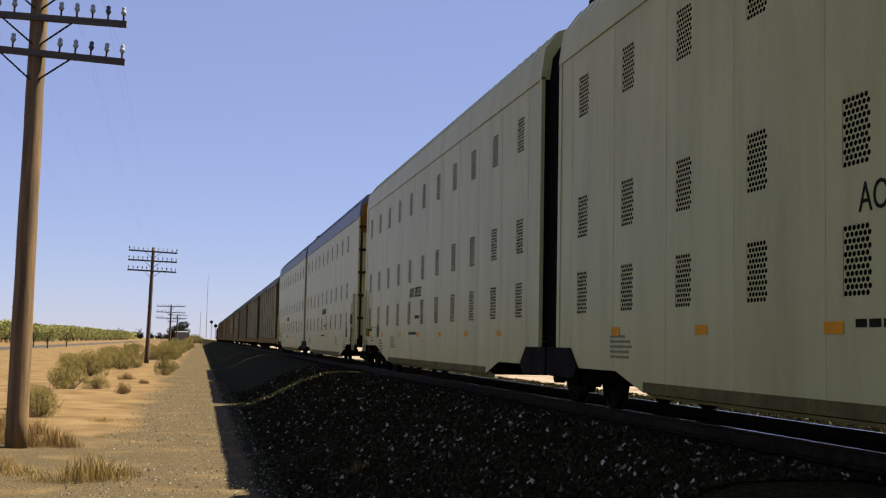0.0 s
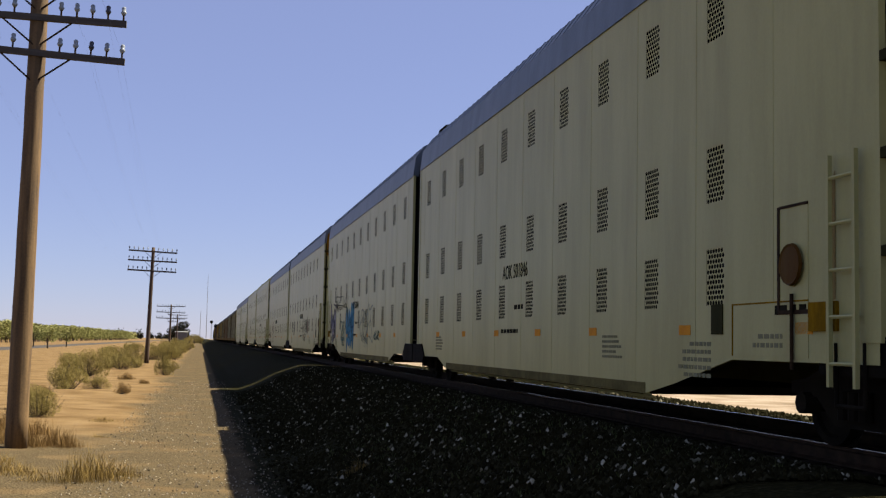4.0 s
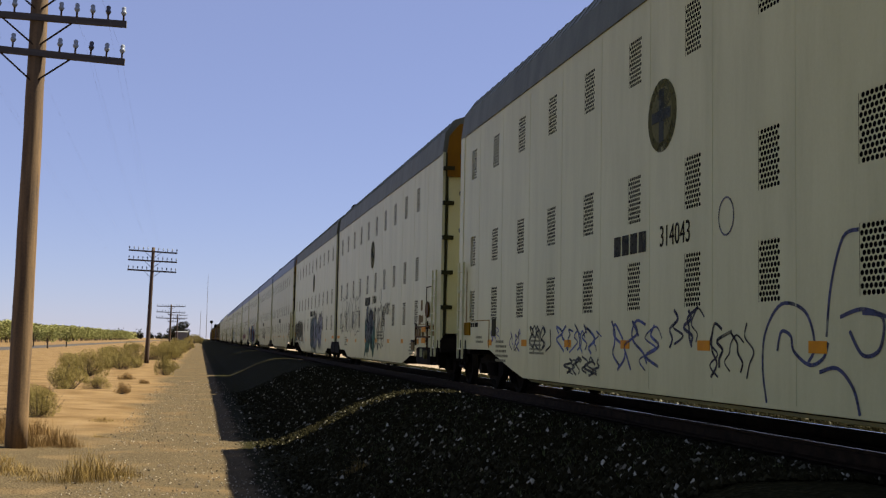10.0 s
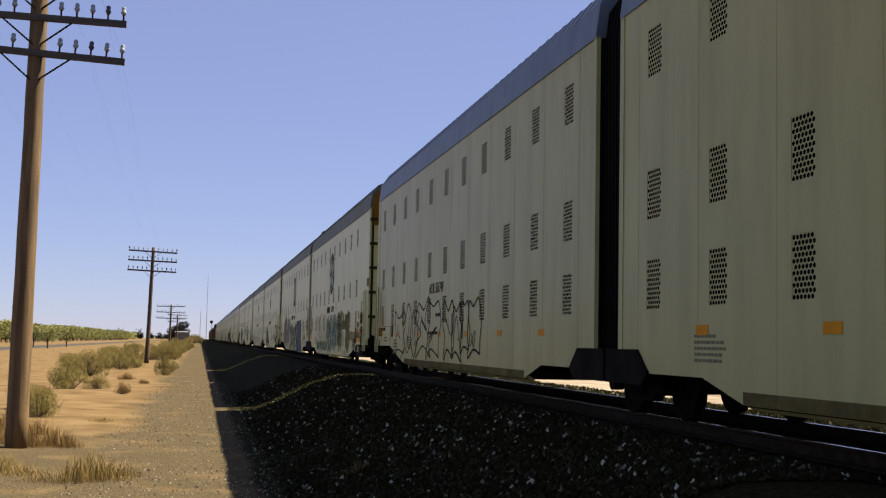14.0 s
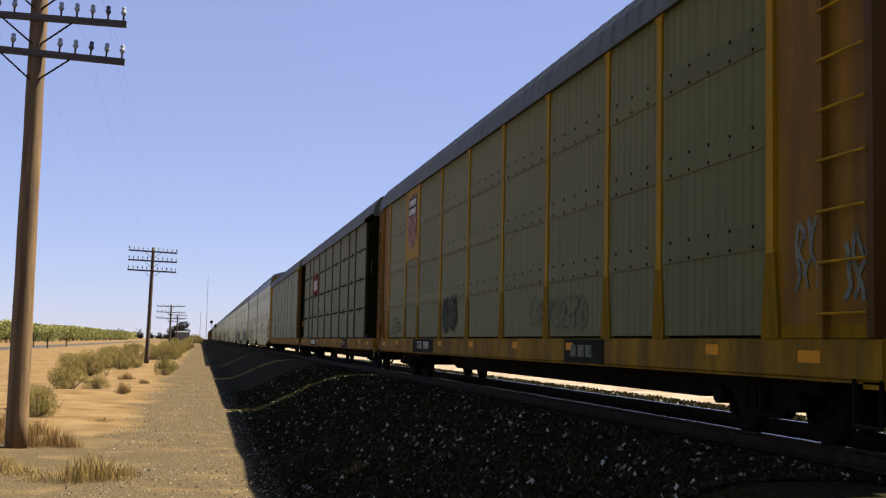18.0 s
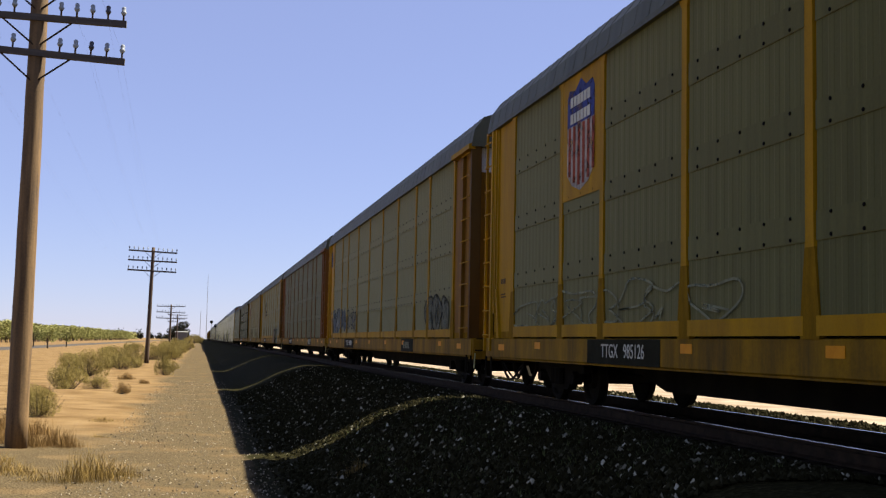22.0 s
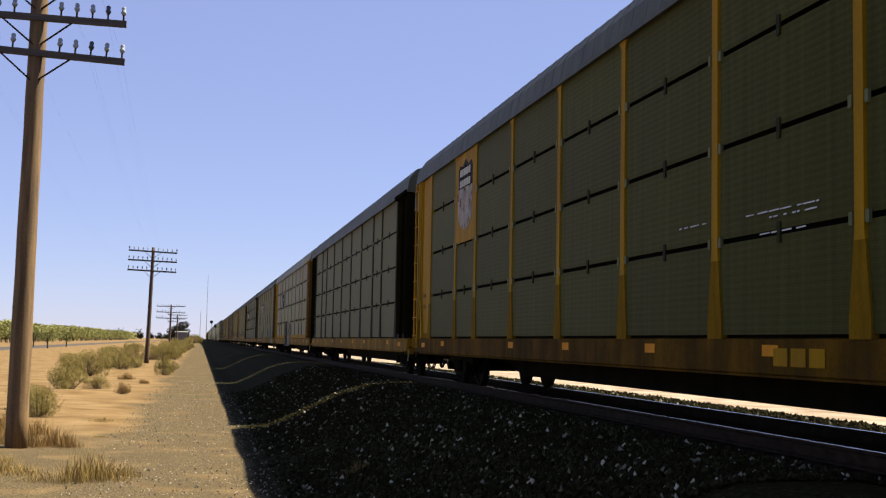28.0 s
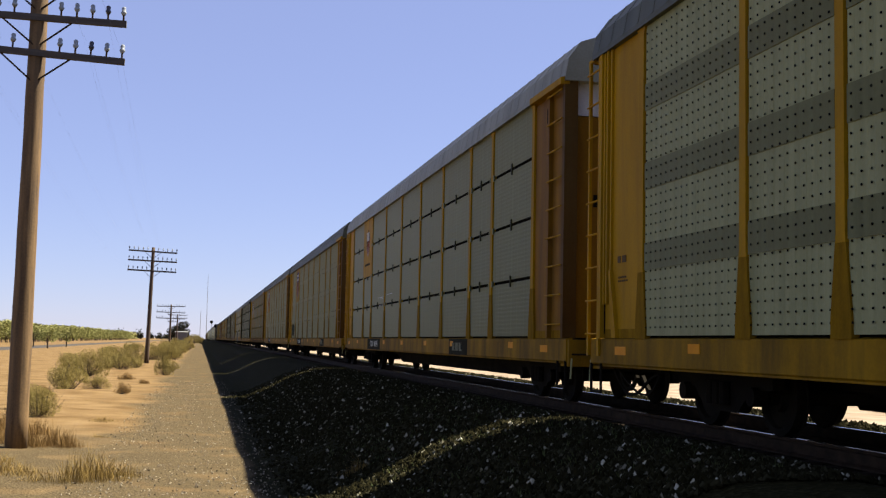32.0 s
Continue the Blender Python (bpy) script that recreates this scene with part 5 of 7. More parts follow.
wild_strokes(pairs[6][0], WALL - 0.008, 9.0, 4.9, 1.0, 1.95, (0.10, 0.095, 0.055), 49, 10, 0.06)
white_marks(pairs[6][1], "314064", 1.10)
emblem_round(pairs[6][1], 1.05, 3.72, 0.445)
m = pairs[6][1]
graffiti(m, WALL, 9.0, 4.2, 1.2, 2.5, None, (0.20, 0.215, 0.16), 53, 5, 0.03, 3)
graffiti(m, WALL, 2.6, 0.4, 0.45, 1.75, [(0.045, 0.125, 0.075), (0.055, 0.14, 0.085)], None, 54, 4)
graffiti(m, WALL - 0.005, 2.2, 0.7, 0.9, 2.05, [(0.15, 0.17, 0.15), (0.20, 0.22, 0.19), (0.08, 0.10, 0.09)], None, 55, 4)
wild_strokes(m, WALL - 0.009, 2.3, 0.7, 0.9, 1.9, (0.10, 0.115, 0.10), 59, 4, 0.10)
graffiti(m, WALL, 0.4, -1.6, 0.7, 2.0, None, (0.055, 0.06, 0.05), 56, 3, 0.035)
wild_strokes(m, WALL, -1.75, -2.75, 1.72, 2.12, (0.045, 0.05, 0.04), 57, 7, 0.03, 1.0)
text_bars(m, WALL, -0.3, 1.25, 3, 1.2, 0.05, GREYED, 58)
white_marks(pairs[7][0], "314043", -0.9)
emblem_round(pairs[7][0], -1.12, 3.72, 0.445)
for k, (a, b, lo, hi, c, count) in enumerate(((7.3, 6.7, 0.95, 1.25, (0.24, 0.24, 0.34), 4), (5.9, 5.2, 0.80, 1.2, (0.24, 0.24, 0.34), 5), (4.6, 3.5, 0.80, 1.25, (0.085, 0.09, 0.075), 7), (3.0, 1.1, 0.80, 1.25, (0.13, 0.17, 0.30), 9),
                                              (2.6, 1.1, 0.50, 0.78, (0.09, 0.095, 0.075), 8), (0.65, -1.1, 0.62, 1.32, (0.11, 0.13, 0.24), 6), (-1.4, -2.3, 0.92, 1.42, (0.065, 0.07, 0.09), 5), (-2.45, -3.45, 0.62, 1.22, (0.055, 0.055, 0.055), 6))):
    wild_strokes(pairs[7][0], WALL, a, b, lo, hi, c, 60 + k, count, 0.032, 1.1)
for k, knots in enumerate((((-3.80, 0.42), (-3.72, 0.75), (-3.78, 1.10), (-4.10, 1.36), (-4.55, 1.28), (-4.72, 0.98), (-4.60, 0.82)), ((-4.02, 0.92), (-4.10, 1.10), (-4.28, 1.06), (-4.34, 0.92), (-4.62, 0.80), (-4.86, 0.86), (-4.95, 1.0)),
                           ((-4.80, 0.74), (-5.1, 0.78), (-5.35, 0.62), (-5.45, 0.40)), ((-4.92, 1.05), (-5.0, 1.5), (-5.2, 1.9), (-5.45, 1.95)), ((-5.15, 1.22), (-5.5, 1.28), (-5.9, 1.2)), ((-5.3, 1.1), (-5.5, 0.9), (-5.75, 0.95), (-5.8, 1.2), (-5.5, 1.25)))):
    part("painted_line", stroke(smooth_line(list(knots), 6), 0.035, WALL - 0.001 * (k % 3), 0.002), spray((0.085, 0.095, 0.15)), pairs[7][0])
white_marks(pairs[7][1], "314043", 1.10)
emblem_round(pairs[7][1], 1.09, 3.74, 0.44, True)
m = pairs[7][1]
for k, (y, w, lo, hi, lean) in enumerate(((5.72, 0.34, 0.72, 1.66, 0.10), (5.25, 0.40, 0.42, 1.92, -0.18), (4.72, 0.34, 0.55, 1.78, 0.16), (4.22, 0.44, 0.45, 1.86, -0.10), (3.72, 0.38, 0.50, 1.95, 0.20), (3.18, 0.34, 0.62, 1.70, 0.0), (2.72, 0.30, 0.42, 1.25, -0.2))):
    form = smooth_line([(y + w * 0.5, lo + 0.10), (y + w * 0.30 + lean, lo + (hi - lo) * 0.5), (y + w * 0.55 + lean, hi - 0.12), (y + lean, hi), (y - w * 0.4 + lean, hi - 0.2), (y - w * 0.25, lo + (hi - lo) * 0.45), (y - w * 0.5, lo + 0.2), (y - w * 0.1, lo), (y + w * 0.5, lo + 0.10)], 4)[:-1]
    part("painted_letter", decal(form, WALL - 0.001 * (k % 3), 0.003), spray((0.040, 0.046, 0.034)), m, "dark painted letter stroke")
    part("painted_line", stroke(form[:len(form) * 2 // 3], 0.045, WALL - 0.006, 0.002), spray((0.40, 0.42, 0.31)), m)
    part("painted_line", stroke(smooth_line([(y - w * 0.3, lo + 0.2), (y - w * 0.36, lo), (y - w * 0.30, lo - 0.12)], 3), 0.03, WALL - 0.002, 0.002), spray((0.05, 0.055, 0.042)), m)
for k in range(6):
    u = 2.55 - 0.16 * k
    part("painted_line", stroke(smooth_line([(u, 1.2 - 0.06 * k), (u - 0.08, 0.9 - 0.07 * k), (u + 0.02, 0.62 - 0.05 * k)], 3), 0.05, WALL - 0.001 * (k % 2), 0.002), spray((0.05, 0.055, 0.042)), m)
wild_strokes(m, WALL, -1.2, -2.7, 0.82, 1.30, (0.035, 0.07, 0.17), 74, 6, 0.05, 0.8)
wild_strokes(m, WALL, -4.4, -5.35, 0.62, 1.42, (0.03, 0.065, 0.19), 75, 7, 0.05, 1.1)
wild_strokes(m, WALL - 0.002, -5.4, -5.9, 0.85, 1.2, (0.03, 0.065, 0.19), 78, 3, 0.04, 1.2)
part("card_holder", Solid().box(WALL - 0.012, WALL, -6.36, -5.98, 1.70, 2.02), dark_green_paint, m, "dark framed card holder")
text_bars(m, WALL, -6.2, 2.75, 6, 0.5, 0.06, GREYED, 76)
text_bars(m, WALL, -3.4, 1.32, 6, 0.8, 0.035, GREYED, 77)
white_marks(pairs[8][0], "314110", -0.7)
emblem_round(pairs[8][0], -1.14, 3.73, 0.87)
m = pairs[8][0]
graffiti(m, WALL, 6.9, 2.6, 0.55, 2.5, [(0.33, 0.30, 0.21), (0.31, 0.275, 0.20), (0.35, 0.325, 0.22)], None, 81, 5)
graffiti(m, WALL, 6.3, 3.4, 0.8, 2.1, None, (0.27, 0.24, 0.18), 80, 4, 0.04)
wild_strokes(m, WALL - 0.003, 2.2, -3.2, 0.30, 1.90, (0.016, 0.018, 0.012), 82, 11, 0.15, 0.45)
wild_strokes(m, WALL - 0.001, 2.0, -3.0, 0.30, 1.70, (0.33, 0.35, 0.24), 87, 9, 0.13, 0.4)
for k in range(7):
    y = -3.3 - k * 0.39
    bar = smooth_line([(y, 0.32), (y + 0.04, 1.0), (y - 0.02, 1.86), (y - 0.19, 1.92), (y - 0.38, 1.86), (y - 0.36, 1.0), (y - 0.40, 0.32), (y, 0.32)], 4)[:-1]
    part("painted_stripe", decal(bar, WALL - 0.001 * (k % 2), 0.003), spray((0.055, 0.125, 0.19) if k % 2 == 0 else (0.23, 0.275, 0.235)), m)
part("painted_line", stroke(smooth_line([(-3.2, 0.5), (-3.15, 1.85), (-3.7, 1.98), (-4.8, 1.95), (-6.05, 1.98), (-6.15, 1.2), (-5.9, 0.6)], 6), 0.07, WALL - 0.006, 0.002), spray((0.07, 0.08, 0.06)), m)
wild_strokes(m, WALL - 0.006, -5.6, -6.6, 0.28, 0.9, (0.05, 0.065, 0.03), 88, 4, 0.14, 0.5)
graffiti(m, WALL, -7.0, -9.0, 0.55, 1.95, None, (0.16, 0.17, 0.12), 89, 3, 0.02)
wild_strokes(m, WALL - 0.004, -7.6, -8.7, 0.95, 1.2, (0.05, 0.055, 0.04), 90, 9, 0.03, 0.6)
white_marks(pairs[8][1], "314110", 1.3)
emblem_round(pairs[8][1], 1.17, 3.75, 0.87)
m = pairs[8][1]
graffiti(m, WALL, 7.7, 3.0, 0.45, 2.2, None, (0.44, 0.46, 0.33), 83, 5, 0.05)
graffiti(m, WALL, 7.3, 3.2, 0.42, 0.95, [(0.12, 0.235, 0.075), (0.21, 0.30, 0.13)], None, 84, 6)
graffiti(m, WALL, 3.0, -0.9, 0.4, 2.0, [(0.18, 0.295, 0.225), (0.25, 0.335, 0.24), (0.27, 0.36, 0.15)], None, 85, 6)
wild_strokes(m, WALL - 0.005, 2.9, -0.8, 0.4, 1.9, (0.15, 0.25, 0.21), 93, 7, 0.08)
graffiti(m, WALL, -1.0, -5.0, 0.5, 2.0, [(0.21, 0.20, 0.075), (0.17, 0.165, 0.06), (0.19, 0.215, 0.08)], None, 86, 6)
wild_strokes(m, WALL - 0.005, -1.0, -5.0, 0.5, 2.1, (0.15, 0.155, 0.055), 94, 7, 0.12)
part("notice_plate", decal([(-3.0, 0.55), (-4.15, 0.55), (-4.15, 1.36), (-3.0, 1.36)], WALL - 0.010, 0.003), pale_paint, m, "pale notice plate")
text_bars(m, WALL - 0.013, -3.1, 1.28, 8, 0.9, 0.035, GREYED, 95)
part("tan_patch", decal([(-5.2, 0.95), (-8.2, 0.95), (-8.2, 1.22), (-5.2, 1.3)], WALL, 0.003), spray((0.40, 0.31, 0.13)), m)
part("gold_plate", decal([(-9.75, 2.75), (-10.2, 2.75), (-10.2, 3.02), (-9.75, 3.02)], WALL - 0.012, 0.003), ochre_paint, m)
graffiti(pairs[9][0], WALL, 6.6, 0.9, 0.55, 1.9, None, (0.05, 0.05, 0.045), 91, 5, 0.04, 1)
graffiti(pairs[9][0], WALL, 0.0, -3.3, 0.55, 1.85, None, (0.05, 0.05, 0.045), 92, 4, 0.045)

# rack cars
T = [None] + racks
for k, words in ((2, "TTGX 970211"), (3, "TTGX 978891"), (4, "TTGX 985537"), (5, "TTGX 159388"), (6, "TTGX 988980"), (7, "TTGX 985126"), (8, "TTGX 970203"), (9, "TTGX 992138"),
                 (13, "TTGX 973488"), (14, "TTGX 981368"), (15, "TTGX 981074")):
    if k == 2:
        part("number_board", Solid().box(-HALF - 0.006, -HALF + 0.02, 4.97, 7.67, 0.69, 1.025), sign_black, T[k])
        text_bars(T[k], -HALF - 0.006, 7.4, 0.97, 1, 2.2, 0.2, sign_white, 3)
    else:
        number_board(T[k], words)
for k in (2, 3, 5, 6, 8, 12, 13, 14, 15):
    maker_blocks(T[k], -6.1, 0.86, yellow_paint if k in (8, 12, 13) else None, 0.26 if k == 5 else 0.17)
for k in range(1, 18):
    sill_reflectors(T[k], [10.2, 4.2, 1.0, -2.4, -5.5, -10.5])
for k in (4, 6, 7, 10):
    kick_plates(T[k])
NARROW = (POSTS[1], POSTS[2])
for k, top, bottom, plain in ((3, 4.86, 3.34, False), (7, 4.86, 3.2, False), (13, 4.86, 3.36, False), (14, 4.86, 3.32, False)):
    badge_plate(T[k], NARROW[0] - 0.08, NARROW[1] + 0.08, 3.10, 4.96)
    shield(T[k], 8.05, top, bottom, 0.62, (0.05, 0.07, 0.24) if k != 3 else (0.10, 0.09, 0.08))
badge_plate(T[15], NARROW[0] - 0.08, NARROW[1] + 0.08, 3.06, 4.96)
shield(T[15], 8.02, 4.62, 3.74, 0.36)
text_bars(T[15], SCREEN - 0.01, 8.6, 3.5, 1, 1.1, 0.07, sign_black, 2)
badge_plate(T[12], NARROW[0] - 0.08, NARROW[1] + 0.08, 3.06, 4.96)
shield(T[12], 8.05, 4.82, 3.30, 0.66, (0.03, 0.03, 0.04), plain=True)
# the two dark cars with a red panel and white blocks
for k, y0, y1 in ((2, POSTS[2] - 0.1, POSTS[3] + 0.1), (8, POSTS[2] - 0.1, POSTS[3] + 0.1)):
    badge_plate(T[k], y0, y1, 3.09, 4.04, spray((0.23, 0.046, 0.011)))
    letter_blocks(T[k], y0 - 0.45, 3.56, 0.46, [0.34, 0.36, 0.36, 0.28, 0.16, 0.16], sign_white, SCREEN - 0.010, -0.10)
    text_bars(T[k], SCREEN - 0.004, 4.0, 2.65, 2, 1.2, 0.05, sign_white, 4)
    part("yellow_notice", Solid().box(-HALF - 0.02, -HALF, 12.1, 12.45, 1.65, 1.95), yellow_paint, T[k])
# dark and pale trade panels as plain shapes
for k, y, z, dark in ((4, 6.1, 3.75, (0.05, 0.05, 0.045)),):
    for r in range(4):
        part("name_block", decal([(y + 0.7, z - 0.3 + r * 0.11), (y - 0.1, z - 0.3 + r * 0.11), (y - 0.14, z - 0.23 + r * 0.11), (y + 0.62, z - 0.23 + r * 0.11)], SCREEN - 0.006), spray(dark), T[k])
    letter_blocks(T[k], y - 0.15, z + 0.1, 0.30, [0.36, 0.36], spray(dark), SCREEN - 0.006, 0.08)
    letter_blocks(T[k], y, z - 0.5, 0.18, [0.17] * 7, spray(dark), SCREEN - 0.006)
    letter_blocks(T[k], y, z - 0.78, 0.18, [0.17] * 8, spray(dark), SCREEN - 0.006)
badge_plate(T[10], POSTS[2] - 0.1, POSTS[3] + 0.1, 3.09, 4.04, spray((0.30, 0.32, 0.33)))
for r in range(5):
    part("name_block", decal([(7.0, 3.56 + r * 0.085), (6.1, 3.56 + r * 0.085), (6.05, 3.60 + r * 0.085), (6.92, 3.60 + r * 0.085)], SCREEN - 0.010), sign_black, T[10])
letter_blocks(T[10], 6.05, 3.78, 0.30, [0.38, 0.38], sign_black, SCREEN - 0.010, 0.08)
letter_blocks(T[10], 6.2, 3.42, 0.15, [0.19] * 7, sign_black, SCREEN - 0.010)
letter_blocks(T[10], 6.2, 3.21, 0.15, [0.19] * 8, sign_black, SCREEN - 0.010)
badge_plate(T[9], 4.45, 1.75, 3.28, 4.0, spray((0.13, 0.045, 0.03)))
letter_blocks(T[9], 4.35, 3.72, 0.20, [0.19] * 7, sign_white, SCREEN - 0.010)
for r in range(2):
    part("name_block", decal([(4.4, 3.30 + r * 0.14), (2.2, 3.30 + r * 0.14), (2.2, 3.39 + r * 0.14), (4.4, 3.39 + r * 0.14)], SCREEN - 0.010), sign_white, T[9])
for r in (0.32, 0.17):
    arc = [(2.1 + r * math.cos(a * math.pi / 12), 3.66 + r * math.sin(a * math.pi / 12)) for a in range(-2, 13)]
    part("name_block", stroke(arc, 0.09, SCREEN - 0.010), sign_white, T[9])
# sprayed paint on the racks, as dusty as their screens
def dusty(colours):
    return colours and [tuple(v * k for v, k in zip(c, (0.40, 0.42, 0.30))) for c in colours]


def rack_paint(car, x, y0, y1, z0, z1, fills, line, *rest):
    graffiti(car, x, y0, y1, z0, z1, dusty(fills), line and dusty([line])[0], *rest)


rack_paint(T[3], SCREEN, 4.2, 2.7, 1.2, 2.0, [(0.16, 0.16, 0.17)], (0.20, 0.20, 0.20), 101, 3, 0.03)
rack_paint(T[3], SCREEN, 11.6, 9.9, 1.15, 1.6, None, (0.4, 0.4, 0.33), 102, 3, 0.03)
rack_paint(T[3], SCREEN, -3.0, -6.0, 1.2, 1.7, None, (0.45, 0.45, 0.37), 103, 5, 0.035)
rack_paint(T[6], SCREEN, 12.2, 7.7, 1.15, 2.3, [(0.50, 0.52, 0.60), (0.36, 0.40, 0.50), (0.22, 0.28, 0.42)], (0.30, 0.32, 0.45), 105, 6, 0.04)
rack_paint(T[6], SCREEN, 7.3, 4.4, 1.35, 2.0, None, (0.16, 0.18, 0.34), 106, 5, 0.04, 2)
rack_paint(T[6], SCREEN, -8.5, -11.2, 1.1, 2.0, [(0.35, 0.36, 0.36)], (0.05, 0.05, 0.05), 107, 3, 0.06)
rack_paint(T[7], SCREEN, 0.1, -1.1, 1.05, 1.95, [(0.55, 0.56, 0.6)], None, 108, 2)
rack_paint(T[7], SCREEN, -1.0, -3.6, 1.05, 2.15, [(0.55, 0.57, 0.62)], (0.45, 0.46, 0.5), 109, 4, 0.05)
rack_paint(T[7], SCREEN, 11.9, 3.0, 1.15, 1.7, None, (0.6, 0.6, 0.5), 110, 7, 0.03)
rack_paint(T[7], SCREEN, -4.2, -7.5, 1.1, 2.0, None, (0.5, 0.5, 0.42), 111, 4, 0.05)
rack_paint(T[14], SCREEN, 11.5, 9.9, 1.1, 1.9, [(0.15, 0.19, 0.17)], (0.06, 0.07, 0.06), 115, 2, 0.04)
wild_strokes(T[3], -HALF + 0.014, -12.25, -12.7, 1.45, 2.2, (0.19, 0.20, 0.14), 121, 4, 0.05)
wild_strokes(T[3], -HALF + 0.014, -13.1, -13.5, 1.3, 1.95, (0.19, 0.20, 0.14), 122, 3, 0.06)
part("emblem", decal(ellipse(12.2, 4.3, 0.22, 0.34), -HALF - 0.05), spray((0.05, 0.08, 0.16)), T[6])

# the painters' marks sit a little further back on the later cars
for k, (front, rear) in enumerate(pairs):
    for car in (front, rear):
        for o in car.children:
            if o not in plain_before and o.name.startswith("sprayed"):
                o.location.y -= 0.05 * max(0, k - 2)
for k, car in enumerate(racks):
    for o in car.children:
        if o not in plain_before and o.name.startswith("sprayed"):
            o.location.y -= max(0.0, 0.42 - 0.03 * k)
# a row of long-necked birds over screens, posts and sill
OVER = -HALF - 0.026       # just proud of a rack's posts
for y, size, body, edge in ((-5.36, 0.92, (0.30, 0.30, 0.17), None), (-6.30, 0.98, (0.20, 0.036, 0.016), (0.40, 0.40, 0.30)), (-7.36, 1.12, (0.006, 0.030, 0.008), (0.30, 0.32, 0.24)),
                            (-8.50, 1.14, (0.13, 0.125, 0.062), (0.03, 0.032, 0.014)), (-9.62, 1.16, (0.22, 0.25, 0.165), None)):
    outline = [(0.40, 0.69), (0.36, 1.0), (0.20, 1.22), (0.36, 1.40), (0.42, 1.58), (0.32, 1.74), (0.10, 1.80), (-0.10, 1.74), (-0.26, 1.68), (-0.66, 1.63), (-0.30, 1.54), (-0.20, 1.50), (-0.22, 1.42),
               (-0.34, 1.34), (-0.44, 1.18), (-0.42, 0.98), (-0.34, 0.69)]
    shape = smooth_line([(y + u * size, 0.69 + (v - 0.69) * (0.97 + 0.04 * size)) for u, v in outline + outline[:1]], 4)[:-1]
    part("painted_bird", decal(shape, OVER, 0.003), spray(body), T[4], "long-necked painted bird shape")
    if edge:
        part("painted_line", stroke(shape[4:-4], 0.04, OVER - 0.004, 0.002), spray(edge), T[4])
        part("painted_line", stroke(smooth_line([(y - 0.02, 1.47), (y - 0.2, 1.50), (y - 0.5, 1.60)], 4), 0.05, OVER - 0.004, 0.002), spray(edge), T[4])
part("small_plate", Solid().box(OVER - 0.002, OVER + 0.03, -8.14, -7.86, 0.72, 0.98), sign_black, T[4], "small black notice plate")
# round-topped letter forms in a row: dark halo, pale body, dark counters
for k, (a, b, top, fill) in enumerate(((3.16, 2.2, 1.98, (0.016, 0.032, 0.020)), (2.2, 1.32, 2.0, (0.008, 0.007, 0.006)), (1.28, 0.68, 1.94, (0.30, 0.31, 0.24)), (0.68, -0.02, 1.93, (0.28, 0.29, 0.22)), (-0.02, -0.98, 1.93, (0.30, 0.31, 0.24)))):
    mid, h = (a + b) / 2, (a - b) / 2
    form = [(mid + h * 0.80, 0.62), (mid + h * 0.98, 1.1), (mid + h * 0.97, top - 0.35), (mid + h * 0.6, top - 0.06), (mid, top), (mid - h * 0.6, top - 0.06), (mid - h * 0.97, top - 0.35), (mid - h * 0.98, 1.1), (mid - h * 0.86, 0.60)]
    ring = smooth_line(form + form[:1], 4)[:-1]
    halo = [(mid + (u - mid) * 1.10, 1.25 + (v - 1.25) * 1.06) for u, v in ring]
    part("painted_halo", decal(halo, OVER + 0.002, 0.002), spray((0.012, 0.013, 0.008)), T[10])
    part("painted_letter", decal(ring, OVER - 0.001, 0.003), spray(fill), T[10], "round-topped painted letter form")
    if k < 2:
        part("painted_line", stroke(ring + ring[:2], 0.06, OVER - 0.005, 0.002), spray((0.30, 0.31, 0.26)), T[10])
        part("painted_counter", decal(ellipse(mid - h * 0.3, 1.45, h * 0.28, 0.30, 14, 0.15, k), OVER - 0.005, 0.002), spray((0.22, 0.23, 0.17) if k == 0 else (0.02, 0.02, 0.012)), T[10])
    else:
        part("painted_counter", decal(smooth_line([(mid + h * 0.15, 1.62), (mid - h * 0.15, 1.5), (mid - h * 0.3, 0.9), (mid - h * 0.5, 0.75), (mid - h * 0.1, 0.85), (mid + h * 0.2, 1.3)], 4), OVER - 0.005, 0.002), spray((0.022, 0.022, 0.012)), T[10])
part("painted_patch", decal([(2.95, 0.62), (2.3, 0.60), (2.25, 0.92), (2.9, 0.95)], OVER - 0.006, 0.002), spray((0.016, 0.045, 0.075)), T[10])
drips = random.Random(23)
part("painted_splash", decal(ellipse(-0.55, 1.72, 0.20, 0.17, 18, 0.2, 4), OVER - 0.006, 0.002), spray((0.20, 0.03, 0.012)), T[10])
for k in range(6):
    u = -0.38 - 0.07 * k
    part("painted_drip", stroke([(u, 1.68), (u + 0.02, 1.5), (u + 0.01, drips.uniform(1.15, 1.4))], 0.03, OVER - 0.007, 0.002), spray((0.20, 0.03, 0.012)), T[10])
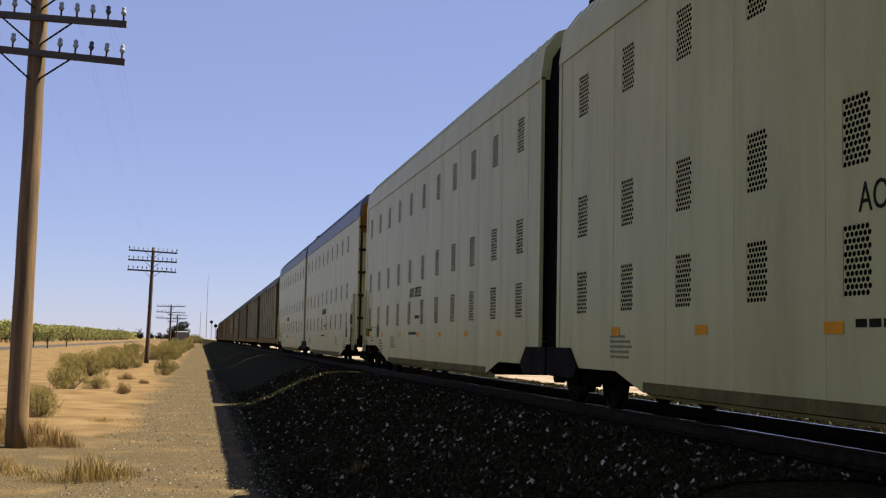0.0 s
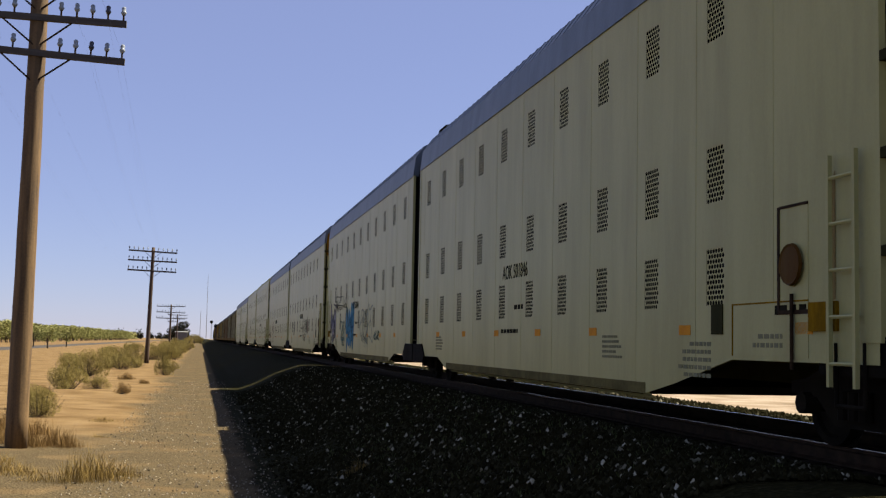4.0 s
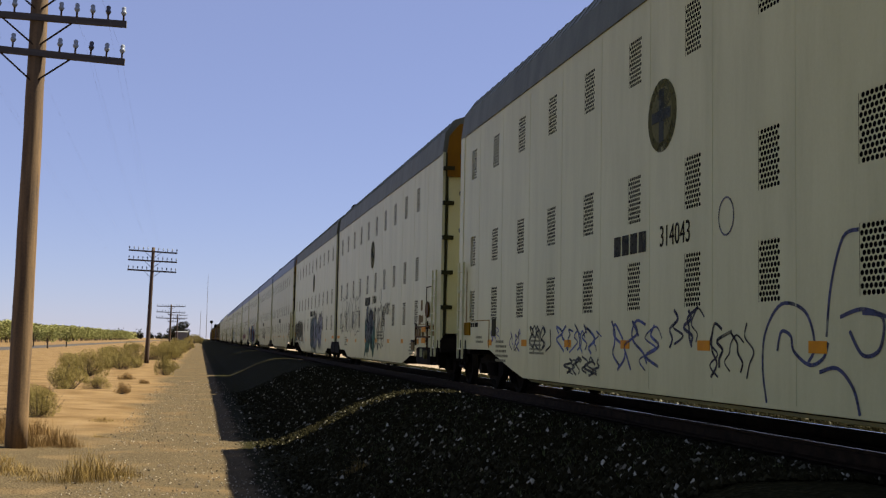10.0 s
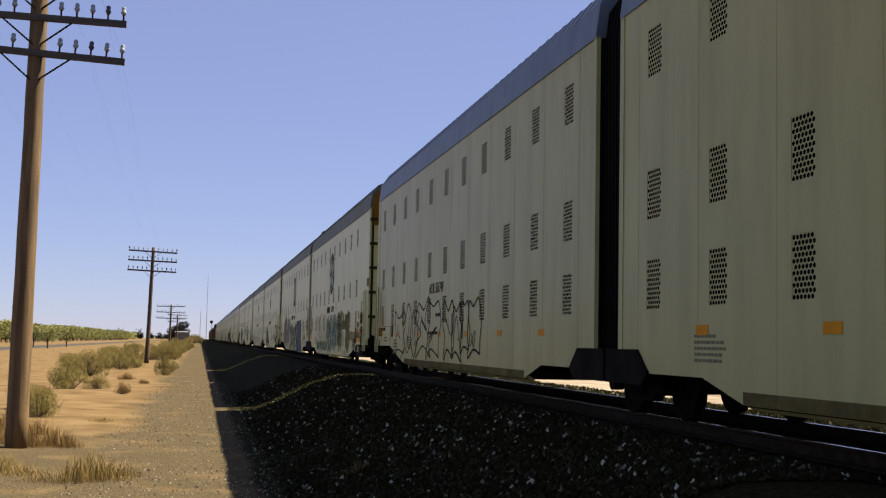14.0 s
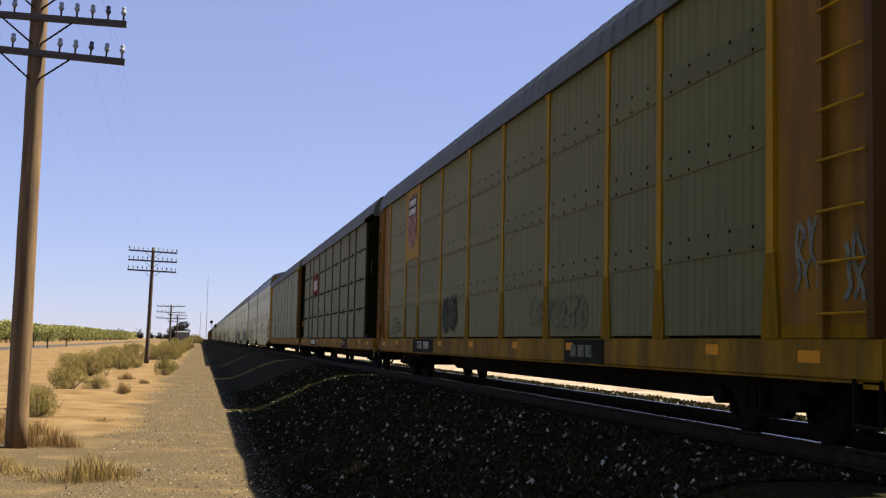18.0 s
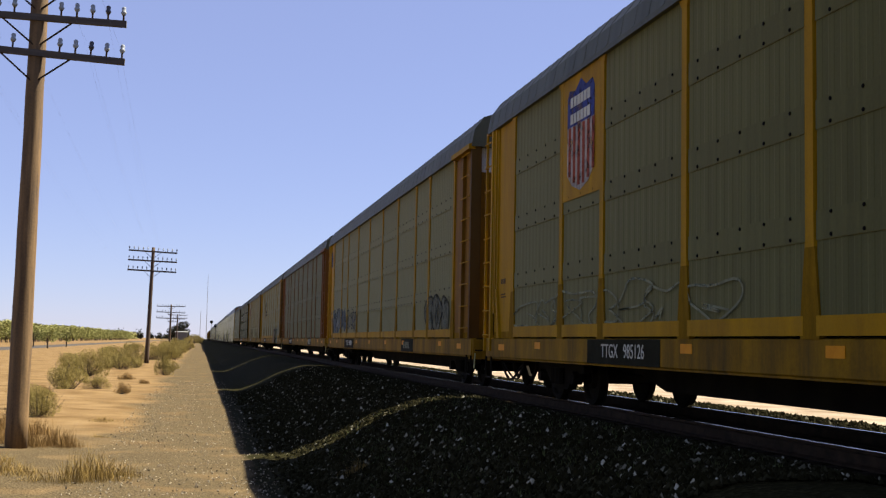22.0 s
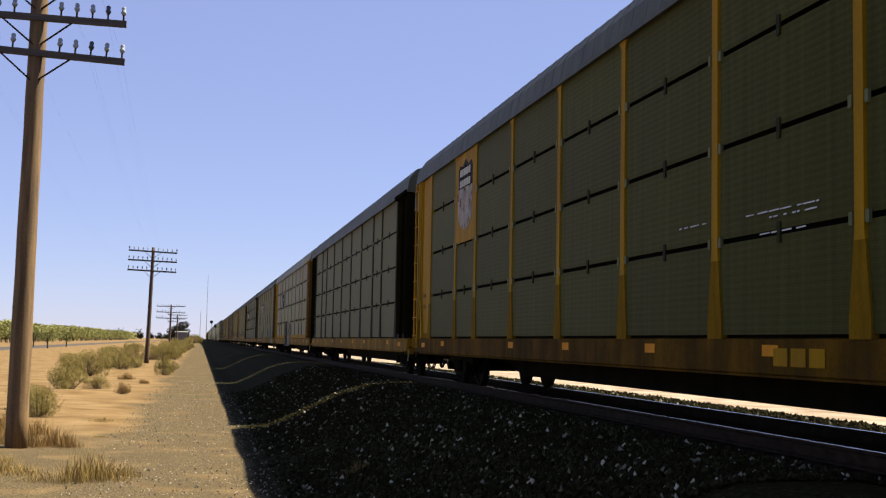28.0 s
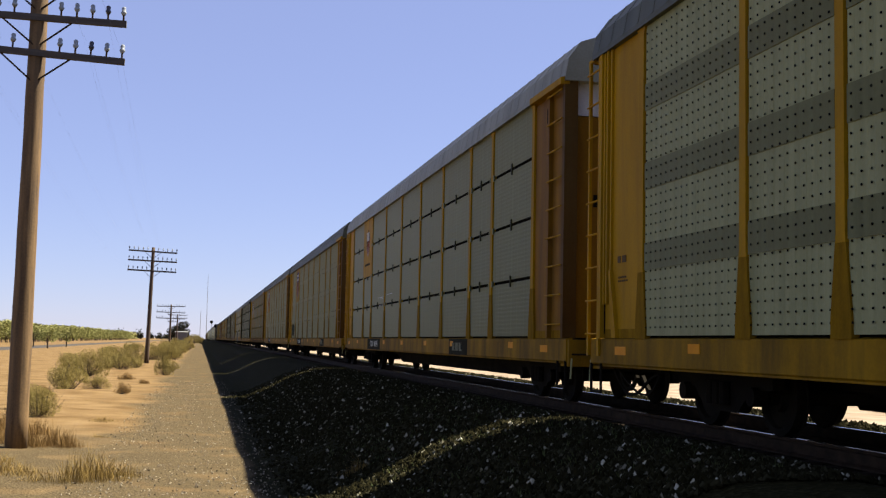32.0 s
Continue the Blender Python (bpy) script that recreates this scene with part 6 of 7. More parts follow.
# pale block marks and pale outlined forms on the brown car
letter_blocks(T[9], 3.70, 1.50, 0.16, [0.62, 0.62, 0.62], spray((0.20, 0.215, 0.17)), SCREEN - 0.004)
letter_blocks(T[9], 3.30, 1.22, 0.34, [0.36, 0.36, 0.52], spray((0.18, 0.195, 0.155)), SCREEN - 0.004)
for k, u in enumerate((-4.75, -5.35)):
    loop = smooth_line([(u + 0.28, 0.70), (u + 0.32, 1.1), (u + 0.22, 1.5), (u, 1.76), (u - 0.2, 1.5), (u - 0.26, 1.1), (u - 0.2, 0.70)], 5)
    part("painted_form", decal(loop, OVER, 0.002), spray((0.016, 0.018, 0.010)), T[9])
    part("painted_line", stroke(loop, 0.07, OVER - 0.003, 0.002), spray((0.24, 0.25, 0.19)), T[9])
    part("painted_line", stroke(smooth_line([(u + 0.14, 0.75), (u + 0.10, 1.2), (u - 0.05, 1.3), (u - 0.12, 0.9)], 4), 0.05, OVER - 0.003, 0.002), spray((0.24, 0.25, 0.19)), T[9])
for k, (u, w) in enumerate(((-9.75, 0.24), (-10.15, 0.26), (-10.62, 0.36), (-11.15, 0.42))):
    form = smooth_line([(u + w, 0.72), (u + w * 0.8, 1.2), (u + w, 1.62), (u + w * 0.3, 1.70), (u + w * 0.1, 1.82), (u - w * 0.2, 1.68), (u - w, 1.64), (u - w * 0.7, 1.2), (u - w, 0.74), (u + w, 0.72)], 4)[:-1]
    part("painted_letter", decal(form, OVER, 0.002), spray((0.36, 0.38, 0.33)), T[9])
    part("painted_line", stroke(smooth_line([(u + w * 0.3, 1.5), (u, 1.2), (u + w * 0.2, 0.9)], 4), 0.05, OVER - 0.003, 0.002), spray((0.05, 0.05, 0.035)), T[9])
for u, w in ((-5.3, 0.12), (-5.9, 0.14), (-6.2, 0.10)):
    part("painted_line", stroke(smooth_line([(u + w, 1.1), (u, 1.62), (u - w, 1.15), (u + w * 0.6, 1.32)], 4), 0.03, SCREEN - 0.004, 0.002), spray((0.22, 0.225, 0.17)), T[9])
# bright scratches where the screens have been scraped
scrape = surface("bare_scratch", (0.45, 0.45, 0.40), (0.62, 0.62, 0.56), 8.0, 0.4, shine=0.1)
for car, spots in ((T[12], ((-5.0, -6.45, 2.26), (-3.3, -4.05, 2.28), (-5.3, -6.05, 2.05), (-5.5, -6.3, 2.20))), (T[15], ((5.55, 4.5, 2.27), (5.2, 4.5, 2.03), (5.45, 4.6, 2.22), (3.75, 2.9, 2.32))), (T[10], ((0.65, -0.8, 2.05), (0.5, -0.6, 2.0))),
                   (T[2], ((-11.2, -11.6, 2.02), (-8.3, -8.8, 1.92))), (T[8], ((-8.0, -9.6, 1.95), (-4.0, -4.6, 2.7)))):
    wear_seed, marks = random.Random(int(spots[0][2] * 100)), Solid()
    for a, b, z in spots:
        u = a
        while u > b:
            w = wear_seed.uniform(0.04, 0.22)
            marks.along_x([(u, z), (u - w, z + 0.004), (u - w, z + 0.012 + wear_seed.uniform(0, 0.008)), (u, z + 0.014)], SCREEN - 0.004, SCREEN - 0.002)
            u -= w + wear_seed.uniform(0.01, 0.12)
    part("scratches", marks, scrape, car, "bright scratches on the screens")["kind"] = "stuff"
# notices on the plates by the rear doors
for k in (2, 8, 9):
    x = -HALF + 0.018
    part("yellow_notice", Solid().box(x - 0.006, x, -12.86, -12.34, 2.40, 2.62), yellow_paint, T[k])
    border = Solid().box(x - 0.004, x, -12.90, -12.42, 3.54, 3.57).box(x - 0.004, x, -12.90, -12.42, 3.12, 3.15).box(x - 0.004, x, -12.90, -12.87, 3.15, 3.54).box(x - 0.004, x, -12.45, -12.42, 3.15, 3.54)
    part("notice_border", border, sign_white, T[k], "white frame stencilled on the end plate")
    text_bars(T[k], x, -12.5, 2.86, 1, 0.3, 0.06, sign_white, 200 + k)
    text_bars(T[k], x, -12.5, 2.2, 3, 0.3, 0.05, GREYED, 210 + k)
# rust at the joint of one pair, orange plates on the whitish ones
for front, rear in pairs[6:9]:
    for car, s in ((front, -1), (rear, 1)):
        part("orange_plate", Solid().box(WALL - 0.006, WALL, *sorted((s * 9.7, s * 10.56)), 1.03, 1.14), orange_sheet, car)
for car, s in ((pairs[8][0], -1), (pairs[8][1], 1)):
    for k, (a, b, top, c) in enumerate(((9.66, 10.30, 2.15, (0.43, 0.37, 0.185)), (9.78, 10.38, 2.62, (0.41, 0.345, 0.165)), (9.95, 10.42, 2.40, (0.37, 0.29, 0.125)), (10.12, 10.40, 1.95, (0.33, 0.25, 0.10)))):
        sag = random.Random(40 + k)
        edge = [(s * a, 1.16)] + [(s * (a + sag.uniform(-0.05, 0.05)), 1.16 + (top - 1.16) * i / 5) for i in range(1, 5)]
        edge += [(s * (a + (b - a) * u), top + sag.uniform(-0.14, 0.05)) for u in (0.2, 0.4, 0.6, 0.8)] + [(s * b, top - 0.2), (s * b, 1.16)]
        part("rust_stain", decal(smooth_line(edge, 3), WALL - 0.0007 * k, 0.002), spray(c), car)


# trucks shared by two units, carried by the front one
for front, rear in pairs:
    add_truck(front, -11.06)


# ---- plants ----
def leafy(name, c1, c2, rough=0.8):
    m = bpy.data.materials.new(name)
    m.use_nodes = True
    n, link = m.node_tree.nodes, m.node_tree.links.new
    geo = n.new("ShaderNodeNewGeometry")
    ramp = n.new("ShaderNodeValToRGB")
    ramp.color_ramp.elements[0].color, ramp.color_ramp.elements[1].color = (*c1, 1), (*c2, 1)
    link(geo.outputs["Random Per Island"], ramp.inputs[0])
    bsdf = n["Principled BSDF"]
    link(ramp.outputs[0], bsdf.inputs["Base Color"])
    bsdf.inputs["Roughness"].default_value, bsdf.inputs["Specular IOR Level"].default_value = rough, 0.1
    return m


sage = leafy("sage_leaves", (0.165, 0.135, 0.038), (0.255, 0.205, 0.068))
straw = leafy("dry_stalks", (0.144, 0.08496, 0.0252), (0.216, 0.1368, 0.0504))
olive_grass = leafy("olive_grass", (0.1368, 0.09, 0.02304), (0.2088, 0.144, 0.0432))
crop_leaves = leafy("crop_leaves", (0.144, 0.1476, 0.04464), (0.2376, 0.234, 0.0864))
dark_leaves = leafy("dark_leaves", (0.01109, 0.0121, 0.006048), (0.03276, 0.03024, 0.01613))
weed_green = leafy("weed_leaves", (0.0216, 0.0324, 0.0081), (0.0648, 0.0756, 0.0243))
twig_wood = surface("twigs", (0.042, 0.03, 0.018), (0.084, 0.06, 0.036), 8, 0.9)


def leaf_cloud(solid, rnd, centre, rx, rz, count, size, top=1.0):
    """Small leaves, thicker on the outside of a clump, lying every way."""
    for _ in range(count):
        d = Vector((rnd.gauss(0, 1), rnd.gauss(0, 1), rnd.gauss(0, 1))).normalized()
        r = rnd.uniform(0.55, 1.0) ** 0.5 * (1 + 0.25 * noise.noise(d * 2.3 + Vector(centre)))
        p = Vector(centre) + Vector((d.x * rx * r, d.y * rx * r, d.z * rz * r))
        if p.z < 0.02:
            continue
        u = Vector((rnd.gauss(0, 1), rnd.gauss(0, 1), rnd.gauss(0, 0.7))).normalized() * size * rnd.uniform(0.6, 1.3)
        w = u.cross(Vector((rnd.gauss(0, 1), rnd.gauss(0, 1), rnd.gauss(0, 1)))).normalized() * size * 0.45
        solid.add([p - u, p + w, p + u, p - w], [(0, 1, 2, 3)])


def bush_meshes(seed, leaf_material):
    rnd = random.Random(seed)
    leaves, stems = Solid(), Solid()
    for _ in range(16):
        a, d = rnd.uniform(0, math.tau), rnd.uniform(0, 0.75)
        c = (math.cos(a) * d, math.sin(a) * d, rnd.uniform(0.22, 0.8) * (1 - 0.4 * d))
        leaf_cloud(leaves, rnd, c, rnd.uniform(0.22, 0.36), rnd.uniform(0.16, 0.28), 800, 0.0175)
        stems.rod((c[0] * 0.1, c[1] * 0.1, 0), c, 0.015, 0.006, 5)
    for _ in range(34):
        a, d = rnd.uniform(0, math.tau), rnd.uniform(0.3, 1.0)
        h = rnd.uniform(0.5, 1.15) * (1.1 - 0.5 * d)
        stems.rod((math.cos(a) * d * 0.4, math.sin(a) * d * 0.4, 0.05), (math.cos(a) * d, math.sin(a) * d, h), 0.008, 0.003, 4)
    return leaves.mesh("foliage", leaf_material), stems.mesh("twig_mass", twig_wood)


def grass_mesh(seed, material, blades=420, lean=0.5):
    rnd = random.Random(seed)
    s = Solid()
    for _ in range(blades):
        a, d = rnd.uniform(0, math.tau), rnd.random() ** 0.7 * rnd.uniform(0.7, 1.3)
        x, y = math.cos(a) * d, math.sin(a) * d
        h = rnd.uniform(0.25, 1.0) * (1.15 - 0.75 * d)
        b = rnd.uniform(0, math.tau)
        lx, ly = math.cos(b) * lean * h * rnd.random(), math.sin(b) * lean * h * rnd.random()
        w = 0.0055
        ox, oy = -math.sin(b) * w, math.cos(b) * w
        s.add([(x - ox, y - oy, 0), (x + ox, y + oy, 0), (x + lx * 0.4 + ox, y + ly * 0.4 + oy, h * 0.6), (x + lx * 0.4 - ox, y + ly * 0.4 - oy, h * 0.6), (x + lx, y + ly, h)],
              [(0, 1, 2, 3), (3, 2, 4)])
    return s.mesh("grass_clump", material)


BUSHES = [bush_meshes(k, sage) for k in range(4)]
DRY = bush_meshes(9, straw)
TALL = [grass_mesh(k, straw, 620, 0.8) for k in (20, 21)]
LOW = [grass_mesh(k, olive_grass, 430, 1.1) for k in (30, 31)]
rnd = random.Random(5)


def bush(x, y, r, h, k=0, dry=False):
    ob = thing("bush", "dry dusty olive desert bush on sand" if not dry else "withered straw-coloured bush on sand", "bush", "bushes along the track",
               place=Matrix.Translation(place_on_ground(x, y)) @ pose(0, 0, 0.04, 0, 0, rnd.uniform(0, 360)) @ Matrix.Diagonal((r, r, h, 1)))
    leaves, stems = DRY if dry else BUSHES[k % 4]
    part("foliage", leaves, None, ob)
    part("twig_mass", stems, None, ob)


for k, (x, y, r, h) in enumerate([(-4.15, 32.4, 0.75, 0.85), (-4.6, 35.0, 0.7, 0.95), (-5.2, 48.5, 0.95, 1.0), (-5.6, 53.0, 1.0, 1.2), (-6.0, 66.0, 1.35, 1.55), (-7.0, 70.0, 1.3, 1.5), (-4.12, 49.7, 0.62, 0.62),
                                  (-5.1, 78.0, 1.2, 1.25), (-6.2, 82.0, 1.3, 1.5), (-4.4, 84.0, 1.0, 1.0), (-2.05, 69.0, 0.75, 1.25), (-1.9, 75.0, 0.6, 0.8), (-5.6, 97.0, 1.5, 1.9), (-3.3, 104.0, 1.3, 2.0), (-4.5, 112.0, 1.3, 1.6),
                                  (-2.7, 116.0, 1.0, 1.3), (-3.9, 131.0, 1.4, 1.8), (-2.9, 142.0, 1.2, 1.4), (-5.0, 150.0, 1.6, 2.0), (-3.2, 168.0, 1.3, 1.5), (-4.2, 185.0, 1.8, 2.2), (-2.6, 205.0, 1.4, 1.6),
                                  (-5.0, 215.0, 2.0, 2.2), (-3.5, 240.0, 1.8, 2.2), (-8.5, 120.0, 1.5, 1.4), (-11.0, 140.0, 1.6, 1.3), (-9.5, 175.0, 1.8, 1.5)]):
    bush(x, y, r, h, k)
for x, y, r, h in [(-2.9, 46.0, 0.42, 0.5), (-5.2, 42.0, 0.5, 0.5), (-3.6, 60.0, 0.5, 0.45), (-2.6, 55.5, 0.35, 0.3), (-6.5, 45.0, 0.5, 0.45)]:
    bush(x, y, r, h, 0, True)


def tuft(x, y, r, h, meshes, label):
    ob = thing("grass_tuft", label, "grass", "grass tufts by the path",
               place=Matrix.Translation(place_on_ground(x, y)) @ pose(0, 0, 0.03, 0, 0, rnd.uniform(0, 360)) @ Matrix.Diagonal((r, r, h, 1)))
    part("grass_clump", meshes[rnd.randrange(2)], None, ob)


for x, y, r, h in [(-3.1, 23.4, 0.42, 0.62), (-2.75, 23.7, 0.40, 0.60), (-2.45, 23.5, 0.32, 0.50), (-3.5, 23.9, 0.4, 0.6), (-3.9, 25.0, 0.5, 0.7), (-3.4, 26.5, 0.4, 0.5), (-4.2, 28.0, 0.5, 0.6)]:
    tuft(x, y, r, h, TALL, "tall straw-coloured dry grass at the foot of a pole")
for x, y, r, h in [(-1.75, 18.1, 0.42, 0.55), (-1.35, 18.4, 0.40, 0.50), (-1.6, 19.0, 0.42, 0.58), (-2.6, 18.9, 0.45, 0.28), (-3.0, 19.5, 0.5, 0.30), (-2.3, 18.2, 0.35, 0.22), (-3.3, 20.8, 0.4, 0.3), (-1.1, 18.9, 0.3, 0.35),
                   (-2.1, 26.0, 0.3, 0.16), (-2.4, 31.0, 0.4, 0.2)]:
    tuft(x, y, r, h, LOW, "low olive-yellow grass tuft beside the gravel path")
WEED = [grass_mesh(k, weed_green, 160, 1.1) for k in (40, 41)]
tuft(2.28, 17.2, 0.26, 0.34, [grass_mesh(k, olive_grass, 260, 1.0) for k in (50, 51)], "yellow-green weed growing from the ballast slope")
wr = random.Random(8)
weeds = Solid()
for _ in range(420):
    x, y = wr.uniform(2.2, 5.2), wr.uniform(9.5, 22)
    for b in range(7):
        a = wr.uniform(0, math.tau)
        h, q = wr.uniform(0.03, 0.11), wr.uniform(0.03, 0.09)
        z = profile(x)
        weeds.add([(x - 0.008 * math.sin(a), y + 0.008 * math.cos(a), z), (x + 0.008 * math.sin(a), y - 0.008 * math.cos(a), z), (x + q * math.cos(a), y + q * math.sin(a), z + h)], [(0, 1, 2)])
tagged(new("ballast_weeds", weeds.mesh("ballast_weeds", weed_green)), "small green weeds scattered over the ballast", "weeds", kind="stuff")


# ---- orchard and trees ----
def tree_meshes(seed, height, crown_r, clumps, leaves, leaf_size, material, trunk_r=0.12, base=0.3):
    rnd = random.Random(seed)
    crown, wood = Solid(), Solid()
    top = height * 0.62
    wood.loft([[(r * math.cos(a * math.tau / 8), r * math.sin(a * math.tau / 8), z) for a in range(8)] for r, z in ((trunk_r * 1.3, 0), (trunk_r, height * 0.2), (trunk_r * 0.7, top))])
    for _ in range(clumps):
        a, d = rnd.uniform(0, math.tau), math.sqrt(rnd.random()) * crown_r * 0.75
        c = (math.cos(a) * d, math.sin(a) * d, height * rnd.uniform(base, 0.86) * (1 - 0.15 * d / crown_r))
        leaf_cloud(crown, rnd, c, crown_r * rnd.uniform(0.28, 0.45), height * rnd.uniform(0.10, 0.17), leaves, leaf_size)
        wood.rod((0, 0, height * rnd.uniform(0.15, 0.4)), c, trunk_r * 0.35, trunk_r * 0.1, 5)
    return crown.mesh("crown", material), wood.mesh("trunk", twig_wood)


def plant_tree(name, meshes, x, y, label, category, group="", turn=0.0, size=1.0, z=None):
    ob = thing(name, label, category, group, place=Matrix.Translation((x + BEARING * y, y, profile(x) - 0.06 if z is None else z)) @ pose(0, 0, 0, 0, 0, turn) @ Matrix.Diagonal((size, size, size, 1)))
    part("trunk", meshes[1], None, ob)
    part("crown", meshes[0], None, ob)
    return ob


ORCHARD = [tree_meshes(60 + k, 6.3, 2.4, 14, 60, 0.26, crop_leaves, 0.13, 0.25) for k in range(3)]
orr = random.Random(3)
for k in range(130):
    y = 255 + k * 4.6 + orr.uniform(-1, 1)
    if k % 13 == 7:
        continue
    plant_tree("orchard_tree", ORCHARD[k % 3], -51 + orr.uniform(-0.7, 0.7), y, "pale green young orchard tree in a row", "tree", "front row of the orchard", orr.uniform(0, 360), orr.uniform(0.85, 1.08))
mass = Solid()
for row in range(1, 16):
    for k in range(120):
        y, x = 240 + k * (6.5 + row * 0.5), -51 - row * (7 + row * 0.6) + orr.uniform(-1, 1)
        for _ in range(20):
            a, d = orr.uniform(0, math.tau), math.sqrt(orr.random()) * 2.6
            p = Vector((x + BEARING * y + math.cos(a) * d, y + math.sin(a) * d * 1.3, orr.uniform(0.7, 6.2)))
            u, w = Vector((orr.gauss(0, 1), orr.gauss(0, 1), orr.gauss(0, 0.35))).normalized() * 1.1, Vector((orr.gauss(0, 1), orr.gauss(0, 1), orr.gauss(0, 0.5))).normalized() * 0.8
            mass.add([p - u, p + w, p + u, p - w], [(0, 1, 2, 3)])
tagged(new("orchard_rows", mass.mesh("orchard_rows", crop_leaves)), "rows of pale green young orchard trees far off", "orchard", kind="stuff")
LONE = [tree_meshes(80 + k, 4.0, 1.7, 10, 70, 0.18, crop_leaves, 0.12, 0.35) for k in range(2)]
plant_tree("small_tree", LONE[0], -24.7, 201.0, "small green tree with a bare trunk by the road", "tree", "small trees by the road", 40)
plant_tree("small_tree", LONE[1], -25.7, 237.0, "small green tree with a bare trunk by the road", "tree", "small trees by the road", 160)
plant_tree("small_tree", LONE[0], -30.5, 228.0, "small green tree with a bare trunk by the road", "tree", "small trees by the road", 250)
BIG = tree_meshes(90, 10.0, 4.8, 26, 130, 0.33, dark_leaves, 0.3, 0.22)
plant_tree("big_tree", BIG, -9.2, 520.0, "dark broad tree beside the line", "tree", turn=30, size=1.0)
plant_tree("big_tree", BIG, -12.5, 535.0, "dark broad tree beside the line", "tree", turn=130, size=0.8)
far = Solid()
for cx, w, h in [(135, 8, 7), (150, 26, 9), (168, 18, 11), (180, 10, 8), (198, 6, 7), (214, 12, 10), (222, 8, 7), (240, 9, 8), (250, 7, 9), (268, 8, 7), (284, 10, 8), (296, 7, 7)]:
    x0, y0 = (cx - 354) / 2179 * 1500, 1500
    for _ in range(200):
        p = Vector((x0 + orr.gauss(0, w * 0.24), y0 + orr.uniform(-4, 4), 1 + abs(orr.gauss(0, 0.36)) * h))
        u, q = Vector((orr.gauss(0, 1), orr.gauss(0, 1), orr.gauss(0, 1))).normalized() * 1.2, Vector((orr.gauss(0, 1), orr.gauss(0, 1), orr.gauss(0, 1))).normalized() * 1.0
        far.add([p - u, p + q, p + u, p - q], [(0, 1, 2, 3)])
tagged(new("far_trees", far.mesh("far_trees", dark_leaves)), "dark far trees behind the orchard", "trees", kind="stuff")


# ---- hut, signals and masts far down the line ----
hut_grey = surface("hut_grey", (0.1022, 0.09936, 0.09216), (0.1296, 0.126, 0.1159), 1.0, 0.7, 0, 0.003)
hut = thing("equipment_hut", "pale grey metal equipment hut beside the track", "hut", place=Matrix.Translation(place_on_ground(-9.0, 505)))
part("wall", Solid().box(-2.4, 2.4, -1.6, 1.6, 0, 4.5), hut_grey, hut)
part("roof", Solid().along_x([(-1.9, 4.5), (-1.9, 4.6), (0, 5.0), (1.9, 4.6), (1.9, 4.5)], -2.75, 2.75), hut_grey, hut)
part("door", Solid().box(-0.5, 0.5, -1.66, -1.6, 0.1, 2.2), hut_grey, hut)
for x, y, h in ((1.35, 640.0, 36.0), (-1.9, 650.0, 17.0)):
    mast = thing("radio_mast", "thin grey radio mast far down the line", "mast", "radio masts", place=Matrix.Translation(place_on_ground(x, y)))
    part("shaft", Solid().rod((0, 0, 0), (0, 0, h), 0.17, 0.07, 8), hut_grey, mast)
    part("base", Solid().box(-0.8, 0.8, -0.8, 0.8, 0, 0.5), hut_grey, mast)
for x, y, h in ((2.7, 440.0, 8.2), (3.9, 405.0, 6.0)):
    signal = thing("railway_signal", "railway signal with a black head on a mast", "signal", "railway signals", place=Matrix.Translation((x + BEARING * y, y, profile(x) - 0.05)))
    part("mast", Solid().rod((0, 0, 0), (0, 0, h), 0.09, 0.07, 8), hut_grey, signal)
    part("head", Solid().lathe((0, -0.1, h - 0.5), (0, -1, 0), [(0, 0.15), (0, 0.55), (0.06, 0.58), (0.08, 0.5), (0.08, 0.0)], 18), black_paint, signal)
    part("ladder", ladder(h - 1, 0.4, 14), hut_grey, signal, place=Matrix.Translation((0.3, 0.2, 0.1)))
for x, y, r, h in [(-3.4, 470.0, 3.2, 4.5), (-1.0, 485.0, 2.2, 3.5), (-5.0, 455.0, 2.5, 3.0)]:
    bush(x, y, r, h, 1)


# ---- wires ----
wire_grey = surface("wire_grey", (0.18, 0.18, 0.1944), (0.2304, 0.2304, 0.2448), 2, 0.5)
POLES = [(-3.45, -52), (-3.24, 23.05), (-4.09, 97.1)]
for arm, off in ((8.3, -1.55), (8.3, -0.45), (8.3, 0.70), (8.3, 1.27), (7.62, -1.2), (7.62, 0.98), (7.62, 1.55)):
    rings = []
    for (xa, ya), (xb, yb) in zip(POLES, POLES[1:]):
        for i in range(13):
            t = i / 12
            p = Vector((xa + (xb - xa) * t + off, ya + (yb - ya) * t - 0.15, arm + 0.02 - 1.6 * 4 * t * (1 - t) * ((yb - ya) / 95) ** 2))
            if not (rings and i == 0):
                rings.append([p + Vector((0.0009 * math.cos(a), 0, 0.0009 * math.sin(a))) for a in (0.0, 1.57, 3.14, 4.71)])
    run = Solid().loft(rings)
    tagged(new("telegraph_wire", run.mesh("telegraph_wire", wire_grey)), "thin sagging telegraph wire between poles", "wire", "telegraph wires")


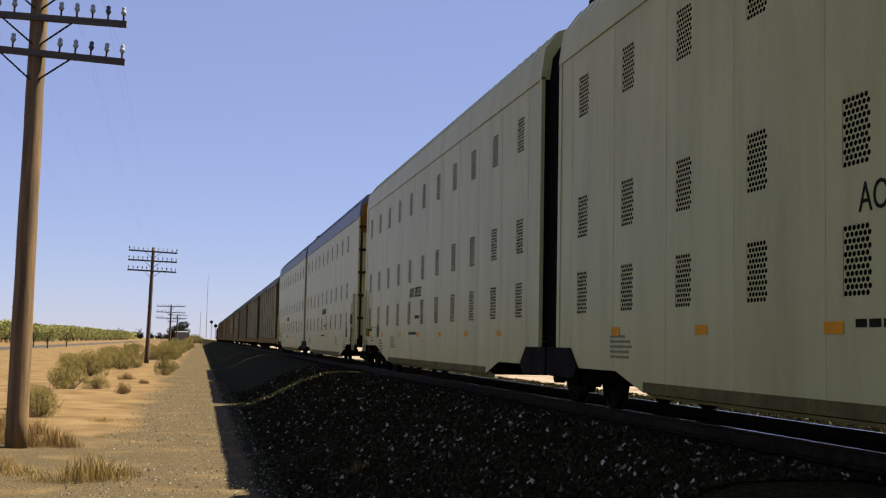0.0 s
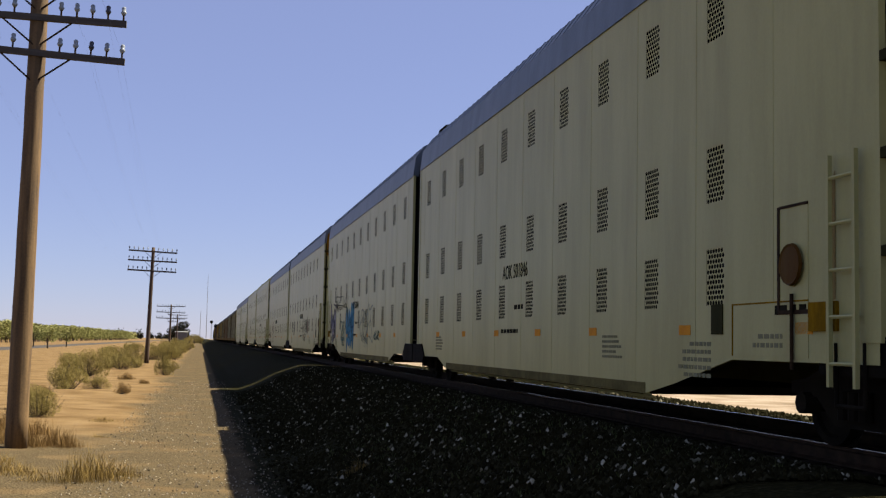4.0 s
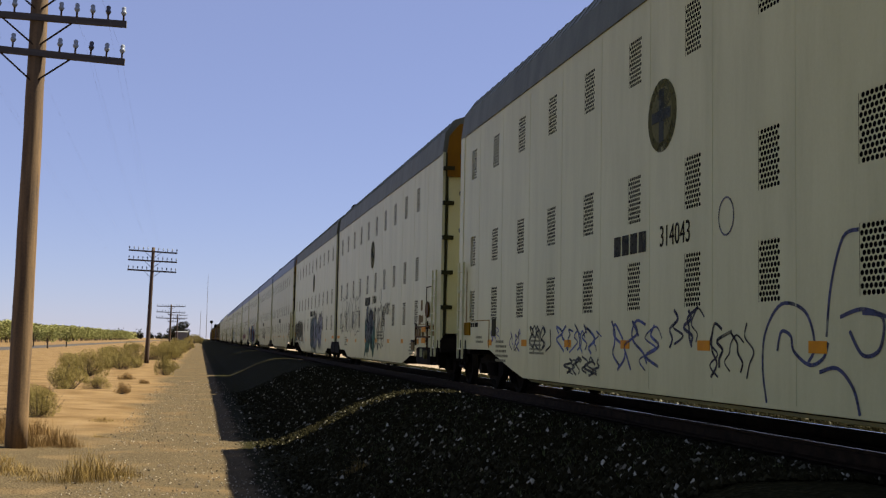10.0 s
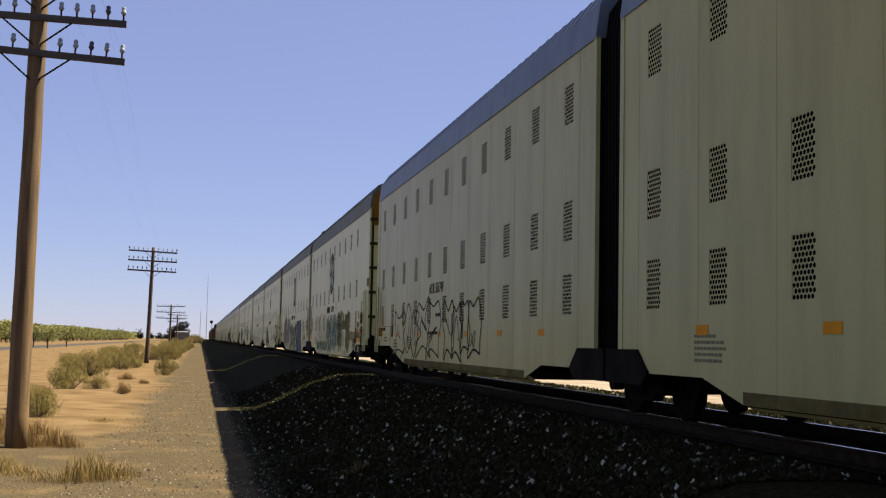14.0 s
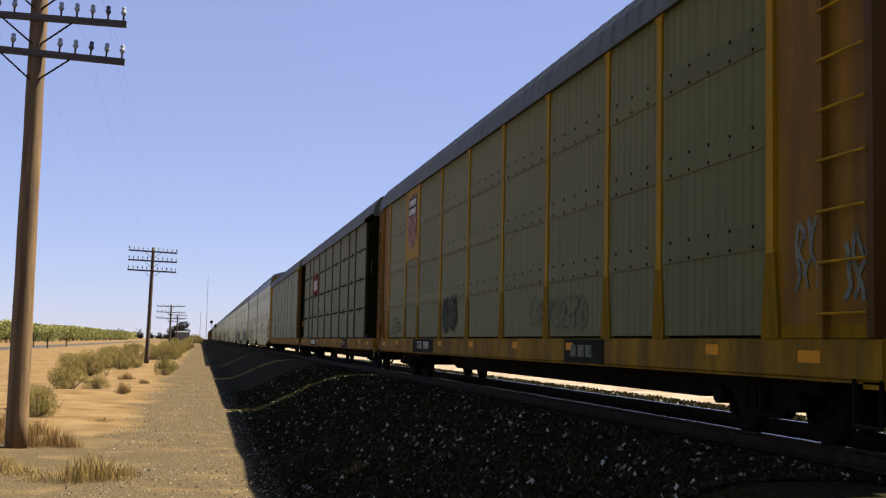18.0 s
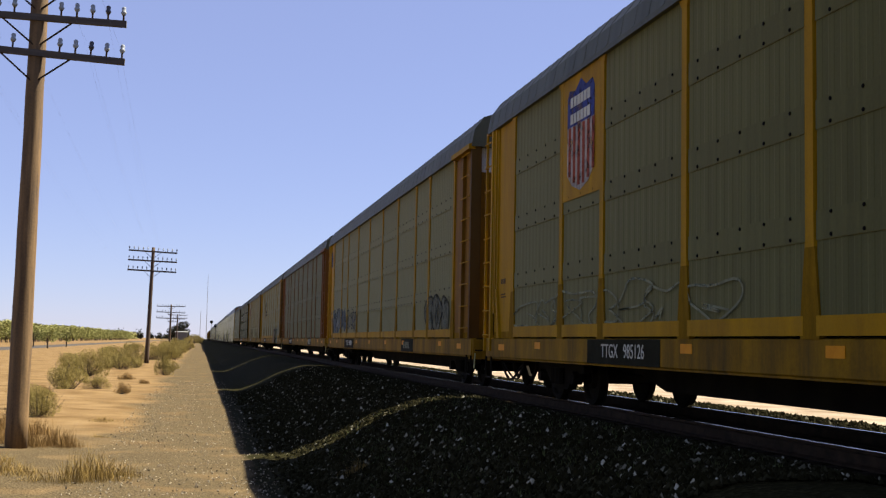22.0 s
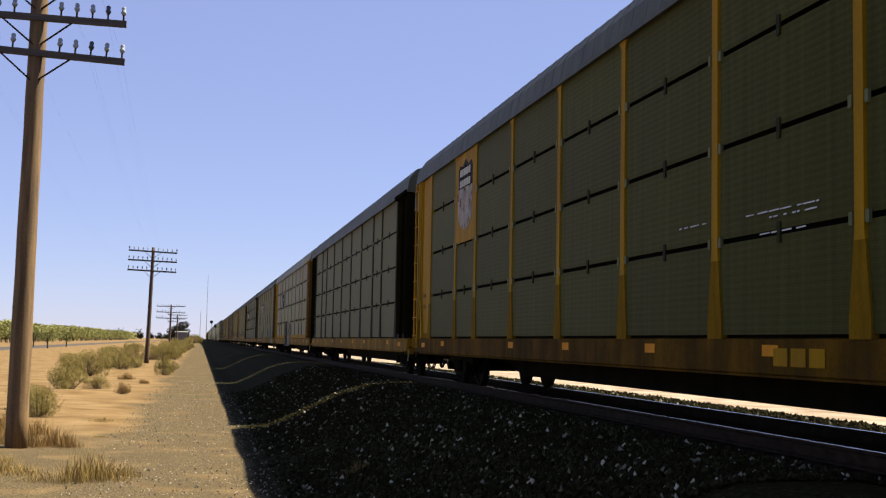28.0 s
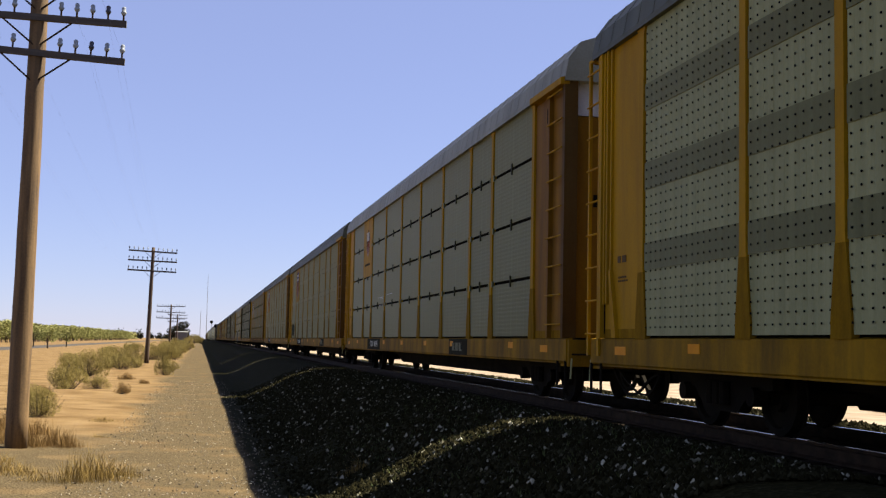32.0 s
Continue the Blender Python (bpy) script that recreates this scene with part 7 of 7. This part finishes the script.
# ---- loose stones ----
def stones(name, count, area, size, material, seed, label, edge=0.0):
    r = np.random.RandomState(seed)
    (x0, x1), (y0, y1) = area
    u = r.rand(count)
    ys = y0 * (y1 / y0) ** u                       # thicker near the path's start
    xs = x0 + (x1 - x0) * r.rand(count)
    thin_out = (xs < x0 + edge) & (r.rand(count) > (xs - x0) / max(edge, 0.01))
    xs = np.where(thin_out, x0 + edge + (x1 - x0 - edge) * r.rand(count), xs)
    base = np.array([(1, 0, 0), (0, 1, 0), (-1, 0, 0), (0, -1, 0), (0.1, 0.1, 1), (0, 0, -0.8)])
    tri = np.array([(0, 1, 4), (1, 2, 4), (2, 3, 4), (3, 0, 4), (1, 0, 5), (2, 1, 5), (3, 2, 5), (0, 3, 5)])
    verts = np.zeros((count, 6, 3))
    for i in range(count):
        s = size * (0.45 + 0.75 * r.rand() ** 2)
        m = base * (s * (0.6 + 0.6 * r.rand(3))) + r.uniform(-0.25, 0.25, (6, 3)) * s
        a = r.rand() * 6.28
        m = m @ np.array([[math.cos(a), math.sin(a), 0], [-math.sin(a), math.cos(a), 0], [0, 0, 1]])
        verts[i] = m + (xs[i], ys[i], profile(xs[i]) + s * 0.25 + 0.01)
    faces = (tri[None] + 6 * np.arange(count)[:, None, None]).reshape(-1, 3)
    me = bpy.data.meshes.new(name)
    me.from_pydata(verts.reshape(-1, 3).tolist(), [], faces.tolist())
    me.materials.append(material)
    tagged(new(name, me), label, "stones", kind="stuff")


# most stones carry the train's shade in their colour; few bright ones lift sunlit strips
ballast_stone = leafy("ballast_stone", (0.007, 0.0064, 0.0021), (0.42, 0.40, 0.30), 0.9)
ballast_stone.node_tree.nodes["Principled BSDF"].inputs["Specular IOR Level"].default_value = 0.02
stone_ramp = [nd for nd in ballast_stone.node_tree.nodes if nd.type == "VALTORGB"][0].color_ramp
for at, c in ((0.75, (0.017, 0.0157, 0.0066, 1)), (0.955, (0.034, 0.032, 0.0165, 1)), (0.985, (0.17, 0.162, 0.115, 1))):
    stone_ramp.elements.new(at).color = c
path_stone = leafy("path_stone", (0.045, 0.032, 0.019), (0.34, 0.30, 0.22), 0.9)
stones("ballast_stones", 66000, ((1.15, 5.75), (9.0, 48.0)), 0.042, ballast_stone, 1, "crushed-stone ballast on the track slope, shade put into its dark colour", 0.9)
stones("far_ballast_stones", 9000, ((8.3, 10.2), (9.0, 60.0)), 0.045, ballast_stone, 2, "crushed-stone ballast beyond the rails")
stones("path_stones", 4200, ((-1.8, 1.25), (11.0, 60.0)), 0.019, path_stone, 3, "small pale stones strewn on the gravel path")


# ---- what moves ----
def motions():
    for car, y in movers:
        walk(car, [(t, pose(TRACK, y + SPEED * t, RAIL)) for t in (0.0, 16.0, 32.0)])


motions()
